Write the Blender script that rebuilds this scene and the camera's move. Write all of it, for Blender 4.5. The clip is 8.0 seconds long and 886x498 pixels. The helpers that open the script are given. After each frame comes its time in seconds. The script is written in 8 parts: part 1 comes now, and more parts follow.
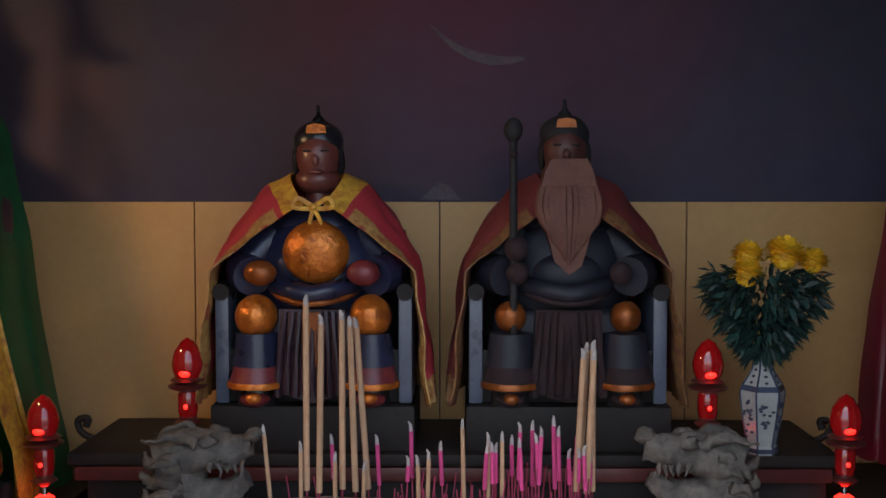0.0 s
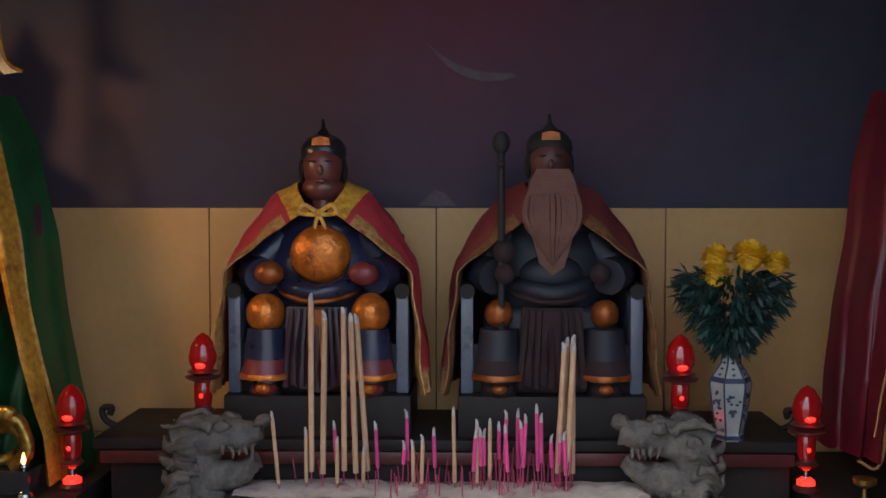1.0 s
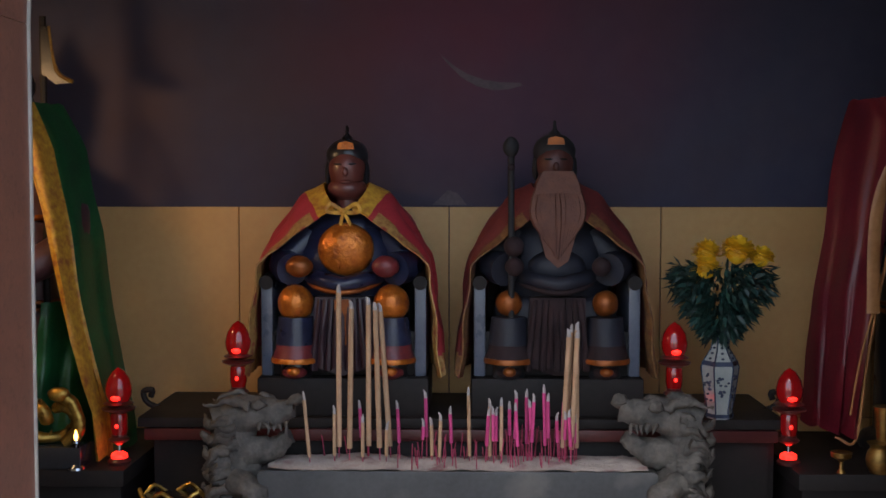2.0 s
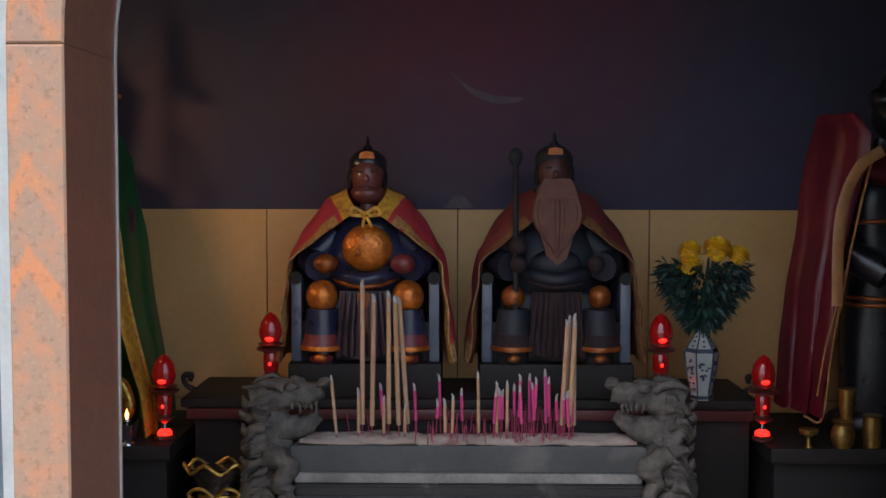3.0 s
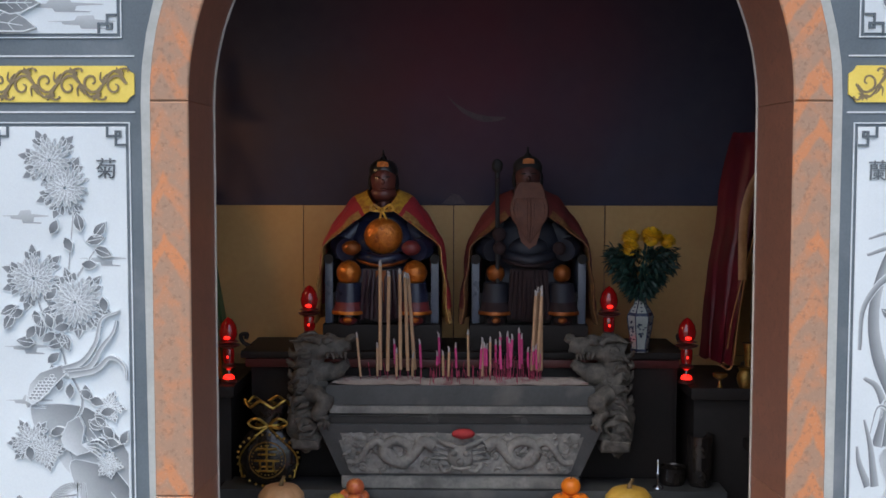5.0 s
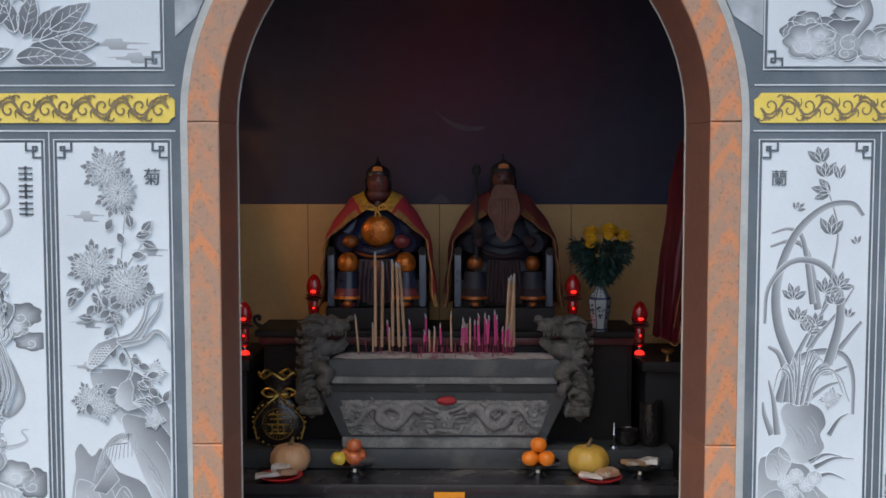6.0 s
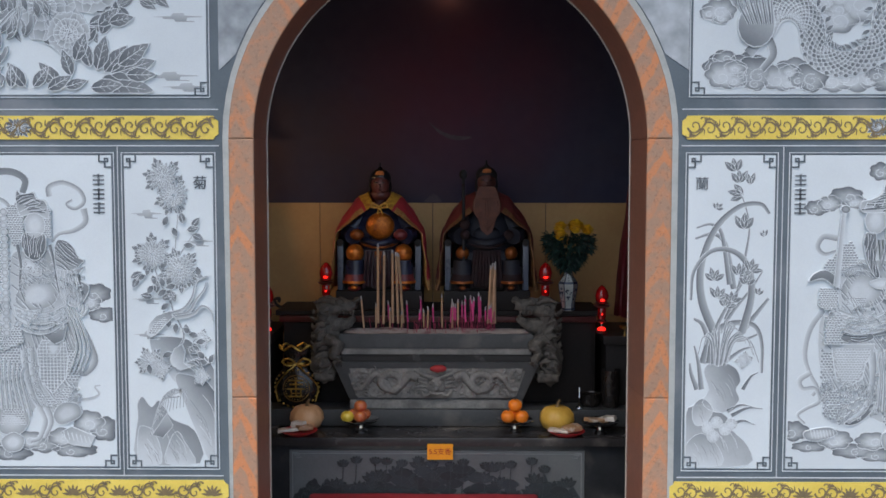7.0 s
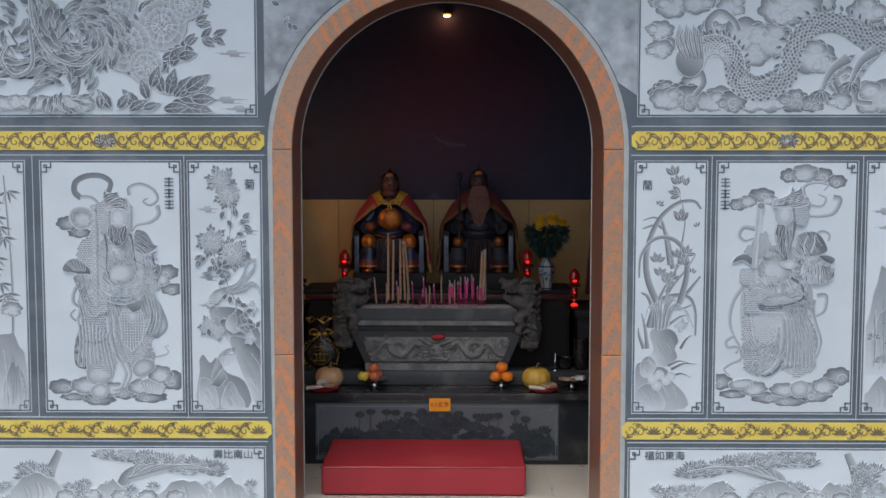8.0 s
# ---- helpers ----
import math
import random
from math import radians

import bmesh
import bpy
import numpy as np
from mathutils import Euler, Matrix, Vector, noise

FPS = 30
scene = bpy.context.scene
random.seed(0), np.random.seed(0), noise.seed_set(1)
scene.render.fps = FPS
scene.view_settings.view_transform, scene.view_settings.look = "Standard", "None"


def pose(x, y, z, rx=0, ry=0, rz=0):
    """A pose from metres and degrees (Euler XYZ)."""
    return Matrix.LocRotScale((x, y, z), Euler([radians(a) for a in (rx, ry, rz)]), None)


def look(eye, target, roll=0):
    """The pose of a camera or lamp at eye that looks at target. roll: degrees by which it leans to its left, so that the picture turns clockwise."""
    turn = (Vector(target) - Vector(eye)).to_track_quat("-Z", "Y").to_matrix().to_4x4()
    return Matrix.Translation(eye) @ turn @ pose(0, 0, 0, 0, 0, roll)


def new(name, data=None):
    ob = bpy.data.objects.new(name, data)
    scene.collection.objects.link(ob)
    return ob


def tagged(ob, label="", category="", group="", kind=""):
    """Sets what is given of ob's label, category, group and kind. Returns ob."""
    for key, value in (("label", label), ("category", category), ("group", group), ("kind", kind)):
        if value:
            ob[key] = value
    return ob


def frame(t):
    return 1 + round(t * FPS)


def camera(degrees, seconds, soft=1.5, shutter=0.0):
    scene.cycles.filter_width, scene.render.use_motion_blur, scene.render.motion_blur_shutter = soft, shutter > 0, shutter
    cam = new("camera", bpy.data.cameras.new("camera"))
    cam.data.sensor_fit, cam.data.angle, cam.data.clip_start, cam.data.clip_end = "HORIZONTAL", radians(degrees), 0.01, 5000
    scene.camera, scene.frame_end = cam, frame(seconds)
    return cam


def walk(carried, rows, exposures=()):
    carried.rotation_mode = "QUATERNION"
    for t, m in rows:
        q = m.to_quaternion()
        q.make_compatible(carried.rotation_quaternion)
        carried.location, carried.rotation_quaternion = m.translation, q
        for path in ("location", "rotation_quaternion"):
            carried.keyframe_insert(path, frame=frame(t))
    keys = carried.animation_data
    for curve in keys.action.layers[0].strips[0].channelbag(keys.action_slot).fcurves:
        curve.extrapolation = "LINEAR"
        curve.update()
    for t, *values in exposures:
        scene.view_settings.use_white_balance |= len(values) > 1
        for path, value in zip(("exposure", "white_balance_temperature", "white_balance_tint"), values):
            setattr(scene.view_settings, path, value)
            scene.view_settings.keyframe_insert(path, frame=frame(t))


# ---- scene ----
import functools

cam = camera(42.9, 8.0, soft=1.6)
METRES, EYE, TILT, LEAN, TURN = 4.8, 1.65, 0.0, 0.0, 0.9
ROWS = [
    (0.0, 0.0, 0.0, 0.0, -0.0, -3.11, 0.01),
    (0.5, 0.0007, -0.0252, 0.0024, 0.2, -3.1, 0.02),
    (1.0, 0.0096, -0.0483, 0.0017, 0.63, -2.89, -0.01),
    (1.5, 0.0057, -0.0743, 0.0013, 0.58, -2.88, -0.0),
    (3.0, -0.0149, -0.1794, 0.0083, -0.18, -3.15, -0.11),
    (3.5, -0.0171, -0.2261, 0.0143, -0.18, -3.48, -0.13),
    (4.0, -0.0147, -0.279, 0.0172, -0.01, -3.62, -0.08),
    (4.5, -0.0116, -0.3351, 0.0183, 0.14, -3.69, -0.08),
    (6.0, -0.0019, -0.5422, 0.0293, -0.18, -4.09, -0.01),
    (6.5, 0.0065, -0.6337, 0.0359, -0.06, -4.27, 0.03),
    (7.0, 0.0053, -0.7368, 0.0407, -0.22, -4.38, -0.01),
    (7.5, 0.0064, -0.8566, 0.0461, -0.23, -4.51, -0.02),
    (8.0, 0.0038, -0.9925, 0.0532, -0.28, -4.66, -0.03),
]
walk(cam, [(t, pose(0, 0, EYE, TILT, LEAN, TURN) @ pose(METRES * x, METRES * y, METRES * z, 90 + pitch, roll, yaw)) for t, x, y, z, yaw, pitch, roll in ROWS],
     exposures=[(0.0, 1.28), (0.5, 1.36), (1.5, 1.25), (3.0, 0.98), (4.5, 0.69), (6.0, 0.47), (7.0, 0.36), (8.0, 0.14)])

# ---- light ----
world = bpy.data.worlds.new("sky")
world.use_nodes = True
scene.world = world
wn = world.node_tree
sky = wn.nodes.new("ShaderNodeTexSky")
sky.sky_type, sky.sun_disc = "NISHITA", False
SUN_UP, SUN_TURN = 64.0, 200.0
sky.sun_elevation, sky.sun_rotation = radians(SUN_UP), radians(SUN_TURN)
sky.air_density, sky.dust_density, sky.ozone_density = 1.0, 3.0, 1.0
wn.links.new(sky.outputs[0], wn.nodes["Background"].inputs[0])
wn.nodes["Background"].inputs[1].default_value = 0.185
sun = new("sun", bpy.data.lights.new("sun", "SUN"))
sun.data.energy, sun.data.angle, sun.data.color = 0.7, radians(30), (1.0, 0.96, 0.9)
sd = Vector((math.sin(radians(SUN_TURN)) * math.cos(radians(SUN_UP)), math.cos(radians(SUN_TURN)) * math.cos(radians(SUN_UP)), math.sin(radians(SUN_UP))))
sun.matrix_world = look(sd * 30, (0, 0, 0))

LAMP_REAR, LAMP_SIDE = 0.15, 14.5    # watts of the glint bulb and of the added, unseen hanging lamp

# ---- materials ----
def mat(name, a, b=None, rough=0.6, metal=0.0, scale=12.0, fine=90.0, bump=0.15, spec=0.5, emit=0.0, per=0.0, glass=0.0, stain=None, coat=0.0):
    """Two colours mixed by coarse and fine noise, with a fine relief; stain: a third colour in rare patches; per: how much pieces differ."""
    m = bpy.data.materials.new(name)
    m.use_nodes = True
    nt = m.node_tree
    N, L = nt.nodes, nt.links
    p = N["Principled BSDF"]
    b = b or tuple(c * 0.7 for c in a)
    co = N.new("ShaderNodeTexCoord")
    n1, n2 = N.new("ShaderNodeTexNoise"), N.new("ShaderNodeTexNoise")
    for n, s, d in ((n1, scale, 4), (n2, fine, 3)):
        n.inputs["Scale"].default_value, n.inputs["Detail"].default_value = s, d
        L.new(co.outputs["Object"], n.inputs["Vector"])
    add = N.new("ShaderNodeMath"); add.operation = "MULTIPLY_ADD"; add.inputs[1].default_value = 0.45
    L.new(n2.outputs[0], add.inputs[0]); L.new(n1.outputs[0], add.inputs[2])
    ramp = N.new("ShaderNodeValToRGB")
    ramp.color_ramp.elements[0].position, ramp.color_ramp.elements[1].position = 0.48, 0.98
    ramp.color_ramp.elements[0].color, ramp.color_ramp.elements[1].color = (*b, 1), (*a, 1)
    L.new(add.outputs[0], ramp.inputs[0])
    col = ramp.outputs[0]
    if stain:
        n3 = N.new("ShaderNodeTexNoise"); n3.inputs["Scale"].default_value, n3.inputs["Detail"].default_value = scale * 0.6, 6
        mp = N.new("ShaderNodeMapping"); mp.inputs["Location"].default_value = (7, 3, 5)
        L.new(co.outputs["Object"], mp.inputs[0]); L.new(mp.outputs[0], n3.inputs["Vector"])
        r3 = N.new("ShaderNodeValToRGB"); r3.color_ramp.elements[0].position, r3.color_ramp.elements[1].position = 0.56, 0.72
        L.new(n3.outputs[0], r3.inputs[0])
        mx = N.new("ShaderNodeMixRGB"); mx.inputs[2].default_value = (*stain, 1)
        L.new(r3.outputs[0], mx.inputs[0]); L.new(col, mx.inputs[1]); col = mx.outputs[0]
    if per:
        g, o = N.new("ShaderNodeNewGeometry"), N.new("ShaderNodeObjectInfo")
        s = N.new("ShaderNodeMath"); s.operation = "ADD"
        L.new(g.outputs["Random Per Island"], s.inputs[0]); L.new(o.outputs["Random"], s.inputs[1])
        f = N.new("ShaderNodeMath"); f.operation = "FRACT"; L.new(s.outputs[0], f.inputs[0])
        mr = N.new("ShaderNodeMapRange"); mr.inputs[3].default_value, mr.inputs[4].default_value = 1 - per, 1 + per
        L.new(f.outputs[0], mr.inputs[0])
        h = N.new("ShaderNodeHueSaturation"); L.new(mr.outputs[0], h.inputs["Value"]); L.new(col, h.inputs["Color"]); col = h.outputs[0]
    L.new(col, p.inputs["Base Color"])
    rr = N.new("ShaderNodeMapRange"); rr.inputs[3].default_value, rr.inputs[4].default_value = max(0.03, rough - 0.1), min(1, rough + 0.1)
    L.new(n1.outputs[0], rr.inputs[0]); L.new(rr.outputs[0], p.inputs["Roughness"])
    p.inputs["Metallic"].default_value, p.inputs["Specular IOR Level"].default_value = metal, spec
    p.inputs["Coat Weight"].default_value = coat
    p.inputs["Transmission Weight"].default_value = glass
    if bump:
        bp = N.new("ShaderNodeBump"); bp.inputs["Strength"].default_value, bp.inputs["Distance"].default_value = bump, 0.004
        L.new(add.outputs[0], bp.inputs["Height"]); L.new(bp.outputs[0], p.inputs["Normal"])
    if emit:
        L.new(col, p.inputs["Emission Color"]); p.inputs["Emission Strength"].default_value = emit
    return m


def granite(name, brown, orange, rough, spec=0.4, bands=1.0):
    """Speckled granite crossed here and there by steep chevron veins."""
    m = bpy.data.materials.new(name)
    m.use_nodes = True
    N, L = m.node_tree.nodes, m.node_tree.links

    def math_node(op, a, b=None, c=None):
        n = N.new("ShaderNodeMath"); n.operation = op
        for i, v in enumerate((a, b, c)):
            if v is None:
                continue
            if isinstance(v, (int, float)):
                n.inputs[i].default_value = v
            else:
                L.new(v, n.inputs[i])
        return n.outputs[0]

    def noise_node(scale, detail, shift=0.0):
        n = N.new("ShaderNodeTexNoise"); n.inputs["Scale"].default_value, n.inputs["Detail"].default_value = scale, detail
        mp = N.new("ShaderNodeMapping"); mp.inputs["Location"].default_value = (shift, shift, shift)
        L.new(co.outputs["Object"], mp.inputs[0]); L.new(mp.outputs[0], n.inputs["Vector"])
        return n.outputs[0]

    def ramp_node(v, a, b):
        r = N.new("ShaderNodeMapRange"); r.inputs[1].default_value, r.inputs[2].default_value = a, b
        r.interpolation_type = "SMOOTHSTEP"
        L.new(v, r.inputs[0])
        return r.outputs[0]

    def mix_node(f, a, b):
        n = N.new("ShaderNodeMixRGB")
        L.new(f, n.inputs[0])
        for i, v in ((1, a), (2, b)):
            if isinstance(v, tuple):
                n.inputs[i].default_value = (*v, 1)
            else:
                L.new(v, n.inputs[i])
        return n.outputs[0]

    p, co, xyz = N["Principled BSDF"], N.new("ShaderNodeTexCoord"), N.new("ShaderNodeSeparateXYZ")
    L.new(co.outputs["Object"], xyz.inputs[0])
    warp, slow, patch, grit, grit2 = noise_node(9, 4), noise_node(1.7, 2, 4.0), noise_node(22, 5, 9.0), noise_node(190, 3), noise_node(75, 4, 3.0)
    tri = math_node("ABSOLUTE", math_node("SUBTRACT", math_node("ABSOLUTE", xyz.outputs[0]), 0.888))
    u = math_node("MULTIPLY_ADD", tri, 1.7, xyz.outputs[2])
    u = math_node("MULTIPLY_ADD", warp, 0.09, u)
    u = math_node("MULTIPLY_ADD", slow, 0.30, u)
    wave = math_node("SINE", math_node("MULTIPLY", u, 40.0))
    vein = math_node("MULTIPLY", ramp_node(wave, 0.0, 0.8), ramp_node(slow, 0.41, 0.55))
    soft = math_node("MULTIPLY_ADD", ramp_node(patch, 0.42, 0.75), 0.55, math_node("MULTIPLY", vein, bands))
    soft = math_node("MINIMUM", soft, 1.0)
    col = mix_node(soft, brown, orange)
    col = mix_node(math_node("MULTIPLY", ramp_node(grit2, 0.52, 0.72), 0.45), col, tuple(0.55 * c for c in brown))
    col = mix_node(math_node("MULTIPLY", ramp_node(grit, 0.55, 0.75), 0.4), col, tuple(min(0.8, 1.5 * c) for c in brown))
    hs, o, mr = N.new("ShaderNodeHueSaturation"), N.new("ShaderNodeObjectInfo"), N.new("ShaderNodeMapRange")
    mr.inputs[3].default_value, mr.inputs[4].default_value = 0.92, 1.08
    L.new(o.outputs["Random"], mr.inputs[0]); L.new(mr.outputs[0], hs.inputs["Value"]); L.new(col, hs.inputs["Color"])
    L.new(hs.outputs[0], p.inputs["Base Color"])
    p.inputs["Roughness"].default_value, p.inputs["Specular IOR Level"].default_value = rough, spec
    bp = N.new("ShaderNodeBump"); bp.inputs["Strength"].default_value, bp.inputs["Distance"].default_value = 0.08, 0.002
    L.new(grit, bp.inputs["Height"]); L.new(bp.outputs[0], p.inputs["Normal"])
    return m


SLATE = mat("slate_dark", (0.125, 0.157, 0.18), (0.082, 0.105, 0.122), 0.55, scale=5, fine=160, bump=0.08, per=0.12, stain=(0.19, 0.21, 0.23))
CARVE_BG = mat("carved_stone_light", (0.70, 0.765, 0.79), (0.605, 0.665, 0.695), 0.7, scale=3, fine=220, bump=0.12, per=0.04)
CARVE_LINE = mat("carved_line_pale", (0.66, 0.71, 0.735), (0.56, 0.605, 0.63), 0.7, scale=9, fine=160, bump=0.08)
CARVE_FILL = mat("carved_fill_grey", (0.21, 0.24, 0.265), (0.062, 0.075, 0.088), 0.65, scale=11, fine=140, bump=0.2, per=0.28)


def etched(name, pale, dark):
    """Stone whose cut tone is kept on the relief itself, from pale to dark, with grain."""
    m = mat(name, (1.0, 1.0, 1.0), (0.80, 0.81, 0.82), 0.68, scale=9, fine=170, bump=0.14)
    N, L = m.node_tree.nodes, m.node_tree.links
    p = N["Principled BSDF"]
    grain = p.inputs["Base Color"].links[0].from_socket
    at, mx, mul = N.new("ShaderNodeAttribute"), N.new("ShaderNodeMixRGB"), N.new("ShaderNodeMixRGB")
    at.attribute_name = "etch"
    mx.inputs[1].default_value, mx.inputs[2].default_value = (*pale, 1), (*dark, 1)
    mul.blend_type = "MULTIPLY"; mul.inputs[0].default_value = 1.0
    L.new(at.outputs["Fac"], mx.inputs[0]); L.new(mx.outputs[0], mul.inputs[1]); L.new(grain, mul.inputs[2]); L.new(mul.outputs[0], p.inputs["Base Color"])
    return m


CARVED = etched("carved_stone_etched", (0.74, 0.795, 0.82), (0.098, 0.115, 0.13))
YELLOW = mat("band_yellow_paint", (0.88, 0.70, 0.15), (0.78, 0.59, 0.10), 0.5, scale=9, fine=120, bump=0.05)
SCROLL = mat("band_scroll_bronze", (0.27, 0.20, 0.10), (0.18, 0.14, 0.08), 0.6, scale=30, bump=0.1)
GRANITE = granite("granite_rose", (0.41, 0.255, 0.172), (0.62, 0.25, 0.11), 0.5)
# inner faces of the arch: darker, redder, smoother granite with fainter veins
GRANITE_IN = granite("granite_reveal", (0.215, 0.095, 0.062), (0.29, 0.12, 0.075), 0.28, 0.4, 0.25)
GROUT = mat("grout_grey", (0.5, 0.52, 0.5), (0.38, 0.4, 0.38), 0.9)
SPANDREL = mat("spandrel_mottled", (0.62, 0.67, 0.70), (0.12, 0.14, 0.155), 0.4, scale=2.6, fine=14, bump=0.04)
STEEL_TRIM = mat("edge_strip_pale", (0.55, 0.52, 0.47), (0.42, 0.39, 0.34), 0.5, metal=0.2, bump=0)
TILE_CREAM = mat("tile_cream", (0.63, 0.385, 0.15), (0.54, 0.31, 0.11), 0.5, scale=3, fine=40, bump=0.03, stain=(0.50, 0.27, 0.10))
MURAL = mat("mural_dark", (0.054, 0.052, 0.086), (0.031, 0.033, 0.070), 0.8, scale=1.3, fine=14, bump=0.03, stain=(0.060, 0.034, 0.042))


def maroon_field(m, cx, cz, rx, rz, colour):
    """A soft painted cloud of colour in the middle of the mural."""
    N, L = m.node_tree.nodes, m.node_tree.links
    p = N["Principled BSDF"]
    old = p.inputs["Base Color"].links[0].from_socket
    co, mp, gr, ns, mx = (N.new("ShaderNode" + k) for k in ("TexCoord", "Mapping", "TexGradient", "TexNoise", "MixRGB"))
    gr.gradient_type = "SPHERICAL"
    mp.vector_type = "TEXTURE"
    mp.inputs["Location"].default_value, mp.inputs["Scale"].default_value = (cx, 3.0, cz), (rx, 5.0, rz)
    ns.inputs["Scale"].default_value, ns.inputs["Detail"].default_value = 2.2, 5
    mul = N.new("ShaderNodeMath"); mul.operation = "MULTIPLY"
    L.new(co.outputs["Object"], mp.inputs[0]); L.new(mp.outputs[0], gr.inputs[0]); L.new(co.outputs["Object"], ns.inputs["Vector"])
    L.new(gr.outputs[0], mul.inputs[0]); L.new(ns.outputs[0], mul.inputs[1])
    mx.inputs[2].default_value = (*colour, 1)
    mul2 = N.new("ShaderNodeMath"); mul2.operation, mul2.use_clamp = "MULTIPLY", True; mul2.inputs[1].default_value = 1.15
    L.new(mul.outputs[0], mul2.inputs[0]); L.new(mul2.outputs[0], mx.inputs[0]); L.new(old, mx.inputs[1]); L.new(mx.outputs[0], p.inputs["Base Color"])


maroon_field(MURAL, 0.12, 2.35, 0.9, 0.75, (0.16, 0.02, 0.045))
SOOT = mat("wall_dark_plaster", (0.05, 0.042, 0.045), (0.03, 0.027, 0.032), 0.8, scale=3)
FLOOR_TILE = mat("floor_tile_cream", (0.55, 0.52, 0.45), (0.46, 0.43, 0.37), 0.3, scale=4, fine=60, bump=0.03, per=0.05)
GROUND = mat("courtyard_paving", (0.17, 0.166, 0.16), (0.12, 0.118, 0.113), 0.85, scale=2, fine=70)
BLACKSTONE = mat("black_stone_polished", (0.035, 0.038, 0.042), (0.02, 0.022, 0.026), 0.22, scale=8, fine=150, bump=0.05, stain=(0.07, 0.072, 0.07))
ALTARTOP = mat("altar_top_worn", (0.040, 0.038, 0.038), (0.020, 0.019, 0.021), 0.25, scale=7, fine=60, bump=0.05, stain=(0.13, 0.12, 0.11))
ALTARPANEL = mat("altar_panel_grey", (0.125, 0.138, 0.142), (0.085, 0.096, 0.10), 0.5, scale=5, bump=0.08)
ALTARCARVE = mat("altar_carving_dark", (0.020, 0.030, 0.036), (0.011, 0.017, 0.022), 0.5, scale=15, per=0.4, bump=0.15)
ALTARRIM = mat("altar_carving_rim", (0.06, 0.075, 0.08), (0.035, 0.045, 0.05), 0.6)
ALTARLINE = mat("altar_line_grey", (0.21, 0.235, 0.25), (0.15, 0.17, 0.18), 0.6)
BURNER = mat("burner_stone", (0.060, 0.064, 0.066), (0.034, 0.037, 0.039), 0.42, scale=7, fine=90, bump=0.15, stain=(0.12, 0.115, 0.105))
BURNER_PALE = mat("burner_stone_dusty", (0.27, 0.262, 0.24), (0.125, 0.123, 0.116), 0.75, scale=10, fine=80, bump=0.3, stain=(0.10, 0.10, 0.095))
BURNER_LIP = mat("burner_lip_polished", (0.030, 0.031, 0.031), (0.018, 0.019, 0.020), 0.25, scale=7, fine=50, bump=0.1, stain=(0.20, 0.195, 0.18))
DRAGONSTONE = mat("dragon_stone_dusty", (0.135, 0.122, 0.105), (0.036, 0.034, 0.031), 0.8, scale=26, fine=110, bump=1.0, stain=(0.045, 0.043, 0.041))
ASH = mat("incense_ash", (0.44, 0.39, 0.35), (0.30, 0.26, 0.235), 0.95, scale=25, fine=200, bump=0.8, stain=(0.22, 0.10, 0.11))
WOOD_DARK = mat("wood_black_lacquer", (0.020, 0.016, 0.015), (0.010, 0.009, 0.009), 0.6, scale=6, fine=60, spec=0.25)
WOOD_RED = mat("wood_red_lacquer", (0.085, 0.016, 0.014), (0.05, 0.010, 0.010), 0.4, scale=8, fine=70)
CUSHION = mat("vinyl_red", (0.36, 0.025, 0.035), (0.30, 0.018, 0.026), 0.42, scale=3, fine=300, bump=0.06, stain=(0.40, 0.045, 0.05))
CUSHION_SEAM = mat("vinyl_seam", (0.2, 0.012, 0.018), (0.15, 0.01, 0.014), 0.6)
NAVY = mat("robe_navy_lacquer", (0.022, 0.028, 0.065), (0.010, 0.012, 0.030), 0.3, scale=20, fine=90, bump=0.25)
GOLD = mat("armour_gold", (0.66, 0.21, 0.026), (0.40, 0.10, 0.014), 0.32, metal=0.5, scale=45, fine=120, bump=1.0, stain=(0.22, 0.05, 0.012))
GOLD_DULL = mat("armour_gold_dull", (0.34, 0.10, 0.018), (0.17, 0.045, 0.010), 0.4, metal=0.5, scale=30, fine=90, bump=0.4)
SKIN = mat("statue_face_brown", (0.17, 0.050, 0.038), (0.10, 0.028, 0.024), 0.35, scale=20, bump=0.1)
ROBE_RED = mat("robe_dark_red", (0.20, 0.03, 0.03), (0.10, 0.014, 0.02), 0.4, scale=24, fine=110, bump=0.3)
BLACKHAT = mat("hat_black", (0.018, 0.018, 0.022), (0.010, 0.010, 0.013), 0.3, scale=20)
BEARD = mat("beard_brown", (0.145, 0.058, 0.036), (0.085, 0.032, 0.022), 0.7, scale=30, fine=160, bump=0.5)
CAPE_RED = mat("cape_satin_red", (0.46, 0.045, 0.055), (0.30, 0.022, 0.034), 0.42, scale=8, fine=140, bump=0.2)
CAPE_YELLOW = mat("cape_trim_yellow", (0.70, 0.42, 0.05), (0.38, 0.15, 0.02), 0.5, scale=48, fine=110, bump=0.25, stain=(0.30, 0.09, 0.03))
CAPE_TRIM = mat("cape_brocade_trim", (0.50, 0.31, 0.10), (0.24, 0.10, 0.03), 0.5, scale=60, fine=170, bump=0.4, stain=(0.26, 0.04, 0.03))
CAPE_GREEN = mat("cape_satin_green", (0.012, 0.12, 0.040), (0.005, 0.05, 0.018), 0.38, scale=8, fine=120, bump=0.2)
CAPE_DARKRED = mat("cape_side_red", (0.165, 0.012, 0.022), (0.07, 0.006, 0.012), 0.42, scale=6, fine=120, bump=0.2)
RIBBON = mat("ribbon_ochre", (0.40, 0.19, 0.07), (0.28, 0.12, 0.04), 0.5, scale=20)
FIG_PLUM = mat("side_figure_plum", (0.10, 0.045, 0.05), (0.05, 0.024, 0.03), 0.4, scale=14, bump=0.3)
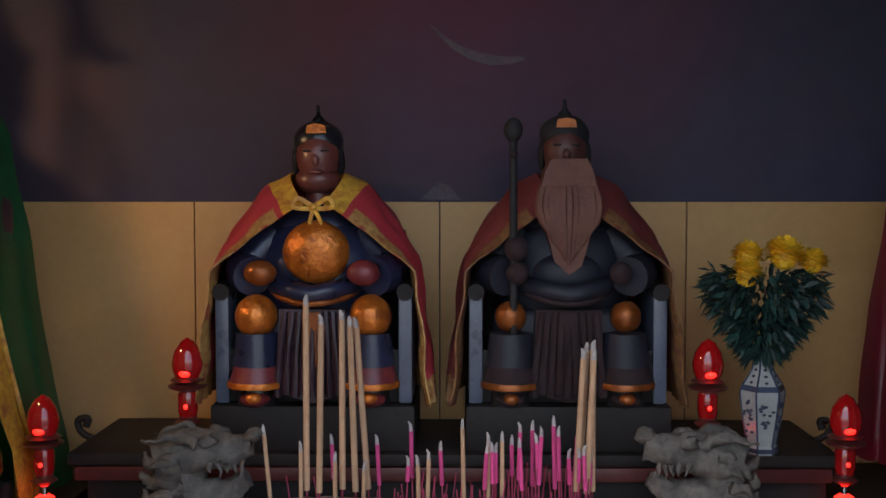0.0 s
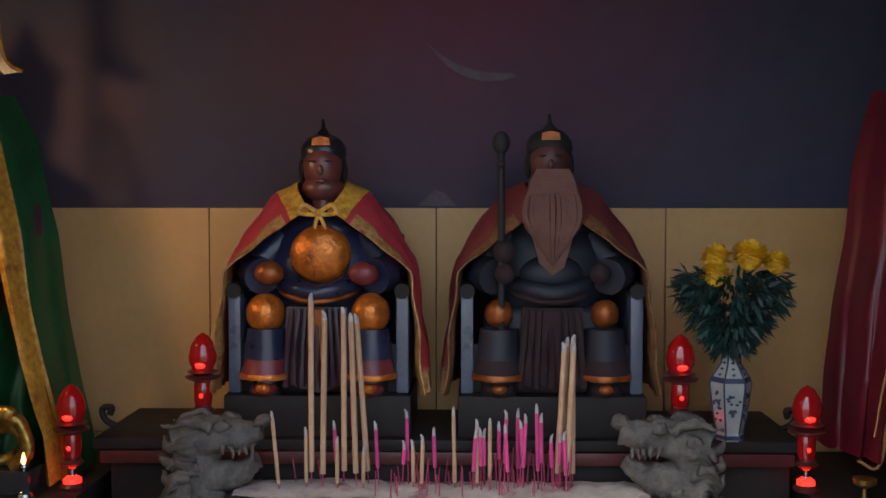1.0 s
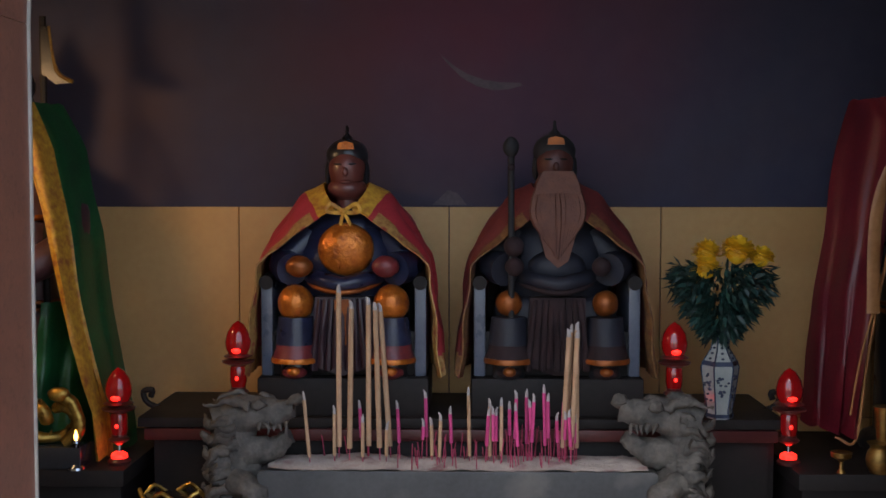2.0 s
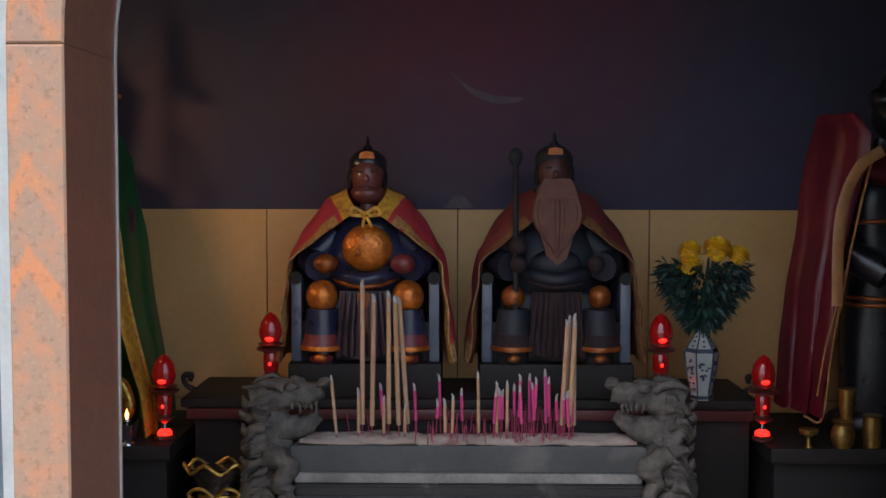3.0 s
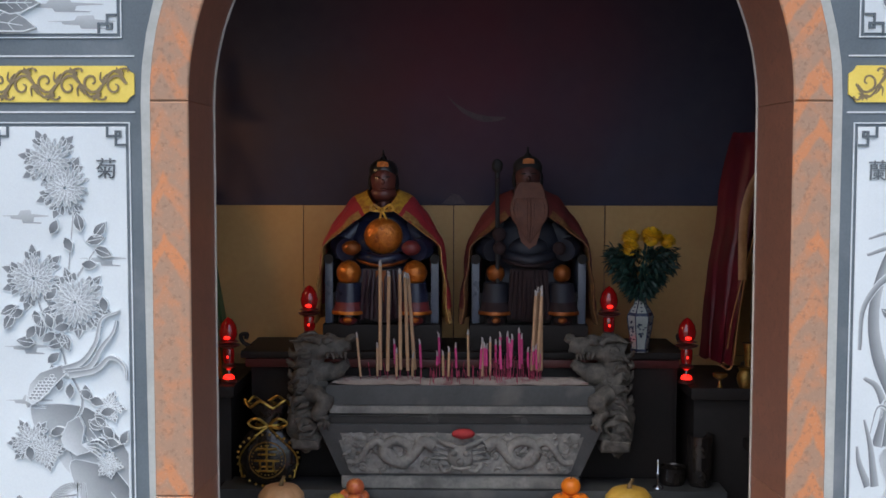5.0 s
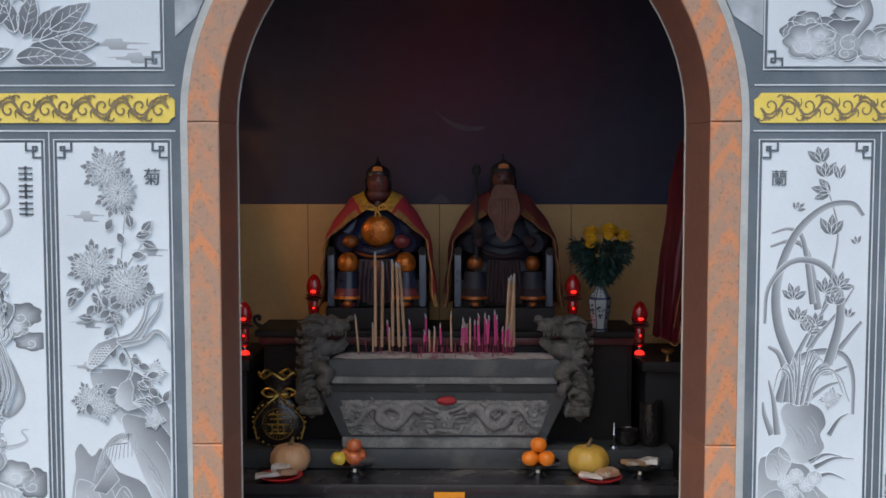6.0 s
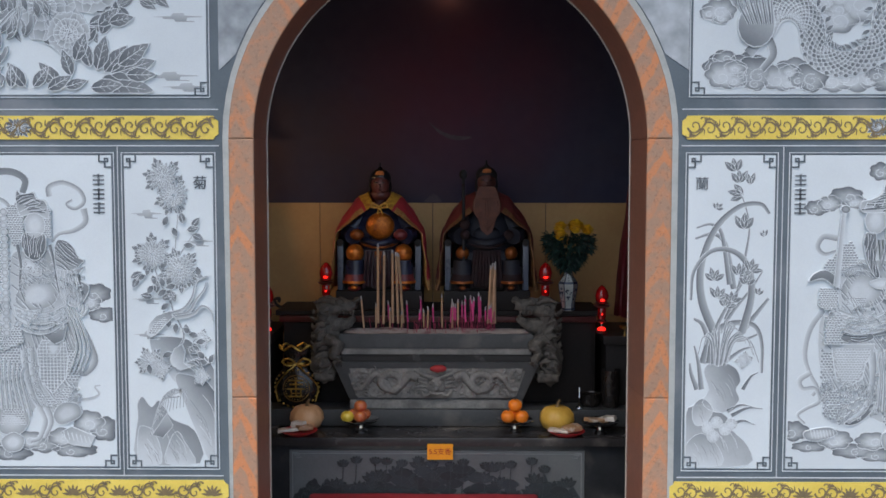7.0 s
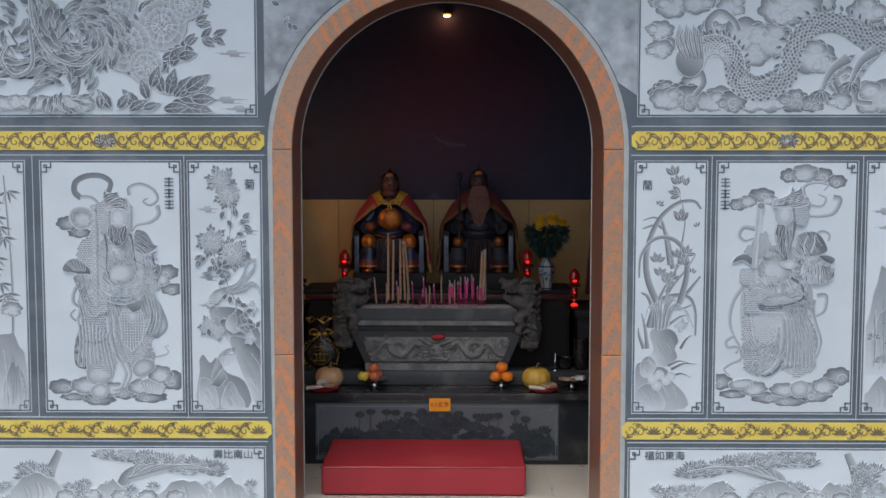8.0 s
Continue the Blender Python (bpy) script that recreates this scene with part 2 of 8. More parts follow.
BRASS = mat("brass_aged", (0.36, 0.22, 0.06), (0.15, 0.085, 0.025), 0.42, metal=0.85, scale=30, fine=110, bump=0.3)
GOLDLEAF = mat("gilt_bright", (0.60, 0.40, 0.09), (0.22, 0.12, 0.025), 0.35, metal=0.85, scale=50, bump=0.6, stain=(0.05, 0.03, 0.012))
SILVER = mat("steel_polished", (0.62, 0.63, 0.65), (0.45, 0.46, 0.48), 0.15, metal=1.0, scale=20, bump=0.03)
LAMPRED = mat("lamp_red_glass", (0.34, 0.006, 0.007), (0.24, 0.004, 0.005), 0.12, bump=0, emit=0.025, coat=0.6)
LAMPGLOW = mat("lamp_bulb_red", (1.0, 0.022, 0.014), (1.0, 0.010, 0.006), 0.3, bump=0, emit=1.8, scale=60)
LAMPBODY = mat("lamp_plastic_dark", (0.11, 0.02, 0.018), (0.06, 0.012, 0.012), 0.3, scale=30)
FLAME = mat("flame_warm", (1.0, 0.5, 0.12), (1.0, 0.42, 0.08), 0.5, bump=0, emit=5.0)
BULB = mat("downlight_warm", (1.0, 0.66, 0.30), (1.0, 0.55, 0.20), 0.4, bump=0, emit=4.0)
PORCELAIN = mat("porcelain_white", (0.34, 0.36, 0.34), (0.24, 0.265, 0.26), 0.15, scale=12, bump=0.02)
COBALT = mat("porcelain_blue", (0.045, 0.06, 0.10), (0.03, 0.04, 0.07), 0.2, scale=40, bump=0.03)
PETAL = mat("petal_yellow", (0.80, 0.52, 0.02), (0.66, 0.36, 0.012), 0.6, scale=40, per=0.2, bump=0.1)
LEAF = mat("leaf_dark_green", (0.012, 0.048, 0.036), (0.006, 0.026, 0.024), 0.5, scale=30, per=0.4, bump=0.1)
STICK_TAN = mat("incense_tan", (0.50, 0.33, 0.20), (0.38, 0.235, 0.135), 0.85, scale=30, fine=200, per=0.12)
STICK_PINK = mat("incense_pink", (0.62, 0.07, 0.24), (0.46, 0.045, 0.17), 0.85, scale=30, fine=200, per=0.2)
STICK_STEM = mat("incense_stem_magenta", (0.36, 0.045, 0.10), (0.26, 0.03, 0.07), 0.8, scale=30, per=0.3)
STICK_ASH = mat("stick_ash_grey", (0.50, 0.47, 0.45), (0.26, 0.25, 0.25), 0.95, scale=60, bump=0.4)
PUMPKIN_A = mat("pumpkin_tan", (0.60, 0.36, 0.19), (0.48, 0.26, 0.12), 0.45, scale=14, fine=80, bump=0.1, per=0.08)
PUMPKIN_B = mat("pumpkin_yellow", (0.62, 0.40, 0.07), (0.50, 0.28, 0.04), 0.45, scale=14, fine=80, bump=0.1)
STALK = mat("stalk_brown", (0.22, 0.15, 0.07), (0.14, 0.09, 0.04), 0.8)
APPLE_RED = mat("apple_red", (0.42, 0.05, 0.03), (0.60, 0.20, 0.06), 0.3, scale=22, bump=0.02)
APPLE_YEL = mat("apple_yellow", (0.70, 0.55, 0.06), (0.62, 0.42, 0.05), 0.3, scale=22, bump=0.02)
ORANGE = mat("orange_peel", (0.85, 0.24, 0.012), (0.76, 0.18, 0.01), 0.45, scale=20, fine=240, bump=0.3)
PLATE_RED = mat("plate_red_plastic", (0.45, 0.02, 0.025), (0.36, 0.015, 0.02), 0.3, bump=0.02)
WRAP_WHITE = mat("wrapper_white", (0.66, 0.62, 0.56), (0.5, 0.44, 0.37), 0.3, scale=30, stain=(0.42, 0.22, 0.12))
WRAP_BROWN = mat("wrapper_brown", (0.42, 0.25, 0.13), (0.28, 0.16, 0.09), 0.3, scale=40, stain=(0.6, 0.56, 0.5))
LABEL = mat("label_orange", (0.85, 0.36, 0.012), (0.80, 0.32, 0.01), 0.6, bump=0)
INK_RED = mat("label_ink_red", (0.45, 0.02, 0.015), (0.4, 0.015, 0.01), 0.6, bump=0)
BAGBLACK = mat("purse_black_glaze", (0.022, 0.018, 0.015), (0.012, 0.010, 0.010), 0.2, scale=14, bump=0.15)
REDCLOTH = mat("red_rag", (0.40, 0.03, 0.03), (0.25, 0.015, 0.02), 0.7, scale=30)
MARK = mat("mural_pale_paint", (0.12, 0.09, 0.11), (0.040, 0.032, 0.048), 0.6, scale=6, bump=0.03)
# darker copies for the right statue: the dim light there put into colour
CAPE_DIM = mat("cape_red_shaded", (0.19, 0.032, 0.028), (0.085, 0.013, 0.014), 0.6, scale=10, fine=140, bump=0.2)
CAPE_TRIM_DIM = mat("cape_trim_shaded", (0.24, 0.12, 0.04), (0.10, 0.04, 0.018), 0.6, scale=60, fine=170, bump=0.4, stain=(0.13, 0.025, 0.02))
SKIN_DIM = mat("statue_face_shaded", (0.11, 0.034, 0.026), (0.055, 0.018, 0.016), 0.5, scale=20, bump=0.1)
HAT_DIM = mat("hat_shaded", (0.012, 0.012, 0.014), (0.007, 0.007, 0.009), 0.75, scale=20)
NAVY_DIM = mat("robe_navy_shaded", (0.012, 0.014, 0.026), (0.007, 0.008, 0.014), 0.6, scale=20, fine=90, bump=0.25)
PLUM_DIM = mat("robe_plum_shaded", (0.026, 0.010, 0.012), (0.012, 0.005, 0.007), 0.85, scale=20, bump=0.2)

# ---- shapes ----
ORIGIN = {}


def thing(name, label, category, loc=(0, 0, 0), group="", kind=""):
    ob = new(name)
    ob.location, ob.empty_display_size = loc, 0.05
    ORIGIN[ob] = Vector(loc)
    return tagged(ob, label, category, group, kind)


def part(name, bm, mats, parent=None, label="", sharp=38):
    """One mesh object from a bmesh built in world places, under a thing or a part."""
    mats = mats if isinstance(mats, (list, tuple)) else [mats]
    off = ORIGIN.get(parent, Vector((0, 0, 0)))
    bm.transform(Matrix.Translation(-off))
    me = bpy.data.meshes.new(name)
    bm.to_mesh(me)
    bm.free()
    for m in mats:
        me.materials.append(m)
    me.polygons.foreach_set("use_smooth", [True] * len(me.polygons))
    me.set_sharp_from_angle(angle=radians(sharp))
    ob = new(name, me)
    ob.parent = parent
    ORIGIN[ob] = off
    return tagged(ob, label)


def solid(name, bm, mats, label, category, kind="", group="", sharp=38):
    return tagged(part(name, bm, mats, None, "", sharp), label, category, group, kind)


def B():
    return bmesh.new()


def paint(bm, n, mi):
    bm.faces.ensure_lookup_table()
    for f in bm.faces[n:]:
        f.material_index = mi


def box(bm, x0, x1, y0, y1, z0, z1, bev=0.0, mi=0, seg=2):
    n = len(bm.faces)
    v = bmesh.ops.create_cube(bm, size=1, matrix=Matrix.Translation(((x0 + x1) / 2, (y0 + y1) / 2, (z0 + z1) / 2)) @ Matrix.Diagonal((x1 - x0, y1 - y0, z1 - z0, 1)))["verts"]
    if bev:
        bmesh.ops.bevel(bm, geom=list({e for w in v for e in w.link_edges}), offset=bev, segments=seg, profile=0.6, affect="EDGES")
    paint(bm, n, mi)


def lathe(bm, prof, c=(0, 0, 0), seg=24, mi=0, sx=1.0, sy=1.0, wob=None):
    """Turns a profile of (radius, height) round the upright axis at c."""
    n = len(bm.faces)
    rings = []
    for r, z in prof:
        ring = []
        for i in range(seg):
            a = 2 * math.pi * i / seg
            k = wob(a, z) if wob else 1
            ring.append(bm.verts.new((c[0] + r * k * sx * math.cos(a), c[1] + r * k * sy * math.sin(a), c[2] + z)))
        rings.append(ring)
    for a, b in zip(rings, rings[1:]):
        for i in range(seg):
            bm.faces.new((a[i], a[(i + 1) % seg], b[(i + 1) % seg], b[i]))
    if prof[0][0] > 1e-5:
        bm.faces.new(rings[0][::-1])
    if prof[-1][0] > 1e-5:
        bm.faces.new(rings[-1])
    paint(bm, n, mi)


def ball(bm, c, r, mi=0, seg=20, tilt=None, squash=None):
    """An ellipsoid with radii r; squash(v) may shape the unit ball first."""
    n = len(bm.faces)
    m = Matrix.Translation(c) @ (tilt or Matrix()) @ Matrix.Diagonal((*r, 1))
    v = bmesh.ops.create_uvsphere(bm, u_segments=seg, v_segments=max(8, seg * 2 // 3), radius=1)["verts"]
    for w in v:
        if squash:
            w.co = squash(w.co)
        w.co = m @ w.co
    paint(bm, n, mi)


def tube(bm, pts, radii, seg=10, mi=0, flat=1.0, up=(0, 1, 0)):
    """A tapering tube along points; flat squeezes it across up."""
    n = len(bm.faces)
    pts = [Vector(p) for p in pts]
    if not isinstance(radii, (list, tuple)):
        radii = [radii] * len(pts)
    rings = []
    for i, p in enumerate(pts):
        d = (pts[min(i + 1, len(pts) - 1)] - pts[max(i - 1, 0)]).normalized()
        s = d.cross(Vector(up))
        s = s.normalized() if s.length > 1e-4 else d.orthogonal().normalized()
        t = s.cross(d)
        rings.append([bm.verts.new(p + radii[i] * (math.cos(a) * s + flat * math.sin(a) * t)) for a in (2 * math.pi * k / seg for k in range(seg))])
    for a, b in zip(rings, rings[1:]):
        for i in range(seg):
            bm.faces.new((a[i], a[(i + 1) % seg], b[(i + 1) % seg], b[i]))
    bm.faces.new(rings[0][::-1])
    bm.faces.new(rings[-1])
    paint(bm, n, mi)


def smooth(pts, k=6):
    """Catmull-Rom through points."""
    pts = [Vector(p) for p in pts]
    q = [2 * pts[0] - pts[1]] + pts + [2 * pts[-1] - pts[-2]]
    out = []
    for i in range(1, len(q) - 2):
        for j in range(k):
            t = j / k
            out.append(0.5 * (2 * q[i] + (q[i + 1] - q[i - 1]) * t + (2 * q[i - 1] - 5 * q[i] + 4 * q[i + 1] - q[i + 2]) * t * t + (3 * q[i] - q[i - 1] - 3 * q[i + 1] + q[i + 2]) * t ** 3))
    return out + [pts[-1]]


def plate(bm, pts, y0, y1, mi=0):
    """A flat slab whose outline is (x, z) points, from y0 (front) to y1 (back)."""
    n = len(bm.faces)
    area = sum(a[0] * b[1] - b[0] * a[1] for a, b in zip(pts, pts[1:] + pts[:1]))
    if area < 0:
        pts = pts[::-1]
    f = [bm.verts.new((x, y0, z)) for x, z in pts]
    b = [bm.verts.new((x, y1, z)) for x, z in pts]
    bm.faces.new(f)
    for i in range(len(f)):
        j = (i + 1) % len(f)
        bm.faces.new((f[j], f[i], b[i], b[j]))
    paint(bm, n, mi)


def roughen(bm, amount, scale, seed=0.0):
    for v in bm.verts:
        v.co += noise.noise_vector(v.co * scale + Vector((seed, seed, seed))) * amount


def letters(text, size, x, y, z, material, name, parent, depth=0.001, turn=(90, 0, 0)):
    """Writing with the built-in font, as a mesh facing the court."""
    cu = bpy.data.curves.new(name, "FONT")
    cu.body, cu.size, cu.extrude, cu.align_x, cu.align_y = text, size, depth, "CENTER", "CENTER"
    tmp = bpy.data.objects.new(name, cu)
    scene.collection.objects.link(tmp)
    bpy.context.view_layer.update()
    me = bpy.data.meshes.new_from_object(tmp.evaluated_get(bpy.context.evaluated_depsgraph_get()))
    bpy.data.objects.remove(tmp)
    me.transform(pose(x, y, z, *turn))
    me.transform(Matrix.Translation(-ORIGIN.get(parent, Vector())))
    me.materials.clear(); me.materials.append(material)
    ob = new(name, me)
    ob.parent = parent
    return ob


# ---- the plan ----
WALL, BACK = 1.17, 1.42          # front and back face of the facade
CX, RI, RO, SPRING = 0.054, 0.817, 0.922, 1.945
RB, CB = 0.797, 0.045            # the reveal narrows towards the back
REAR = 3.0                       # rear wall of the shrine
LEFT, RIGHT, TOP = -2.25, 2.35, 3.45

# facade wall with its arched opening
arch = [(CX + (RO + 0.025) * math.cos(a), SPRING + (RO + 0.025) * math.sin(a)) for a in (math.pi * i / 32 for i in range(33))]
bm = B()
plate(bm, [(-5, 0), (CX - RO - 0.012, 0), *arch[::-1], (CX + RO + 0.025, 0), (5, 0), (5, 3.9), (-5, 3.9)], WALL, BACK)
facade = solid("wall_front", bm, SLATE, "dark slate temple front with an arched doorway", "wall", "structure", sharp=20)

# arch frame of granite blocks
frame_arch = thing("arch_trim", "rose granite frame round the arched doorway", "door frame", (CX, WALL, 0), kind="structure")


def arch_block(a0, a1):
    k = max(2, int(abs(a1 - a0) / 0.07))
    out = [(CX + RO * math.cos(a0 + (a1 - a0) * i / k), SPRING + RO * math.sin(a0 + (a1 - a0) * i / k)) for i in range(k + 1)]
    inn = [(CX + RI * math.cos(a0 + (a1 - a0) * i / k), SPRING + RI * math.sin(a0 + (a1 - a0) * i / k)) for i in range(k + 1)]
    return out + inn[::-1]


def frame_block(outline):
    bm = B()
    plate(bm, outline, WALL - 0.008, BACK + 0.005)
    bm.normal_update()
    back = [v for v in bm.verts if v.co.y > BACK]
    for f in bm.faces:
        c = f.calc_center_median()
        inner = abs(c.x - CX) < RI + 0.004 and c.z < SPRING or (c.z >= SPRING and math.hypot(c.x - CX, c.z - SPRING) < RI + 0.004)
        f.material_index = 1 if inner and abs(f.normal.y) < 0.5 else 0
    for v in back:
        if math.hypot(v.co.x - CX, max(0.0, v.co.z - SPRING)) < RI + 0.003:
            v.co.x = CB + (v.co.x - CX) * RB / RI
            v.co.z = v.co.z if v.co.z < SPRING else SPRING + (v.co.z - SPRING) * RB / RI
    bmesh.ops.bevel(bm, geom=[e for e in bm.edges if all(v.co.y < WALL for v in e.verts)], offset=0.004, segments=1, affect="EDGES")
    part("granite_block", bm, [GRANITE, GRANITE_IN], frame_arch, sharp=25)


for s in (-1, 1):
    for z0, z1 in ((0.0, 0.854), (0.856, SPRING - 0.001)):
        frame_block([(CX + s * RI, z0), (CX + s * RO, z0), (CX + s * RO, z1), (CX + s * RI, z1)])
for i in range(2):
    frame_block(arch_block(math.pi * i / 2 + 0.001, math.pi * (i + 1) / 2 - 0.0006))
bm = B()
ring = [(CX + (RO + 0.025) * math.cos(a), SPRING + (RO + 0.025) * math.sin(a)) for a in (math.pi * i / 32 for i in range(33))]
rin = [(CX + RO * math.cos(a), SPRING + RO * math.sin(a)) for a in (math.pi * i / 32 for i in range(33))]
plate(bm, [(CX + RO + 0.025, 0), *ring, (CX - RO - 0.012, 0), (CX - RO, 0), *rin[::-1], (CX + RO, 0)], WALL - 0.004, BACK)
part("grout_line", bm, GROUT, frame_arch, "pale cement joint", sharp=20)
bm = B()
r2, r3 = RB + 0.001, RB - 0.004
ring = [(CB + r2 * math.cos(a), SPRING + r2 * math.sin(a)) for a in (math.pi * i / 32 for i in range(33))]
rin = [(CB + r3 * math.cos(a), SPRING + r3 * math.sin(a)) for a in (math.pi * i / 32 for i in range(33))]
plate(bm, [(CB + r2, 0), *ring, (CB - r2, 0), (CB - r3, 0), *rin[::-1], (CB + r3, 0)], BACK + 0.006, BACK + 0.012)
part("edge_strip", bm, STEEL_TRIM, frame_arch, "thin pale strip along the inner edge", sharp=20)

# shrine room
bm = B(); box(bm, LEFT - 0.2, LEFT, BACK, REAR + 0.2, 0, TOP); solid("wall_west", bm, SOOT, "dark sooted plaster side wall", "wall", "structure")
bm = B(); box(bm, RIGHT, RIGHT + 0.2, BACK, REAR + 0.2, 0, TOP); solid("wall_east", bm, SOOT, "dark sooted plaster side wall", "wall", "structure")
bm = B(); box(bm, LEFT, RIGHT, REAR + 0.012, REAR + 0.2, 0, TOP)
rear = solid("wall_rear", bm, MURAL, "dark mural over a band of cream tiles", "wall", "structure")
bm = B(); box(bm, LEFT - 0.2, RIGHT + 0.2, BACK, REAR + 0.2, TOP, TOP + 0.2); solid("ceiling", bm, SOOT, "dark sooted ceiling", "ceiling", "structure")
# unseen slab, added so its overhang shades the facade and cuts sky light
bm = B(); box(bm, -5.2, 5.2, 0.45, REAR + 0.4, 3.9, 4.05, 0.02); solid("roof", bm, SLATE, "unseen roof slab added to shade the front", "roof", "structure")
bm = B(); box(bm, LEFT, RIGHT, WALL - 0.3, REAR, -0.05, -0.004); solid("floor", bm, GROUT, "pale cement bed under floor tiles", "floor", "structure")
floor_ob = bpy.data.objects["floor"]
bm = B()
g = bmesh.ops.create_grid(bm, x_segments=2, y_segments=2, size=1200)
bmesh.ops.translate(bm, verts=bm.verts, vec=(0, 0, -0.052))
solid("ground", bm, GROUND, "grey stone paving of the temple court", "ground", "structure")

# tiles of the rear wall and floor
TB, TW, TZ = -0.056, 0.655, 1.614
for i in range(-3, 4):
    for j in range(3):
        x0, x1 = TB + i * TW, TB + (i + 1) * TW
        x0, x1 = max(x0, LEFT), min(x1, RIGHT)
        bm = B(); box(bm, x0 + 0.0015, x1 - 0.0015, REAR - 0.001, REAR + 0.013, TZ - (j + 1) * TW + 0.0015, TZ - j * TW - 0.0015, 0.001, seg=1)
        part("tile", bm, TILE_CREAM, rear)
bm = B(); box(bm, -0.298, 0.298, -0.298, 0.298, -0.01, 0.0, 0.002, seg=1)
tile_src = part("tile", bm, FLOOR_TILE, floor_ob)
tile_src.location = (LEFT + 0.3, WALL, 0)
for i in range(8):
    for j in range(3):
        if i or j:
            t = new("tile", tile_src.data); t.parent = floor_ob; t.location = (LEFT + 0.3 + 0.6 * i - 0.1, WALL + 0.6 * j, 0)
tile_src.location.x -= 0.1

# ---- altar ----
AF, AT = 2.10, 0.455             # altar front and top
TIER_F, TIER = 2.33, 0.545       # raised step that carries the burner
altar = thing("stone_altar", "black stone altar with a carved front panel", "altar", (0, AF, 0))
bm = B(); box(bm, -0.93, 0.98, AF + 0.02, 2.52, 0.0, AT - 0.045, 0.004); part("body", bm, BLACKSTONE, altar)
bm = B(); box(bm, -0.96, 1.0, AF - 0.015, 2.52, AT - 0.043, AT, 0.006); part("top_slab", bm, ALTARTOP, altar, "worn black stone slab")
bm = B(); box(bm, -0.95, 0.99, TIER_F, 2.52, AT + 0.002, TIER, 0.006); part("step", bm, BURNER, altar, "raised grey stone step")
bm = B(); box(bm, -0.77, 0.735, AF + 0.008, AF + 0.022, 0.03, 0.385, 0.002, seg=1); panel_altar = part("front_panel", bm, ALTARPANEL, altar, "grey carved stone panel")

bm = B(); box(bm, -0.065, 0.065, AF - 0.021, AF - 0.018, 0.345, 0.425); label_ob = tagged(part("paper_label", bm, LABEL), "orange paper price label stuck on altar edge", "label")
letters("5.5支香", 0.036, 0.0, AF - 0.0215, 0.384, INK_RED, "lettering", label_ob)

# ---- incense burner ----
BX, BF, BR = -0.025, 2.335, 2.52
BZ = TIER
burner = thing("incense_burner", "large grey stone incense burner with carved dragons", "incense burner", (BX, 2.42, BZ))


def lerp2(a, b, t):
    return a + (b - a) * t


def trough(rows, hollow=None):
    """Stacked rectangles (half width, half depth, height) as one skin."""
    bm = B()
    cy = (BF + BR) / 2
    rings = [[bm.verts.new((BX + sx * w, cy + sy * d, z)) for sx, sy in ((-1, -1), (1, -1), (1, 1), (-1, 1))] for w, d, z in rows]
    for a, b in zip(rings, rings[1:]):
        for i in range(4):
            bm.faces.new((a[i], a[(i + 1) % 4], b[(i + 1) % 4], b[i]))
    bm.faces.new(rings[0][::-1]); bm.faces.new(rings[-1])
    bmesh.ops.bevel(bm, geom=[e for e in bm.edges], offset=0.004, segments=2, affect="EDGES")
    return bm


HD = (BR - BF) / 2
part("base", trough([(0.455, HD * 0.86, BZ + 0.001), (0.455, HD * 0.86, BZ + 0.05)]), BURNER_PALE, burner, "dusty pale stone foot")
part("body", trough([(0.458, HD * 0.84, BZ + 0.05), (0.548, HD * 1.0, BZ + 0.255)]), BURNER, burner)
part("lip", trough([(0.548, HD, BZ + 0.256), (0.552, HD * 1.02, BZ + 0.285), (0.51, HD * 0.95, BZ + 0.292)]), BURNER_LIP, burner, "polished stone lip")
part("neck", trough([(0.50, HD * 0.9, BZ + 0.290), (0.505, HD * 0.9, BZ + 0.325)]), BURNER_PALE, burner)
part("rim", trough([(0.512, HD * 0.97, BZ + 0.325), (0.512, HD * 0.97, BZ + 0.395), (0.505, HD * 0.96, BZ + 0.402), (0.49, HD * 0.88, BZ + 0.4)]), BURNER, burner)
# carved front with two dragons facing a mask
bm = B()
n = 0
y0 = BF + 0.012
outline = [(BX - 0.47, BZ + 0.21), (BX - 0.455, BZ + 0.226), (BX + 0.455, BZ + 0.226), (BX + 0.47, BZ + 0.21), (BX + 0.425, BZ + 0.075), (BX + 0.41, BZ + 0.062), (BX - 0.41, BZ + 0.062), (BX - 0.425, BZ + 0.075)]
plate(bm, outline, y0 - 0.008, y0 + 0.02)
grid = []
for q in range(33):
    v = q / 32
    half = lerp2(0.416, 0.458, v)
    grid.append([bm.verts.new((BX + half * (2 * p / 150 - 1), y0 - 0.010 - 0.010 * abs(noise.noise(Vector((half * (2 * p / 150 - 1) * 24, v * 4, 3)))) - 0.006 * abs(noise.noise(Vector((half * (2 * p / 150 - 1) * 60, v * 10, 9)))), BZ + lerp2(0.068, 0.220, v))) for p in range(151)])
for a, b in zip(grid, grid[1:]):
    for p in range(150):
        bm.faces.new((a[p], a[p + 1], b[p + 1], b[p]))
rnd = random.Random(5)
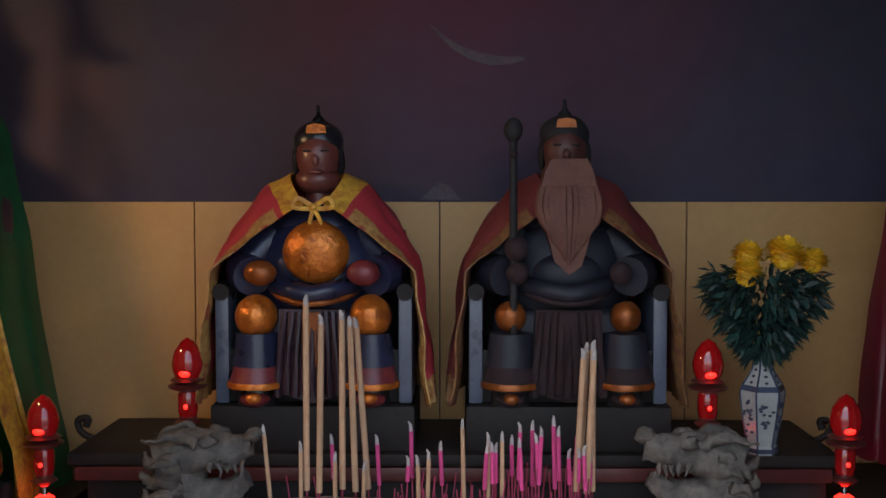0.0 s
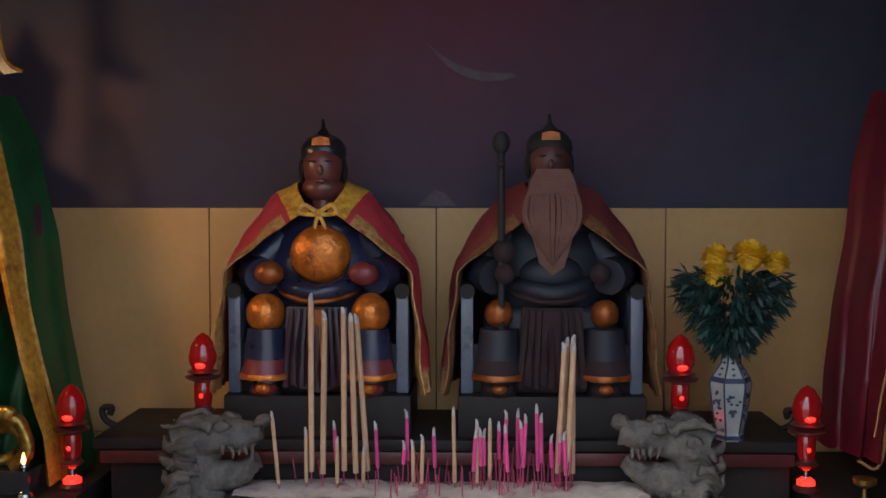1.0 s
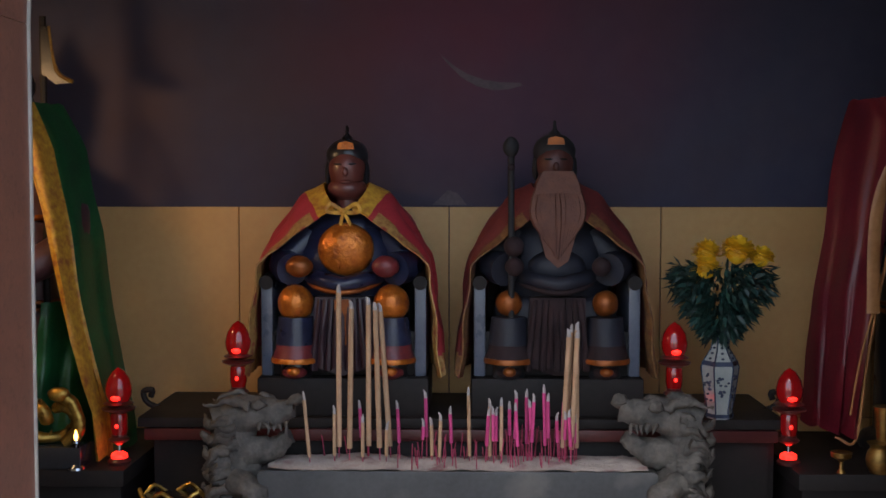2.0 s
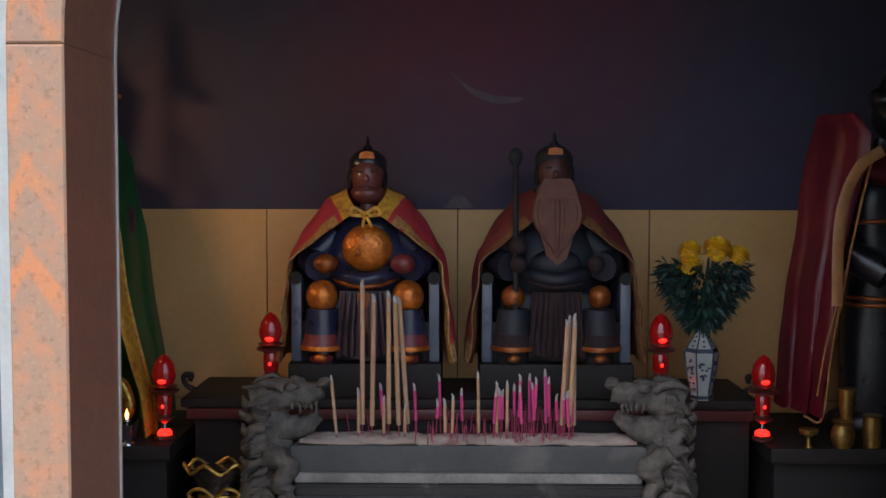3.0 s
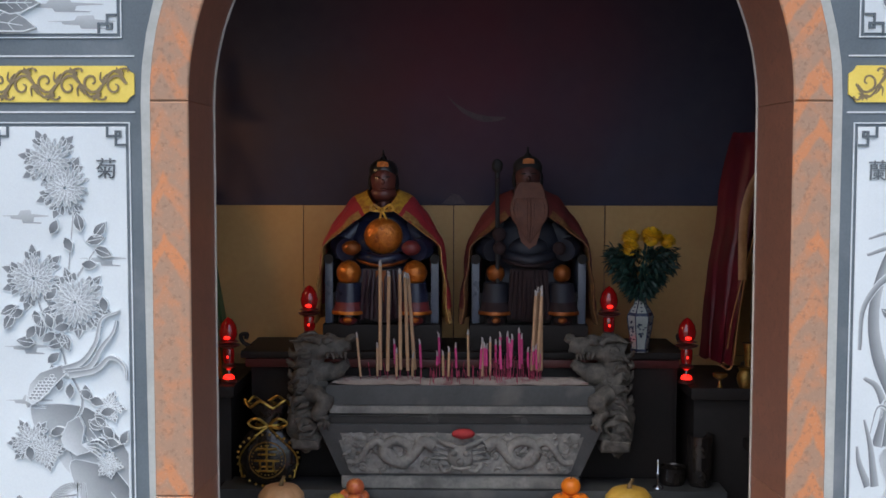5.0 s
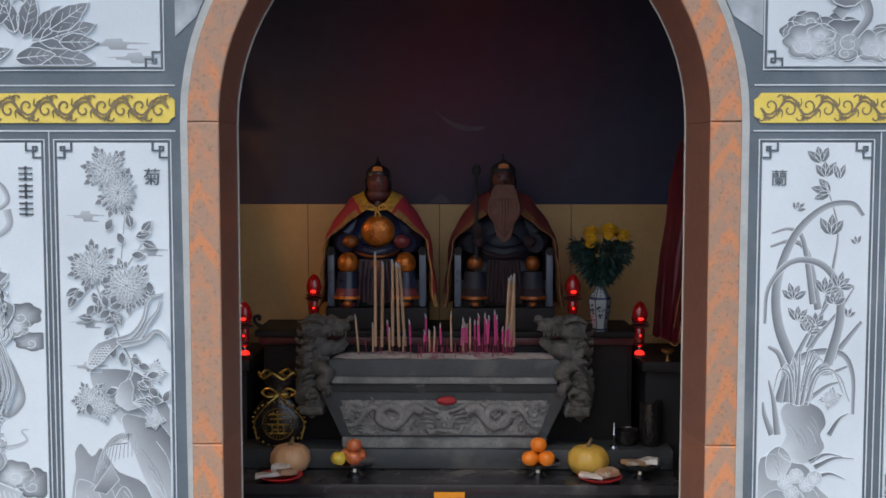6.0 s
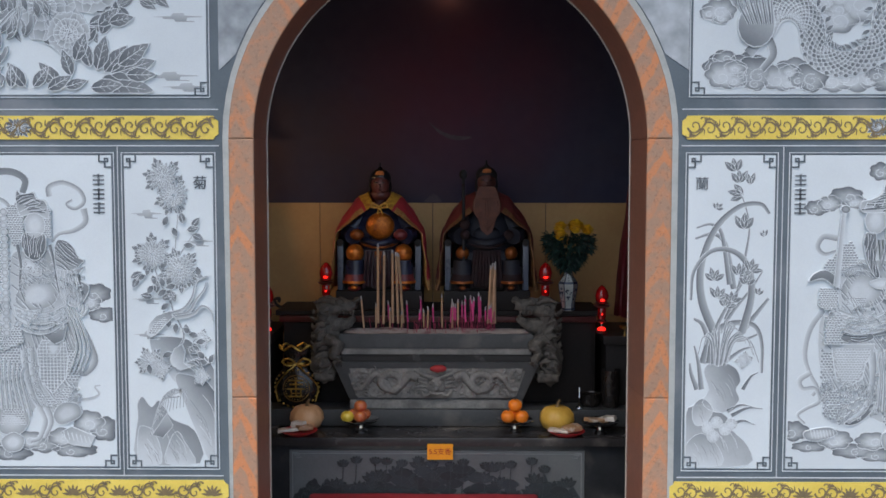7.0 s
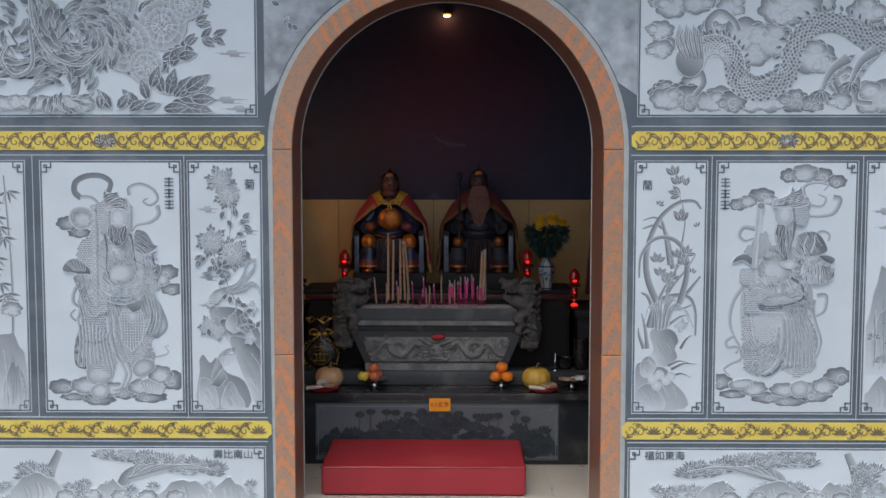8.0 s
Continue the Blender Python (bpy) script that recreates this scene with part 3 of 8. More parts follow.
for s in (-1, 1):
    body = smooth([(BX + s * (0.10 + 0.33 * t), y0 - 0.016, BZ + 0.145 + 0.045 * math.sin(t * 11 + 0.6)) for t in [i / 8 for i in range(9)]], 5)
    tube(bm, body, [0.026 - 0.016 * i / len(body) for i in range(len(body))], 8)
    ring = smooth([(BX + s * 0.24 + 0.052 * math.cos(a), y0 - 0.016, BZ + 0.15 + 0.042 * math.sin(a)) for a in [i * math.pi / 5 for i in range(11)]], 3)
    tube(bm, ring, 0.02, 8)
    for k in range(60):
        x, z = BX + s * rnd.uniform(0.09, 0.43), BZ + rnd.uniform(0.08, 0.21)
        a = rnd.uniform(0, 6.3)
        tube(bm, smooth([(x, y0 - 0.012, z), (x + 0.018 * math.cos(a), y0 - 0.018, z + 0.014 * math.sin(a)), (x + 0.03 * math.cos(a + 0.7), y0 - 0.012, z + 0.024 * math.sin(a + 0.7))], 3), [0.008, 0.008, 0.007, 0.006, 0.005, 0.004, 0.002], 6)
# mask in the middle
ball(bm, (BX, y0 - 0.012, BZ + 0.125), (0.05, 0.022, 0.05), 0, 16)
ball(bm, (BX, y0 - 0.034, BZ + 0.115), (0.016, 0.014, 0.014), 0, 10)
for s in (-1, 1):
    ball(bm, (BX + s * 0.024, y0 - 0.030, BZ + 0.145), (0.013, 0.010, 0.011), 0, 10)
    tube(bm, smooth([(BX + s * 0.02, y0 - 0.02, BZ + 0.17), (BX + s * 0.06, y0 - 0.026, BZ + 0.185), (BX + s * 0.10, y0 - 0.014, BZ + 0.205)], 4), [0.012, 0.011, 0.011, 0.01, 0.01, 0.008, 0.006, 0.005, 0.003], 7)
    tube(bm, smooth([(BX + s * 0.02, y0 - 0.026, BZ + 0.09), (BX + s * 0.06, y0 - 0.024, BZ + 0.075), (BX + s * 0.085, y0 - 0.02, BZ + 0.11)], 4), 0.008, 7)
    for k in range(5):
        tube(bm, smooth([(BX + s * 0.05, y0 - 0.012, BZ + 0.10 + 0.02 * k), (BX + s * 0.085, y0 - 0.02, BZ + 0.105 + 0.022 * k), (BX + s * 0.11, y0 - 0.012, BZ + 0.095 + 0.026 * k)], 3), [0.008, 0.008, 0.007, 0.006, 0.005, 0.004, 0.002], 6)
tube(bm, [(BX - 0.035, y0 - 0.03, BZ + 0.093), (BX, y0 - 0.036, BZ + 0.087), (BX + 0.035, y0 - 0.03, BZ + 0.093)], 0.007, 7)
roughen(bm, 0.003, 60)
part("carved_front", bm, BURNER_PALE, burner, "dusty relief of dragons and a mask", sharp=60)
bm = B()
ball(bm, (BX + 0.012, y0 - 0.03, BZ + 0.222), (0.045, 0.02, 0.02), 0, 18)
roughen(bm, 0.004, 40)
tagged(part("red_cloth", bm, REDCLOTH), "crumpled red cloth tied on the burner front", "cloth")


def dragon(s):
    """A weathered dragon on an end of the burner, its mouth open towards the ash."""
    bm = B()
    x0, yc = BX + s * 0.535, 2.41
    rd = random.Random(40 + s)

    def limb(pts, r0, r1, seg=16, flat=1.0, k=9):
        q = smooth(pts, k)
        tube(bm, q, [lerp2(r0, r1, (i / (len(q) - 1)) ** 1.3) for i in range(len(q))], seg, flat=flat)

    def at(u, dy, h):
        return (x0 + s * u, yc + dy, BZ + h)

    limb([at(0.03, 0, 0.155), at(0.08, 0, 0.22), at(0.065, 0, 0.31), at(0.03, 0, 0.38), at(0.05, 0, 0.46), at(0.03, 0, 0.53)], 0.058, 0.052, 22, k=12)
    limb([at(0.075, -0.01, 0.51), at(0.02, -0.02, 0.535), at(-0.05, -0.02, 0.54), at(-0.115, -0.02, 0.553)], 0.062, 0.026, 20, 0.75)
    limb([at(0.07, -0.01, 0.455), at(0.01, -0.02, 0.44), at(-0.05, -0.02, 0.448), at(-0.105, -0.02, 0.485)], 0.05, 0.018, 20, 0.75)
    ball(bm, at(-0.112, -0.02, 0.574), (0.020, 0.024, 0.015), 0, 14)
    for dy in (-0.062, 0.025):
        ball(bm, at(-0.03, dy, 0.568), (0.022, 0.014, 0.016), 0, 14)
        limb([at(0.0, dy, 0.565), at(0.05, dy, 0.583), at(0.115, dy, 0.565)], 0.015, 0.003, 10)
    for k in range(5):
        limb([at(-0.03 - 0.016 * k, -0.058, 0.525), at(-0.034 - 0.016 * k, -0.06, 0.498)], 0.007, 0.001, 6, k=3)
    # mane and whiskers swept back and down
    for k in range(26):
        h = 0.20 + 0.34 * k / 25
        u, dy = rd.uniform(0.03, 0.06), rd.uniform(-0.062, -0.035)
        limb([at(u, dy, h), at(u + 0.035, dy - 0.008, h - 0.006), at(u + rd.uniform(0.05, 0.075), dy + 0.01, h - rd.uniform(0.02, 0.045))], 0.016, 0.002, 8, k=5)
    for k in range(7):
        h = 0.23 + 0.045 * k
        limb([at(0.085, 0, h), at(0.118, 0, h + 0.012), at(0.13, 0, h + 0.034)], 0.020, 0.003, 8, k=4)
    # foreleg with claws, foot block with a curl
    limb([at(0.04, -0.05, 0.37), at(-0.02, -0.078, 0.345), at(0.005, -0.085, 0.30), at(-0.022, -0.085, 0.265)], 0.034, 0.018, 14)
    for k in range(3):
        limb([at(-0.022, -0.085, 0.268), at(-0.035 + 0.016 * k, -0.095, 0.25), at(-0.036 + 0.02 * k, -0.09, 0.232)], 0.011, 0.002, 7, k=4)
    limb([at(0.05 + 0.03 * math.cos(a), -0.068, 0.235 + 0.026 * math.sin(a)) for a in (0, 1, 2, 3, 4, 5)], 0.015, 0.006, 10, k=5)
    box(bm, min(x0, x0 + s * 0.115), max(x0, x0 + s * 0.115), yc - 0.07, yc + 0.07, BZ + 0.145, BZ + 0.19, 0.014, 0, 3)
    roughen(bm, 0.010, 22, s)
    roughen(bm, 0.007, 60, s)
    roughen(bm, 0.003, 150, s)
    part("dragon_head", bm, DRAGONSTONE, burner, "dusty carved dragon head", sharp=70)


dragon(-1); dragon(1)
AZ = BZ + 0.403
bm = B()
bmesh.ops.create_grid(bm, x_segments=90, y_segments=18, size=0.5, matrix=Matrix.Translation((BX, (BF + BR) / 2, AZ)) @ Matrix.Diagonal((0.975, HD * 1.72, 1, 1)))
for v in bm.verts:
    v.co.z += 0.009 * noise.noise(v.co * 9) + 0.006 * noise.noise(v.co * 35) + 0.012 * max(0, 1 - ((v.co.y - 2.43) / 0.07) ** 2)
tagged(part("ash_bed", bm, ASH), "grey incense ash filling the burner", "ash", kind="stuff")

# ---- incense ----
def stick(x, y, top, stem, body, group, lean=(0, 0), r=0.0045, label="", tipped=True):
    """A joss stick: red stem in the ash, a scented length, a burnt tip."""
    base = AZ - 0.01
    ob = thing("incense_stick", label, "incense stick", (x, y, base), group)
    def at(z):
        return (x + lean[0] * (z - base), y + lean[1] * (z - base), z)
    bm = B(); tube(bm, [at(base), at(stem)], 0.0016, 6, up=(1, 0, 0)); part("stem", bm, STICK_STEM, ob)
    if body:
        tip = top - (0.018 if tipped else 0)
        bm = B(); tube(bm, [at(stem - 0.006), at((stem + tip) / 2), at(tip)], [r, r * 1.03, r], 8, up=(1, 0, 0)); sl = part("scented_length", bm, body, ob)
        if tipped:
            a = rnd.uniform(-0.3, 0.3)
            bm = B(); tube(bm, [at(tip), (at(top - 0.004)[0] + a * 0.004, at(top)[1], top - 0.004), (at(top)[0] + a * 0.02, at(top)[1], top + 0.004)], [r * 0.95, r * 0.8, r * 0.35], 7, up=(1, 0, 0)); part("burnt_tip", bm, STICK_ASH, sl)
    return ob


TALL = "thick tan joss stick burning in the ash"
for x, top, lean, dy in ((-0.335, 1.415, 0.0, 0.0), (-0.306, 1.375, 0.015, -0.02), (-0.258, 1.382, 0.0, 0.01), (-0.226, 1.37, -0.03, -0.01), (-0.198, 1.365, -0.07, 0.01)):
    stick(x + 0.0, 2.42 + dy, top, AZ + 0.05, STICK_TAN, "tall joss sticks", (lean, 0.01), 0.0068, TALL)
for x, top, lean, dy in ((0.248, 1.30, 0.05, 0.0), (0.258, 1.31, 0.045, 0.02), (0.268, 1.30, 0.05, -0.02), (0.286, 1.318, 0.0, 0.0)):
    stick(x, 2.42 + dy, top, AZ + 0.05, STICK_TAN, "tall joss sticks", (lean, 0.01), 0.0066, TALL)
for x, top, lean in ((-0.405, 1.14, -0.09), (-0.27, 1.08, 0.0), (-0.21, 1.06, 0.02), (-0.072, 1.085, 0.03), (-0.09, 1.07, -0.02), (0.008, 1.15, -0.02), (0.09, 1.12, 0.0), (0.06, 1.12, 0.0), (-0.345, 1.10, 0.0)):
    stick(x, 2.40 + rnd.uniform(-0.02, 0.02), top, AZ + 0.03, STICK_TAN, "short tan joss sticks", (lean, 0), 0.0046, "short tan joss stick standing in the ash")
for x, top in ((-0.275, 1.10), (-0.262, 1.12), (-0.175, 1.10), (-0.105, 1.125), (-0.038, 1.085), (0.048, 1.09), (0.07, 1.095), (0.078, 1.085), (0.113, 1.10), (0.124, 1.13), (0.135, 1.105), (0.158, 1.13), (0.172, 1.11), (0.166, 1.125), (0.205, 1.15), (0.212, 1.13), (0.245, 1.12), (0.252, 1.08), (0.27, 1.09), (0.28, 1.07), (0.24, 1.07), (-0.12, 1.055)):
    stick(x, 2.42 + rnd.uniform(-0.04, 0.04), top + 0.008, AZ + rnd.uniform(0.055, 0.085), STICK_PINK, "pink joss sticks", (rnd.uniform(-0.06, 0.06), rnd.uniform(-0.03, 0.03)), 0.0046, "pink joss stick burning in the ash")
for i in range(64):
    x = rnd.gauss(0.06, 0.13) if i % 3 else rnd.uniform(-0.42, 0.32)
    stick(x, 2.42 + rnd.uniform(-0.06, 0.06), 0, AZ + rnd.uniform(0.03, 0.10), None, "burnt-out stems", (rnd.uniform(-0.15, 0.15), rnd.uniform(-0.08, 0.08)), 0.003, "thin burnt-out magenta joss stick stem")

# ---- rear altar table ----
TT = 1.045
TF = 2.53
table = thing("altar_table", "dark lacquered altar table with a red front edge", "table", (0, 2.7, 0))
bm = B(); box(bm, -0.90, 0.86, TF, 2.93, TT - 0.028, TT, 0.006); part("tabletop", bm, WOOD_DARK, table)
bm = B(); box(bm, -0.88, 0.84, TF - 0.004, TF + 0.03, TT - 0.062, TT - 0.03, 0.004); part("red_edge", bm, WOOD_RED, table, "dull red lacquered edge")
bm = B(); box(bm, -0.86, 0.82, TF + 0.02, TF + 0.05, 0.3, TT - 0.062, 0.003); part("front_board", bm, WOOD_DARK, table)
for x in (-0.85, 0.78):
    for y in (2.57, 2.86):
        bm = B(); box(bm, x, x + 0.06, y, y + 0.06, 0.0, TT - 0.03, 0.004); part("leg", bm, WOOD_DARK, table)
for s, x in ((-1, -0.90), (1, 0.86)):
    bm = B(); tube(bm, smooth([(x - s * 0.02, 2.7, TT - 0.01), (x + s * 0.02, 2.7, TT + 0.01), (x + s * 0.03, 2.7, TT + 0.04), (x + s * 0.005, 2.7, TT + 0.045), (x + s * 0.01, 2.7, TT + 0.025)], 4), 0.009, 8); part("scroll_end", bm, WOOD_DARK, table)


def throne(cx):
    ob = thing("throne_chair", "dark lacquered throne chair under a deity statue", "chair", (cx, 2.7, TT), "throne chairs")
    bm = B(); box(bm, cx - 0.235, cx + 0.235, 2.555, 2.90, TT, TT + 0.105, 0.006); part("base", bm, WOOD_DARK, ob)
    bm = B(); box(bm, cx - 0.20, cx + 0.20, 2.60, 2.88, TT + 0.106, TT + 0.23, 0.006); part("seat", bm, WOOD_DARK, ob)
    bm = B(); box(bm, cx - 0.20, cx + 0.20, 2.86, 2.89, TT + 0.1, TT + 0.50, 0.01); part("backrest", bm, WOOD_DARK, ob)
    for s in (-1, 1):
        x = cx + s * 0.212
        bm = B(); box(bm, x - 0.016, x + 0.016, 2.585, 2.88, TT + 0.106, TT + 0.365, 0.006); part("arm_panel", bm, GREYLAC, ob, "greyish lacquered arm panel")
        bm = B(); tube(bm, [(x, 2.575, TT + 0.365), (x, 2.7, TT + 0.375), (x, 2.88, TT + 0.39)], 0.02, 10); part("arm_rail", bm, WOOD_DARK, ob)


GREYLAC = mat("lacquer_grey", (0.10, 0.12, 0.16), (0.06, 0.07, 0.10), 0.3, scale=12)


def deity(cx, bearded):
    """A seated deity, kept as one plain mesh."""
    bm = B()
    z0 = TT + 0.106
    g = 1
    ball(bm, (cx, 2.70, z0 + 0.285), (0.16, 0.10, 0.175), 0)
    ball(bm, (cx, 2.71, z0 + 0.40), (0.125, 0.08, 0.075), 0)
    box(bm, cx - 0.17, cx + 0.17, 2.60, 2.83, z0 + 0.10, z0 + 0.22, 0.04, 0, 3)
    for s in (-1, 1):
        kx = cx + s * 0.132
        tube(bm, smooth([(cx + s * 0.105, 2.70, z0 + 0.385), (cx + s * 0.17, 2.66, z0 + 0.31), (cx + s * 0.14, 2.59, z0 + 0.295)], 5), [0.05] * 5 + [0.046] * 6, 14, 0)
        ball(bm, (cx + s * 0.118, 2.56, z0 + 0.305), (0.038, 0.03, 0.030) if not bearded else (0.026, 0.026, 0.026), 6 if s < 0 and not bearded else 3)
        kr = 0.05 if not bearded else 0.036
        ball(bm, (kx, 2.585, z0 + 0.203), (kr, kr, kr * 1.02), 1)
        lathe(bm, [(0.0, 0.17), (0.048, 0.165), (0.052, 0.13), (0.056, 0.09)], (kx, 2.59, z0), 18, 0)
        lathe(bm, [(0.054, 0.10), (0.057, 0.075), (0.066, 0.052)], (kx, 2.59, z0), 18, 3)
        lathe(bm, [(0.067, 0.054), (0.070, 0.048), (0.069, 0.040), (0.05, 0.039)], (kx, 2.59, z0), 18, 1)
        lathe(bm, [(0.04, 0.045), (0.045, 0.0)], (kx, 2.59, z0), 14, 4)
        ball(bm, (kx, 2.575, z0 + 0.014), (0.036, 0.045, 0.02), 3)
        ball(bm, (kx, 2.545, z0 + 0.018), (0.02, 0.018, 0.014), 1)
    # skirt, apron and belt
    plate(bm, [(cx - 0.075, z0 + 0.22), (cx + 0.075, z0 + 0.22), (cx + 0.085, z0 + 0.03), (cx, z0 + 0.005), (cx - 0.085, z0 + 0.03)], 2.565, 2.62, 3 if bearded else 5)
    for k in range(9):
        u = -0.072 + 0.018 * k
        tube(bm, smooth([(cx + u * 0.85, 2.568, z0 + 0.215), (cx + u, 2.560 - 0.004 * (k % 2), z0 + 0.12), (cx + u * 1.12, 2.562, z0 + 0.02 + 0.008 * (k % 2))], 4), [0.008] * 6 + [0.010, 0.011, 0.011], 7, 3 if bearded else 5)
    plate(bm, [(cx - 0.022, z0 + 0.215), (cx + 0.018, z0 + 0.215), (cx + 0.016, z0 + 0.09), (cx - 0.02, z0 + 0.09)], 2.558, 2.566, 6)
    tube(bm, smooth([(cx + 0.10 * math.sin(a), 2.66 - 0.10 * math.cos(a), z0 + 0.255 + 0.02 * abs(math.sin(a))) for a in [-1.3 + 0.26 * i for i in range(11)]], 2), 0.022, 8, 0)
    tube(bm, smooth([(cx + 0.105 * math.sin(a), 2.66 - 0.115 * math.cos(a), z0 + 0.235 + 0.025 * math.sin(a) ** 2) for a in [-1.2 + 0.24 * i for i in range(11)]], 2), 0.007, 8, 6)
    if not bearded:
        ball(bm, (cx + 0.006, 2.60, z0 + 0.350), (0.078, 0.045, 0.074), 1, 24)
        for k in range(5):
            r = 0.018 + 0.012 * k
            tube(bm, [(cx + 0.006 + r * math.cos(a), 2.556 + 0.45 * r * r / 0.076, z0 + 0.350 + r * math.sin(a)) for a in [i * 0.5 for i in range(13)]], 0.002, 5, 1)
    else:
        ball(bm, (cx, 2.61, z0 + 0.30), (0.08, 0.04, 0.05), 0)
    # neck, head, hat and crown
    hz = z0 + (0.572 if not bearded else 0.585)
    lathe(bm, [(0.032, -0.11), (0.03, 0.0)], (cx, 2.70, hz), 14, 2)
    ball(bm, (cx, 2.69, hz), (0.052, 0.052, 0.064), 2)
    ball(bm, (cx, 2.69, hz - 0.055), (0.056, 0.05, 0.035), 2)
    ball(bm, (cx, 2.640, hz - 0.008), (0.010, 0.010, 0.014), 2, 10)
    ball(bm, (cx, 2.645, hz - 0.036), (0.019, 0.01, 0.006), 2, 10)
    for s in (-1, 1):
        ball(bm, (cx + s * 0.054, 2.70, hz - 0.01), (0.010, 0.018, 0.034), 4, 10)
        ball(bm, (cx + s * 0.021, 2.643, hz + 0.014), (0.012, 0.006, 0.003), 4, 10)
    ball(bm, (cx, 2.705, hz + 0.038), (0.060, 0.055, 0.05), 4)
    plate(bm, [(cx - 0.024, hz + 0.055), (cx + 0.024, hz + 0.055), (cx + 0.021, hz + 0.073), (cx, hz + 0.077), (cx - 0.021, hz + 0.073)], 2.648, 2.665, 1)
    lathe(bm, [(0.022, 0.07), (0.016, 0.09), (0.006, 0.10), (0.004, 0.122), (0.0, 0.125)], (cx, 2.70, hz), 12, 4)
    if bearded:
        out = [(cx - 0.05, hz - 0.02), (cx + 0.05, hz - 0.02), (cx + 0.068, hz - 0.05), (cx + 0.080, hz - 0.10), (cx + 0.072, hz - 0.16), (cx + 0.035, hz - 0.265), (cx, hz - 0.285), (cx - 0.04, hz - 0.255), (cx - 0.070, hz - 0.16), (cx - 0.080, hz - 0.10), (cx - 0.068, hz - 0.05)]
        plate(bm, [(cx + (x - cx) * 0.82, z) for x, z in out], 2.568, 2.66, 8)
        for k in range(13):
            x = cx - 0.069 + 0.0115 * k
            tube(bm, smooth([(cx + (x - cx) * 0.6, 2.60, hz - 0.03), (x + 0.004 * math.sin(k), 2.560, hz - 0.13), (cx + (x - cx) * 0.5, 2.562, hz - 0.26 + 0.05 * abs(k - 6) / 6)], 5), [0.010] * 8 + [0.007, 0.005, 0.003], 6, 8)
        # tall staff held upright
        tube(bm, [(cx - 0.125, 2.56, z0 + 0.0), (cx - 0.128, 2.565, z0 + 0.62)], 0.009, 8, 4)
        ball(bm, (cx - 0.128, 2.565, z0 + 0.63), (0.022, 0.02, 0.028), 4)
        ball(bm, (cx - 0.128, 2.545, z0 + 0.575), (0.010, 0.008, 0.01), 6, 10)
        ball(bm, (cx - 0.12, 2.56, z0 + 0.36), (0.028, 0.026, 0.028), 3)
    roughen(bm, 0.0015, 45)
    # bearded: darker materials stand in for the weak light on the right
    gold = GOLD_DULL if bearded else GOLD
    label = "bearded seated deity statue in shade-darkened colours, holding a staff" if bearded else "seated deity statue in navy and gold armour"
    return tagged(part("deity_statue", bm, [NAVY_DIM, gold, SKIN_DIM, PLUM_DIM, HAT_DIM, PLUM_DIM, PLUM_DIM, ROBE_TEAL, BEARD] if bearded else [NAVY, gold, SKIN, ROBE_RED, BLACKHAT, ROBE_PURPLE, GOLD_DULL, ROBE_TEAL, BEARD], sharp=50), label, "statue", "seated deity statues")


ROBE_PURPLE = mat("robe_plum", (0.04, 0.016, 0.026), (0.018, 0.008, 0.014), 0.4, scale=20, bump=0.2)
ROBE_TEAL = mat("robe_teal", (0.02, 0.04, 0.05), (0.012, 0.022, 0.03), 0.4, scale=20, bump=0.2)


def lerp(a, b, t):
    return a + (b - a) * t


def along(rows, v):
    """Values at v along rows of (v, a, b, ...)."""
    for p, q in zip(rows, rows[1:]):
        if v <= q[0]:
            t = (v - p[0]) / (q[0] - p[0])
            return [lerp(a, b, t) for a, b in zip(p[1:], q[1:])]
    return list(rows[-1][1:])


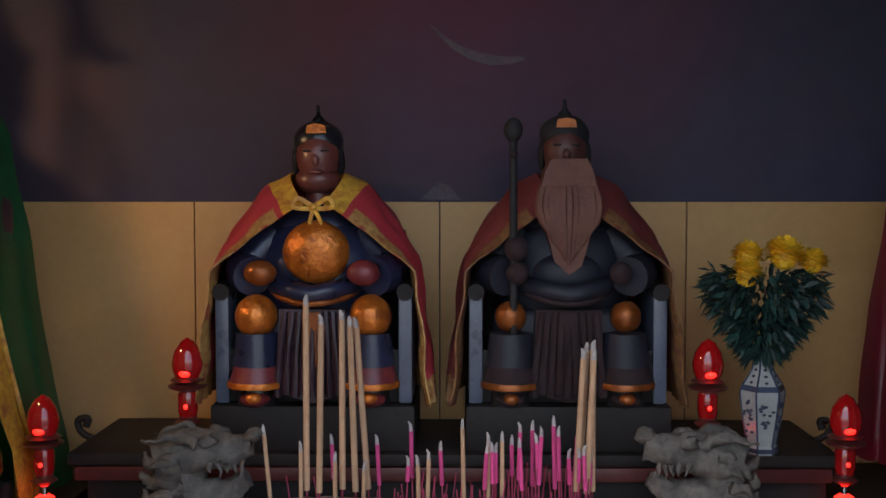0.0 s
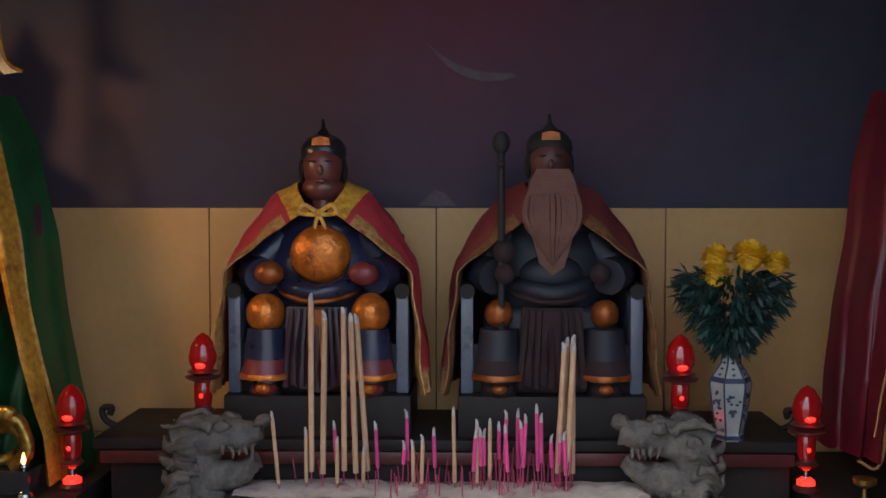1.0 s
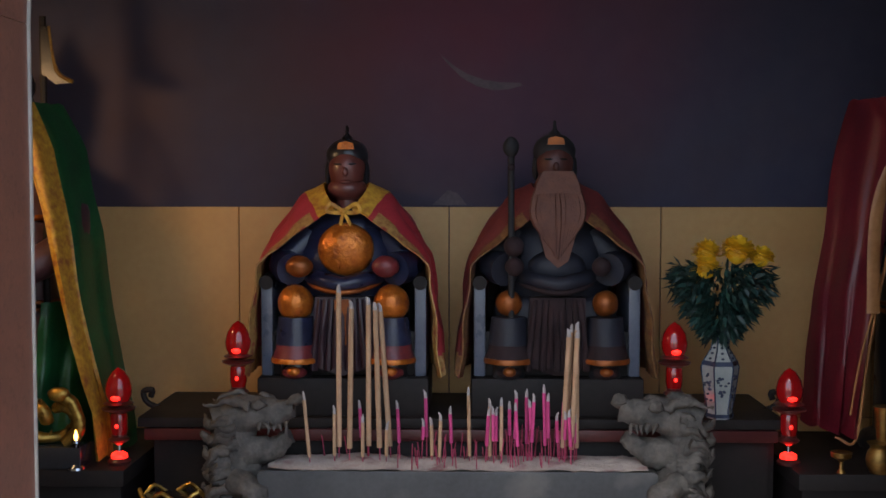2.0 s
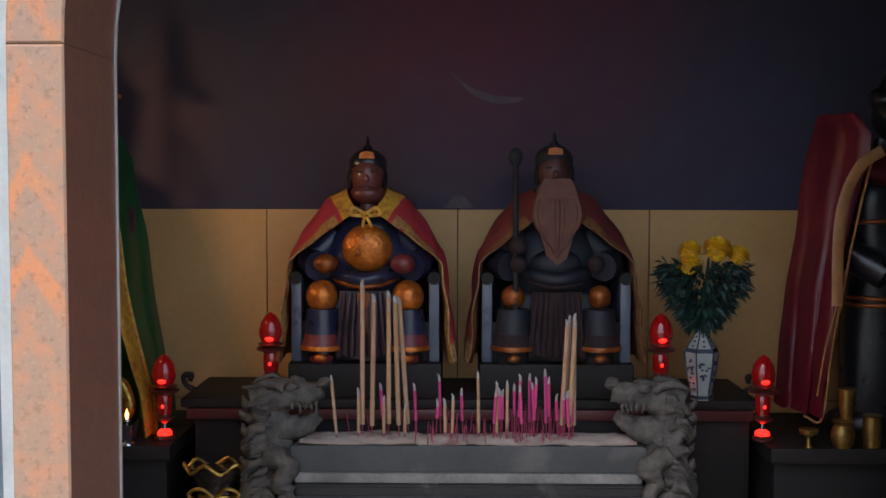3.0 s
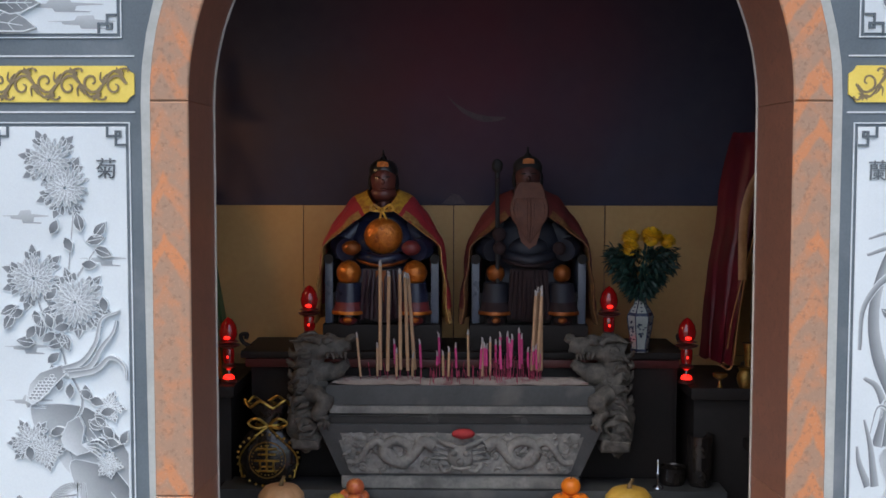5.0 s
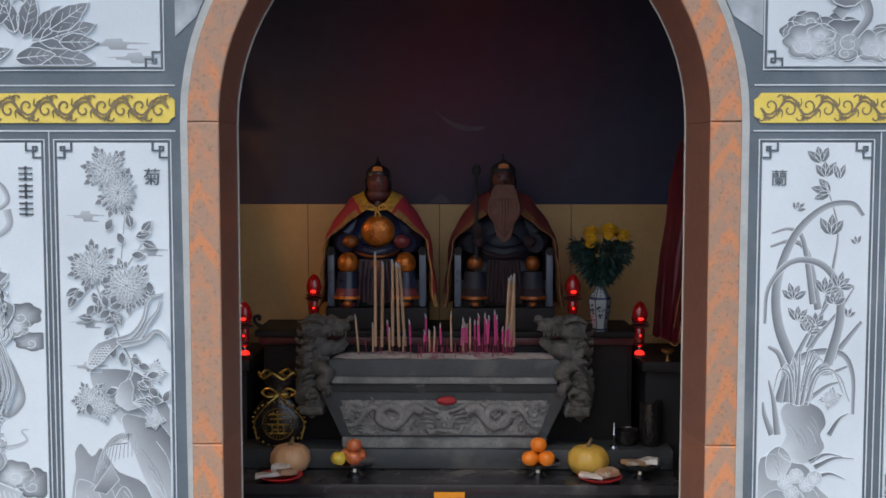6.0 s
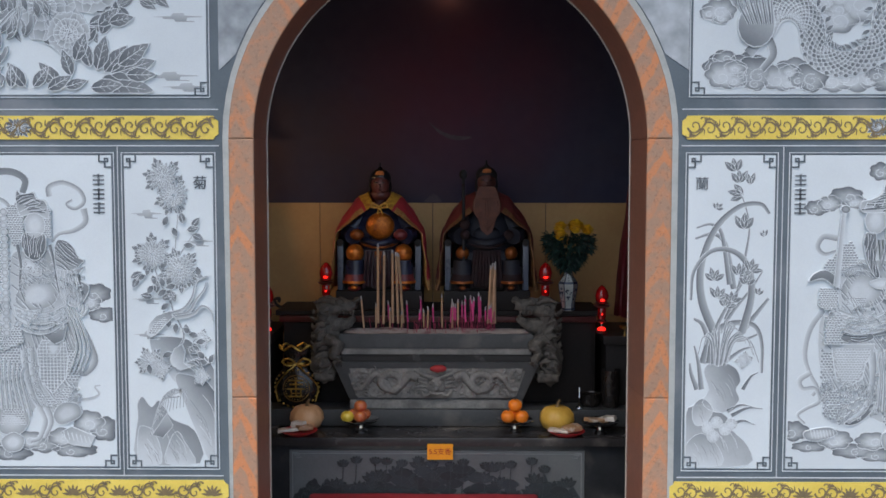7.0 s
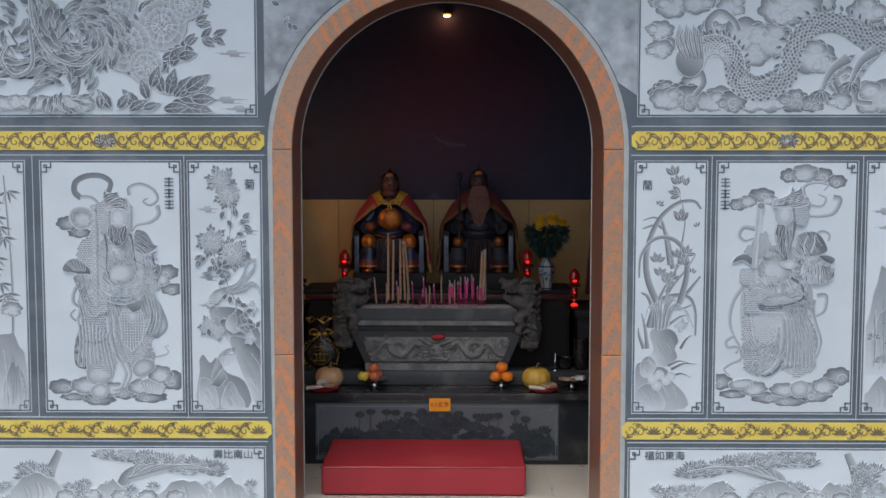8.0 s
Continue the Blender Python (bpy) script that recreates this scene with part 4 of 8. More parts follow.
def cape(cx, dz, label, dim):
    """A satin cape from the neck over the shoulders, open in front, hanging outside the chair."""
    ob = thing("cape", label, "cape", (cx, 2.7, TT + 0.106 + dz), "statue capes")
    top = TT + 0.106 + dz
    #      v    front edge x,y,z          outer x, z
    rows = [(0.0, 0.022, 2.600, 0.462, 0.066, 0.535),
            (0.15, 0.072, 2.585, 0.436, 0.118, 0.510),
            (0.3, 0.128, 2.578, 0.394, 0.166, 0.456),
            (0.5, 0.200, 2.572, 0.338, 0.216, 0.375),
            (0.58, 0.234, 2.572, 0.305, 0.242, 0.33),
            (0.75, 0.244, 2.57, 0.19, 0.252, 0.20),
            (1.0, 0.262, 2.56, 0.0, 0.278, 0.0)]
    NV, NU = 28, 22
    for s in (-1, 1):
        bm = B()
        grid = []
        for j in range(NV + 1):
            v = j / NV
            fx, fy, fz, ox, oz = along(rows, v)
            line = []
            for i in range(NU + 1):
                u = i / NU
                # from the front edge round the shoulder to the middle of the back
                if u < 0.4:
                    t = u / 0.4
                    x, y, z = lerp(fx, ox, math.sin(t * math.pi / 2)), lerp(fy, 2.70, t), lerp(fz, oz, math.sin(t * math.pi / 2))
                else:
                    t = (u - 0.4) / 0.6
                    x, y, z = ox * math.cos(t * math.pi / 2), lerp(2.70, 2.945, math.sin(t * math.pi / 2)), oz
                fold = 0.010 * v * math.sin(u * 40 + 2 * v) + 0.004 * math.sin(v * 26 + u * 9) + 0.004 * noise.noise(Vector((x * 9 + cx, y * 9, z * 7)))
                line.append(bm.verts.new((cx + s * (x + fold), y - fold * 0.6, top + z + 0.004 * noise.noise(Vector((x * 12, cx * 5 + y * 7, z * 12))))))
            grid.append(line)
        for j in range(NV):
            for i in range(NU):
                f = bm.faces.new((grid[j][i], grid[j][i + 1], grid[j + 1][i + 1], grid[j + 1][i]))
                v = j / NV
                f.material_index = 2 if (i < 2 and j > 4) or j >= NV - 2 else (1 if j < 4 or (i == 8 and j < 13) else 0)
        bmesh.ops.recalc_face_normals(bm, faces=bm.faces)
        bmesh.ops.solidify(bm, geom=list(bm.faces), thickness=0.004)
        # dim: cape colours that already hold the shade
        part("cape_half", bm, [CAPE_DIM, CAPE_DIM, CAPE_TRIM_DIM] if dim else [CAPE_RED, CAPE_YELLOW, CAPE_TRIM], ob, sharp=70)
    if dim:
        return
    # tied bow at the throat
    bm = B()
    for s in (-1, 1):
        tube(bm, smooth([(cx, 2.60, top + 0.455), (cx + s * 0.035, 2.59, top + 0.475), (cx + s * 0.045, 2.59, top + 0.455), (cx, 2.598, top + 0.45)], 4), 0.006, 7, flat=0.5)
        tube(bm, smooth([(cx, 2.598, top + 0.452), (cx + s * 0.012 + 0.006, 2.585, top + 0.42), (cx + s * 0.006 + 0.012, 2.565, top + 0.385)], 4), 0.005, 7, flat=0.5)
    ball(bm, (cx, 2.592, top + 0.455), (0.010, 0.009, 0.009), 0, 10)
    part("bow", bm, CAPE_YELLOW, ob, "yellow ribbon bow")


SX1, SX2 = -0.340, 0.247
for cx, b in ((SX1, False), (SX2, True)):
    throne(cx); deity(cx, b)
cape(SX1, 0.0, "red and yellow satin cape tied on a statue", False)
cape(SX2, 0.0, "red satin cape with brocade trim on statue", True)


# ---- lamps on the altar ----
def red_lamp(x, y, z, label):
    ob = thing("altar_lamp", label, "lamp", (x, y, z), "red altar lamps")
    bm = B(); lathe(bm, [(0.03, 0), (0.032, 0.008), (0.024, 0.016), (0.0, 0.017)], (x, y, z), 18); part("foot", bm, LAMPBODY, ob)
    bm = B(); lathe(bm, [(0.022, 0.014), (0.022, 0.026), (0.010, 0.034)], (x, y, z), 14); part("foot_light", bm, LAMPGLOW, ob, "glowing red light in the foot")
    bm = B(); lathe(bm, [(0.008, 0.03), (0.007, 0.05), (0.014, 0.055), (0.018, 0.06)], (x, y, z), 12); part("stem", bm, SILVER, ob)
    bm = B(); lathe(bm, [(0.020, 0.058), (0.030, 0.066), (0.020, 0.074), (0.021, 0.08)], (x, y, z), 16); part("lower_ring", bm, LAMPBODY, ob)
    bm = B(); lathe(bm, [(0.019, 0.078), (0.023, 0.095), (0.023, 0.13), (0.019, 0.14)], (x, y, z), 18); mg = part("middle_glass", bm, LAMPRED, ob, "red faceted glass")
    bm = B(); ball(bm, (x, y - 0.018, z + 0.105), (0.007, 0.007, 0.008), 0, 10); part("middle_bulb", bm, LAMPGLOW, mg, "glowing red bulb")
    bm = B(); lathe(bm, [(0.020, 0.138), (0.043, 0.147), (0.045, 0.152), (0.026, 0.157), (0.040, 0.164), (0.030, 0.17)], (x, y, z), 20); part("petal_cup", bm, LAMPBODY, ob, "dark lotus-shaped cup")
    bm = B(); lathe(bm, [(0.026, 0.168), (0.034, 0.186), (0.036, 0.204), (0.030, 0.23), (0.016, 0.252), (0.0, 0.262)], (x, y, z), 22); bg = part("bud_glass", bm, LAMPRED, ob, "red lotus-bud glass")
    bm = B(); ball(bm, (x, y - 0.027, z + 0.183), (0.014, 0.010, 0.009), 0, 12); part("bulb", bm, LAMPGLOW, bg, "glowing red bulb")
    return ob


LX = [(-0.628, 2.565, TT, "red lotus-bud lamp lit on the altar table"), (0.565, 2.565, TT, "red lotus-bud lamp lit beside the vase")]
for x, y, z, l in LX:
    red_lamp(x, y, z, l)
red_lamp(-0.940, 2.50, 0.925, "red lotus-bud lamp beside the green-caped figure")
red_lamp(0.868, 2.53, 0.925, "red lotus-bud lamp beside the red cape")

# ---- vase of chrysanthemums ----
VX, VY = 0.688, 2.56
vase = thing("vase", "blue and white hexagonal porcelain vase", "vase", (VX, VY, TT))
prof = [(0.034, 0.0), (0.036, 0.012), (0.032, 0.02), (0.044, 0.085), (0.051, 0.14), (0.046, 0.155), (0.024, 0.19), (0.021, 0.21), (0.022, 0.235), (0.027, 0.243), (0.022, 0.243), (0.018, 0.20)]
bm = B(); lathe(bm, prof, (VX, VY, TT), 6); part("body", bm, PORCELAIN, vase, sharp=25)
bm = B()
for z0, z1, r0, r1 in ((0.004, 0.014, 0.0368, 0.0372), (0.146, 0.158, 0.0512, 0.047), (0.236, 0.242, 0.0245, 0.0285)):
    lathe(bm, [(r0, z0), (r1, z1)], (VX, VY, TT), 6)
part("blue_band", bm, COBALT, vase, "painted cobalt bands", sharp=25)
bm = B()
rv = random.Random(3)
for k in range(6):
    a = k * math.pi / 3
    for j in range(len(prof) - 4):
        (ra, za), (rb, zb) = prof[j], prof[j + 1]
        tube(bm, [(VX + ra * math.cos(a) * 1.01, VY + ra * math.sin(a) * 1.01, TT + za), (VX + rb * math.cos(a) * 1.01, VY + rb * math.sin(a) * 1.01, TT + zb)], 0.0022, 5)
    # painted sprigs on each side
    am = a + math.pi / 6
    nx, ny, tx, ty = math.cos(am), math.sin(am), -math.sin(am), math.cos(am)
    for q in range(16):
        zz = rv.uniform(0.05, 0.125)
        r = (0.038 + (zz - 0.05) * 0.14) * 0.866 + 0.001
        t = rv.uniform(-0.016, 0.016)
        ball(bm, (VX + nx * r + tx * t, VY + ny * r + ty * t, TT + zz), (0.0045, 0.0045, 0.003), 0, 8)
    for q in range(5):
        zz = 0.165 + 0.014 * q
        r = max(0.0185, 0.040 - (zz - 0.16) * 0.55) * 0.866 + 0.002
        ball(bm, (VX + nx * r, VY + ny * r, TT + zz), (0.0045, 0.0045, 0.003), 0, 8)
part("painted_sprig", bm, COBALT, vase, "painted cobalt sprigs and edge lines", sharp=60)
bouquet = thing("bouquet", "yellow chrysanthemums with dark fern leaves in vase", "flowers", (VX, VY, TT + 0.2))
rf = random.Random(8)
heads = [(-0.058, 0.400, 0.040), (-0.058, 0.358, 0.042), (0.025, 0.400, 0.048), (0.088, 0.385, 0.036), (0.012, 0.415, 0.030)]
for hx, hz, hr in heads:
    bm = B()
    c = Vector((VX + hx + 0.008, VY - 0.04, TT + hz + 0.05))
    for k in range(90):
        u = (k + 0.5) / 90
        el, az = math.asin(1 - 1.35 * u), k * 2.39996
        d = Vector((math.cos(el) * math.cos(az), math.cos(el) * math.sin(az), math.sin(el)))
        s = d.cross(Vector((0.3, 0.2, 1))).normalized()
        up = s.cross(d)
        r = hr * rf.uniform(0.86, 1.08)
        a, b = c + d * r * 0.35, c + d * r + up * r * 0.12
        w = r * 0.22
        v = [bm.verts.new(p) for p in (a - s * w * 0.5, a + s * w * 0.5, (a + b) / 2 + s * w + up * 0.003, b + s * w * 0.4, b - s * w * 0.4, (a + b) / 2 - s * w + up * 0.003)]
        bm.faces.new((v[0], v[1], v[2], v[5])); bm.faces.new((v[5], v[2], v[3], v[4]))
    ball(bm, c, (hr * 0.6,) * 3, 0, 10)
    part("flower_head", bm, PETAL, bouquet, sharp=20)
    bm = B(); tube(bm, smooth([(VX, VY, TT + 0.21), (VX + hx * 0.5, VY, TT + 0.3), (VX + hx, VY - 0.035, TT + hz + 0.04)], 4), 0.003, 6); part("stem", bm, LEAF, bouquet)
bm = B()
for k in range(1700):
    t = rf.random()
    a = rf.uniform(0, 2 * math.pi)
    rad = 0.016 + 0.112 * min(1, t * 1.6) * rf.random() ** 0.45
    p = Vector((VX + rad * math.cos(a), VY + 0.5 * rad * math.sin(a), TT + 0.225 + 0.19 * t))
    d = Vector((math.cos(a) * rf.uniform(0.3, 1.2), 0.5 * math.sin(a), rf.uniform(-0.9, 0.6))).normalized()
    s = d.cross(Vector((rf.uniform(-1, 1), rf.uniform(-1, 1), 0.6))).normalized()
    ln, w = rf.uniform(0.022, 0.05), rf.uniform(0.003, 0.0075)
    v = [bm.verts.new(q) for q in (p, p + d * ln * 0.45 + s * w, p + d * ln + Vector((0, 0, -0.006)), p + d * ln * 0.45 - s * w)]
    bm.faces.new(v)
part("foliage", bm, LEAF, bouquet, "dense dark green fern leaves", sharp=20)

# ---- kneeling cushion ----
kneeler = thing("kneeling_cushion", "long red vinyl kneeling cushion on floor", "cushion", (-0.08, 1.75, 0))
bm = B(); box(bm, -0.66, 0.493, 1.455, 2.085, 0.006, 0.170, 0.018, 0, 4)
bmesh.ops.subdivide_edges(bm, edges=[e for e in bm.edges if e.calc_length() > 0.3], cuts=12, use_grid_fill=True)
for v in bm.verts:
    v.co += Vector((0.003 * noise.noise(v.co * 5), 0, 0.004 * noise.noise(v.co * 4 + Vector((3, 0, 0)))))
pad = part("pad", bm, CUSHION, kneeler)
bm = B()
loop = [(-0.66, 1.456), (0.493, 1.456), (0.493, 2.085), (-0.66, 2.085)]
for (xa, ya), (xb, yb) in zip(loop, loop[1:] + loop[:1]):
    tube(bm, [(xa, ya, 0.160), ((xa + xb) / 2, (ya + yb) / 2, 0.161), (xb, yb, 0.160)], 0.003, 6)
part("piping", bm, CUSHION_SEAM, pad, "darker stitched piping")
bm = B(); box(bm, -0.64, 0.48, 1.47, 2.07, 0.0, 0.008); part("underside", bm, WOOD_DARK, kneeler)

# ---- carved panels of the facade ----
def X8(p):
    """Facade x from the carver's grid (1 unit is about 3 mm)."""
    return -0.930 + (p - 461) * 0.00297


def Z8(q):
    return 1.885 - (q - 285) * 0.003018


def inset(pts, w):
    """The outline drawn inwards by w."""
    m = len(pts)
    area = sum(pts[i][0] * pts[(i + 1) % m][1] - pts[(i + 1) % m][0] * pts[i][1] for i in range(m))
    s = 1 if area > 0 else -1
    out = []
    for i in range(m):
        a, b, c = pts[i - 1], pts[i], pts[(i + 1) % m]
        n = Vector((-(c[1] - a[1]), c[0] - a[0]))
        if n.length > 1e-9:
            n.normalize()
        out.append((b[0] + s * n.x * w, b[1] + s * n.y * w))
    return out


class Carving:
    """Shallow relief on a stone panel: pale cut outlines round faces whose etched grey fades across each piece."""

    TONES = {0: (0.0, 0.0), 1: (0.98, 0.74), 2: (0.86, 0.38)}

    def __init__(self, seed):
        self.bm, self.r, self.h, self.edge, self.clear = B(), random.Random(seed), 0.0008, None, None
        self.etch = self.bm.verts.layers.float.new("etch")

    def vert(self, x, y, z, tone):
        v = self.bm.verts.new((x, y, z))
        v[self.etch] = tone
        return v

    def level(self):
        self.h += 0.000012
        return WALL - 0.004 - self.h

    def held(self, pts):
        """Points kept within the panel."""
        if not self.edge:
            return pts
        x0, x1, z0, z1 = self.edge
        return [(min(max(a, x0), x1), min(max(b, z0), z1)) for a, b in pts]

    def barred(self, pts):
        if not self.clear:
            return False
        x0, x1, z0, z1 = self.clear
        return any(x0 < a < x1 and z0 < b < z1 for a, b in pts)

    def skirt(self, pts, y, w):
        """Side and pale rim of a raised outline; gives back the inner outline."""
        rings = [(pts, WALL - 0.003), (pts, y), (inset(pts, w), y + 0.0003)]
        vs = [[self.vert(x, yy, z, 0.05) for x, z in o] for o, yy in rings]
        m = len(pts)
        for a, b in zip(vs, vs[1:]):
            for i in range(m):
                self.bm.faces.new((a[i], a[(i + 1) % m], b[(i + 1) % m], b[i])).material_index = 0
        return rings[-1][0]

    def turned(self, pts):
        area = sum(a[0] * b[1] - b[0] * a[1] for a, b in zip(pts, pts[1:] + pts[:1]))
        return pts if area > 0 else pts[::-1]

    def piece(self, pts, mi=1, w=0.0026, tones=None, ang=None):
        """A raised shape whose etched tone runs evenly along the direction ang."""
        pts = self.held(pts)
        if self.barred(pts):
            return
        pts = self.turned(pts)
        y = self.level()
        inner = self.skirt(pts, y, w)
        t0, t1 = tones or self.TONES[mi]
        ang = self.r.uniform(0.6, 2.6) if ang is None else ang
        d = [x * math.cos(ang) + z * math.sin(ang) for x, z in inner]
        lo, hi = min(d), max(max(d), min(d) + 1e-6)
        self.bm.faces.new([self.vert(x, y + 0.0004, z, lerp(t0, t1, (k - lo) / (hi - lo))) for (x, z), k in zip(inner, d)]).material_index = max(1, mi)

    def blob(self, pts, dark=0.8, pale=0.15, to=(0, 0), w=0.0026, mi=1):
        """A raised shape, darkest along its edge and palest near its middle."""
        pts = self.held(pts)
        if self.barred(pts):
            return
        pts = self.turned(pts)
        y = self.level()
        inner = self.skirt(pts, y, w)
        m = len(inner)
        cx, cz = sum(p[0] for p in inner) / m + to[0], sum(p[1] for p in inner) / m + to[1]
        rows = []
        for k, t in ((1.0, dark), (0.72, lerp(dark, pale, 0.35)), (0.4, lerp(dark, pale, 0.85))):
            rows.append([self.vert(cx + (x - cx) * k, y + 0.0004 - 0.0006 * (1 - k), cz + (z - cz) * k, t) for x, z in inner])
        for a, b in zip(rows, rows[1:]):
            for i in range(m):
                self.bm.faces.new((a[i], a[(i + 1) % m], b[(i + 1) % m], b[i])).material_index = mi
        self.bm.faces.new(rows[-1]).material_index = mi

    def ribbon(self, pts, w0, w1=None, mi=1, edge=0.0020, bare=False, tones=None):
        """A band along points, its etched tone running from one edge to the other; bare: one plain line."""
        w1 = w0 if w1 is None else w1
        p = [v.to_2d() for v in smooth([(a, b, 0) for a, b in pts], 5)]
        m = len(p)
        left, right = [], []
        for i, q in enumerate(p):
            d = (p[min(i + 1, m - 1)] - p[max(i - 1, 0)])
            n = Vector((-d.y, d.x)).normalized() if d.length > 1e-9 else Vector((0, 1))
            w = lerp(w0, w1, i / (m - 1)) / 2
            left.append(tuple(q + n * w)); right.append(tuple(q - n * w))
        if self.barred(left + right):
            return
        y = self.level()
        left, right = self.held(left), self.held(right)
        t0, t1 = tones or self.TONES[mi]
        rows = []
        for (lx, lz), (rx, rz) in zip(left, right):
            k = min(0.26, (0.0 if bare else edge) / max(1e-5, math.hypot(rx - lx, rz - lz)))
            a, b = (lerp(lx, rx, k), y, lerp(lz, rz, k)), (lerp(rx, lx, k), y, lerp(rz, lz, k))
            q = [(lx, WALL - 0.003, lz, 0.05), (lx, y, lz, 0.05), (*a, 0.05), (*a, t0), (*b, t1), (*b, 0.05), (rx, y, rz, 0.05), (rx, WALL - 0.003, rz, 0.05)]
            if bare:
                q = [(lx, WALL - 0.003, lz, t0), (lx, y, lz, t0), (rx, y, rz, t0), (rx, WALL - 0.003, rz, t0)]
            rows.append([self.vert(*v) for v in q])
        mid = 1 if bare else 3
        for a, b in zip(rows, rows[1:]):
            for k in range(len(a) - 1):
                if bare or k not in (2, 4):
                    self.bm.faces.new((a[k], b[k], b[k + 1], a[k + 1])).material_index = mi if bare or k == mid else 0

    def robe(self, pts, tones=(0.2, 0.75), ang=1.0, gap=0.013, run=None, w=0.003):
        """Cloth: a rounded piece with bent fold lines cut across it."""
        self.piece(pts, 2, w, tones, ang)
        run = ang + 1.57 if run is None else run
        xs, zs = [p[0] for p in pts], [p[1] for p in pts]
        cx, cz = (min(xs) + max(xs)) / 2, (min(zs) + max(zs)) / 2
        reach = 0.75 * max(max(xs) - min(xs), max(zs) - min(zs))
        u, v = Vector((math.cos(run), math.sin(run))), Vector((-math.sin(run), math.cos(run)))
        bend = self.r.uniform(-0.35, 0.35)
        for k in range(-int(reach / gap), int(reach / gap) + 1):
            o = k * gap * self.r.uniform(0.85, 1.15)
            q = [Vector((cx, cz)) + v * (o + bend * (t * t - 0.3) * reach + 0.004 * math.sin(9 * t + k)) + u * t * reach for t in [i / 12 - 1 for i in range(25)]]
            inner = [tuple(a) for a in q if inside(a.x, a.y, pts)]
            if len(inner) > 4:
                a, b = sorted((self.r.randint(0, len(inner) // 3), len(inner) - 1 - self.r.randint(0, len(inner) // 4)))
                if b - a > 2:
                    part_run = [inner[a], inner[(a + b) // 2], inner[b]]
                    self.lines(part_run, w=0.0055, tone=min(0.92, max(tones) + 0.12))
                    self.lines([(x + v.x * 0.0042, z + v.y * 0.0042) for x, z in part_run], w=0.0028)

    def lines(self, *runs, w=0.0028, tone=0.04):
        """Thin cut lines."""
        for pts in runs:
            self.ribbon(pts, w, w * 0.7, 0 if tone < 0.3 else 1, bare=True, tones=(tone, tone))

    def leaf(self, x, z, a, ln, wd, mi=1, w=0.0020):
        c, s = math.cos(a), math.sin(a)
        k = [(0, 0), (0.25, 0.8), (0.55, 1.0), (0.82, 0.55), (1, 0), (0.82, -0.55), (0.55, -1), (0.25, -0.8)]
        if ln > 0.08:
            k = [(i / 8, math.sin(math.pi * (i / 8) ** 0.8) + 0.07 * (i % 2)) for i in range(9)]
            k += [(u, -v) for u, v in k[-2:0:-1]]
        pts = [(x + c * u * ln - s * v * wd / 2, z + s * u * ln + c * v * wd / 2) for u, v in k]
        self.piece(pts, mi, min(w, wd * 0.2), ang=a)
        if ln > 0.05 and wd > 0.022 and not self.barred(pts):
            self.lines([(x + c * ln * 0.08, z + s * ln * 0.08), (x + c * ln * 0.85, z + s * ln * 0.85)], w=0.0022)
            if ln > 0.09:
                for u in (0.3, 0.5, 0.68):
                    for v in (-1, 1):
                        b, q = a + v * 0.75, wd * 0.42
                        self.lines([(x + c * ln * u, z + s * ln * u), (x + c * ln * u + q * math.cos(b), z + s * ln * u + q * math.sin(b))], w=0.0016)

    def mum(self, x, z, r, leaves=8):
        """A chrysanthemum head of narrow curving petals over dark lobed leaves."""
        for k in range(leaves):
            a = 6.2832 * k / max(1, leaves) + self.r.uniform(-0.3, 0.3)
            px, pz = x + math.cos(a) * r * 0.72, z + math.sin(a) * r * 0.72
            for b in (-0.7, 0.7, 0.0):
                self.leaf(px, pz, a + b, r * (0.70 if b == 0 else 0.52), r * 0.36, 1)
        for rad, m in ((1.0, 19), (0.78, 16), (0.56, 12), (0.34, 8)):
            for k in range(m):
                a = 6.2832 * (k + self.r.uniform(-0.2, 0.2)) / m + rad * 3
                ln = r * rad * self.r.uniform(0.9, 1.05)
                pts = [(u, v) for u, v in ((0.25, 0.5), (0.7, 1.0), (0.94, 0.6), (1.0, 0), (0.94, -0.6), (0.7, -1.0), (0.25, -0.5))]
                wd = r * 0.115
                self.piece([(x + math.cos(a) * u * ln - math.sin(a) * v * wd, z + math.sin(a) * u * ln + math.cos(a) * v * wd) for u, v in pts], 2, 0.0015, (0.95, 0.45), a)

    def peony(self, x, z, r):
        """Broad frilled petals, dark at the heart."""
        for rad, m in ((1.0, 6), (0.72, 6), (0.46, 5), (0.24, 3)):
            for k in range(m):
                a = 6.2832 * k / m + rad * 5 + self.r.uniform(-0.15, 0.15)
                ln, wd = r * rad, r * rad * (0.62 if rad > 0.5 else 0.5)
                out = [(0.2, 0.35), (0.55, 0.85), (0.8, 0.95), (0.88, 0.7), (0.98, 0.5), (0.93, 0.22), (1.02, 0.0), (0.93, -0.25), (0.98, -0.5), (0.86, -0.72), (0.8, -0.95), (0.55, -0.85), (0.2, -0.35)]
                self.piece([(x + math.cos(a) * u * ln - math.sin(a) * v * wd, z + math.sin(a) * u * ln + math.cos(a) * v * wd) for u, v in out], 2, 0.0028, (0.95, 0.25), a)

    def cloud(self, x, z, r, mi=1, lobes=7, flat=0.7):
        """A curl of cloud: a frilled edge, dark outside, round a pale spiral."""
        ph = self.r.uniform(0, 6)
        self.cloudlet(x, z, r, r * flat, ph, mi, lobes)
        for k in (0, 1):
            a = ph + 2.4 + 1.5 * k
            self.cloudlet(x + 0.62 * r * math.cos(a), z + 0.55 * r * flat * math.sin(a), r * 0.55, r * 0.55 * flat, ph + k, mi, 5)

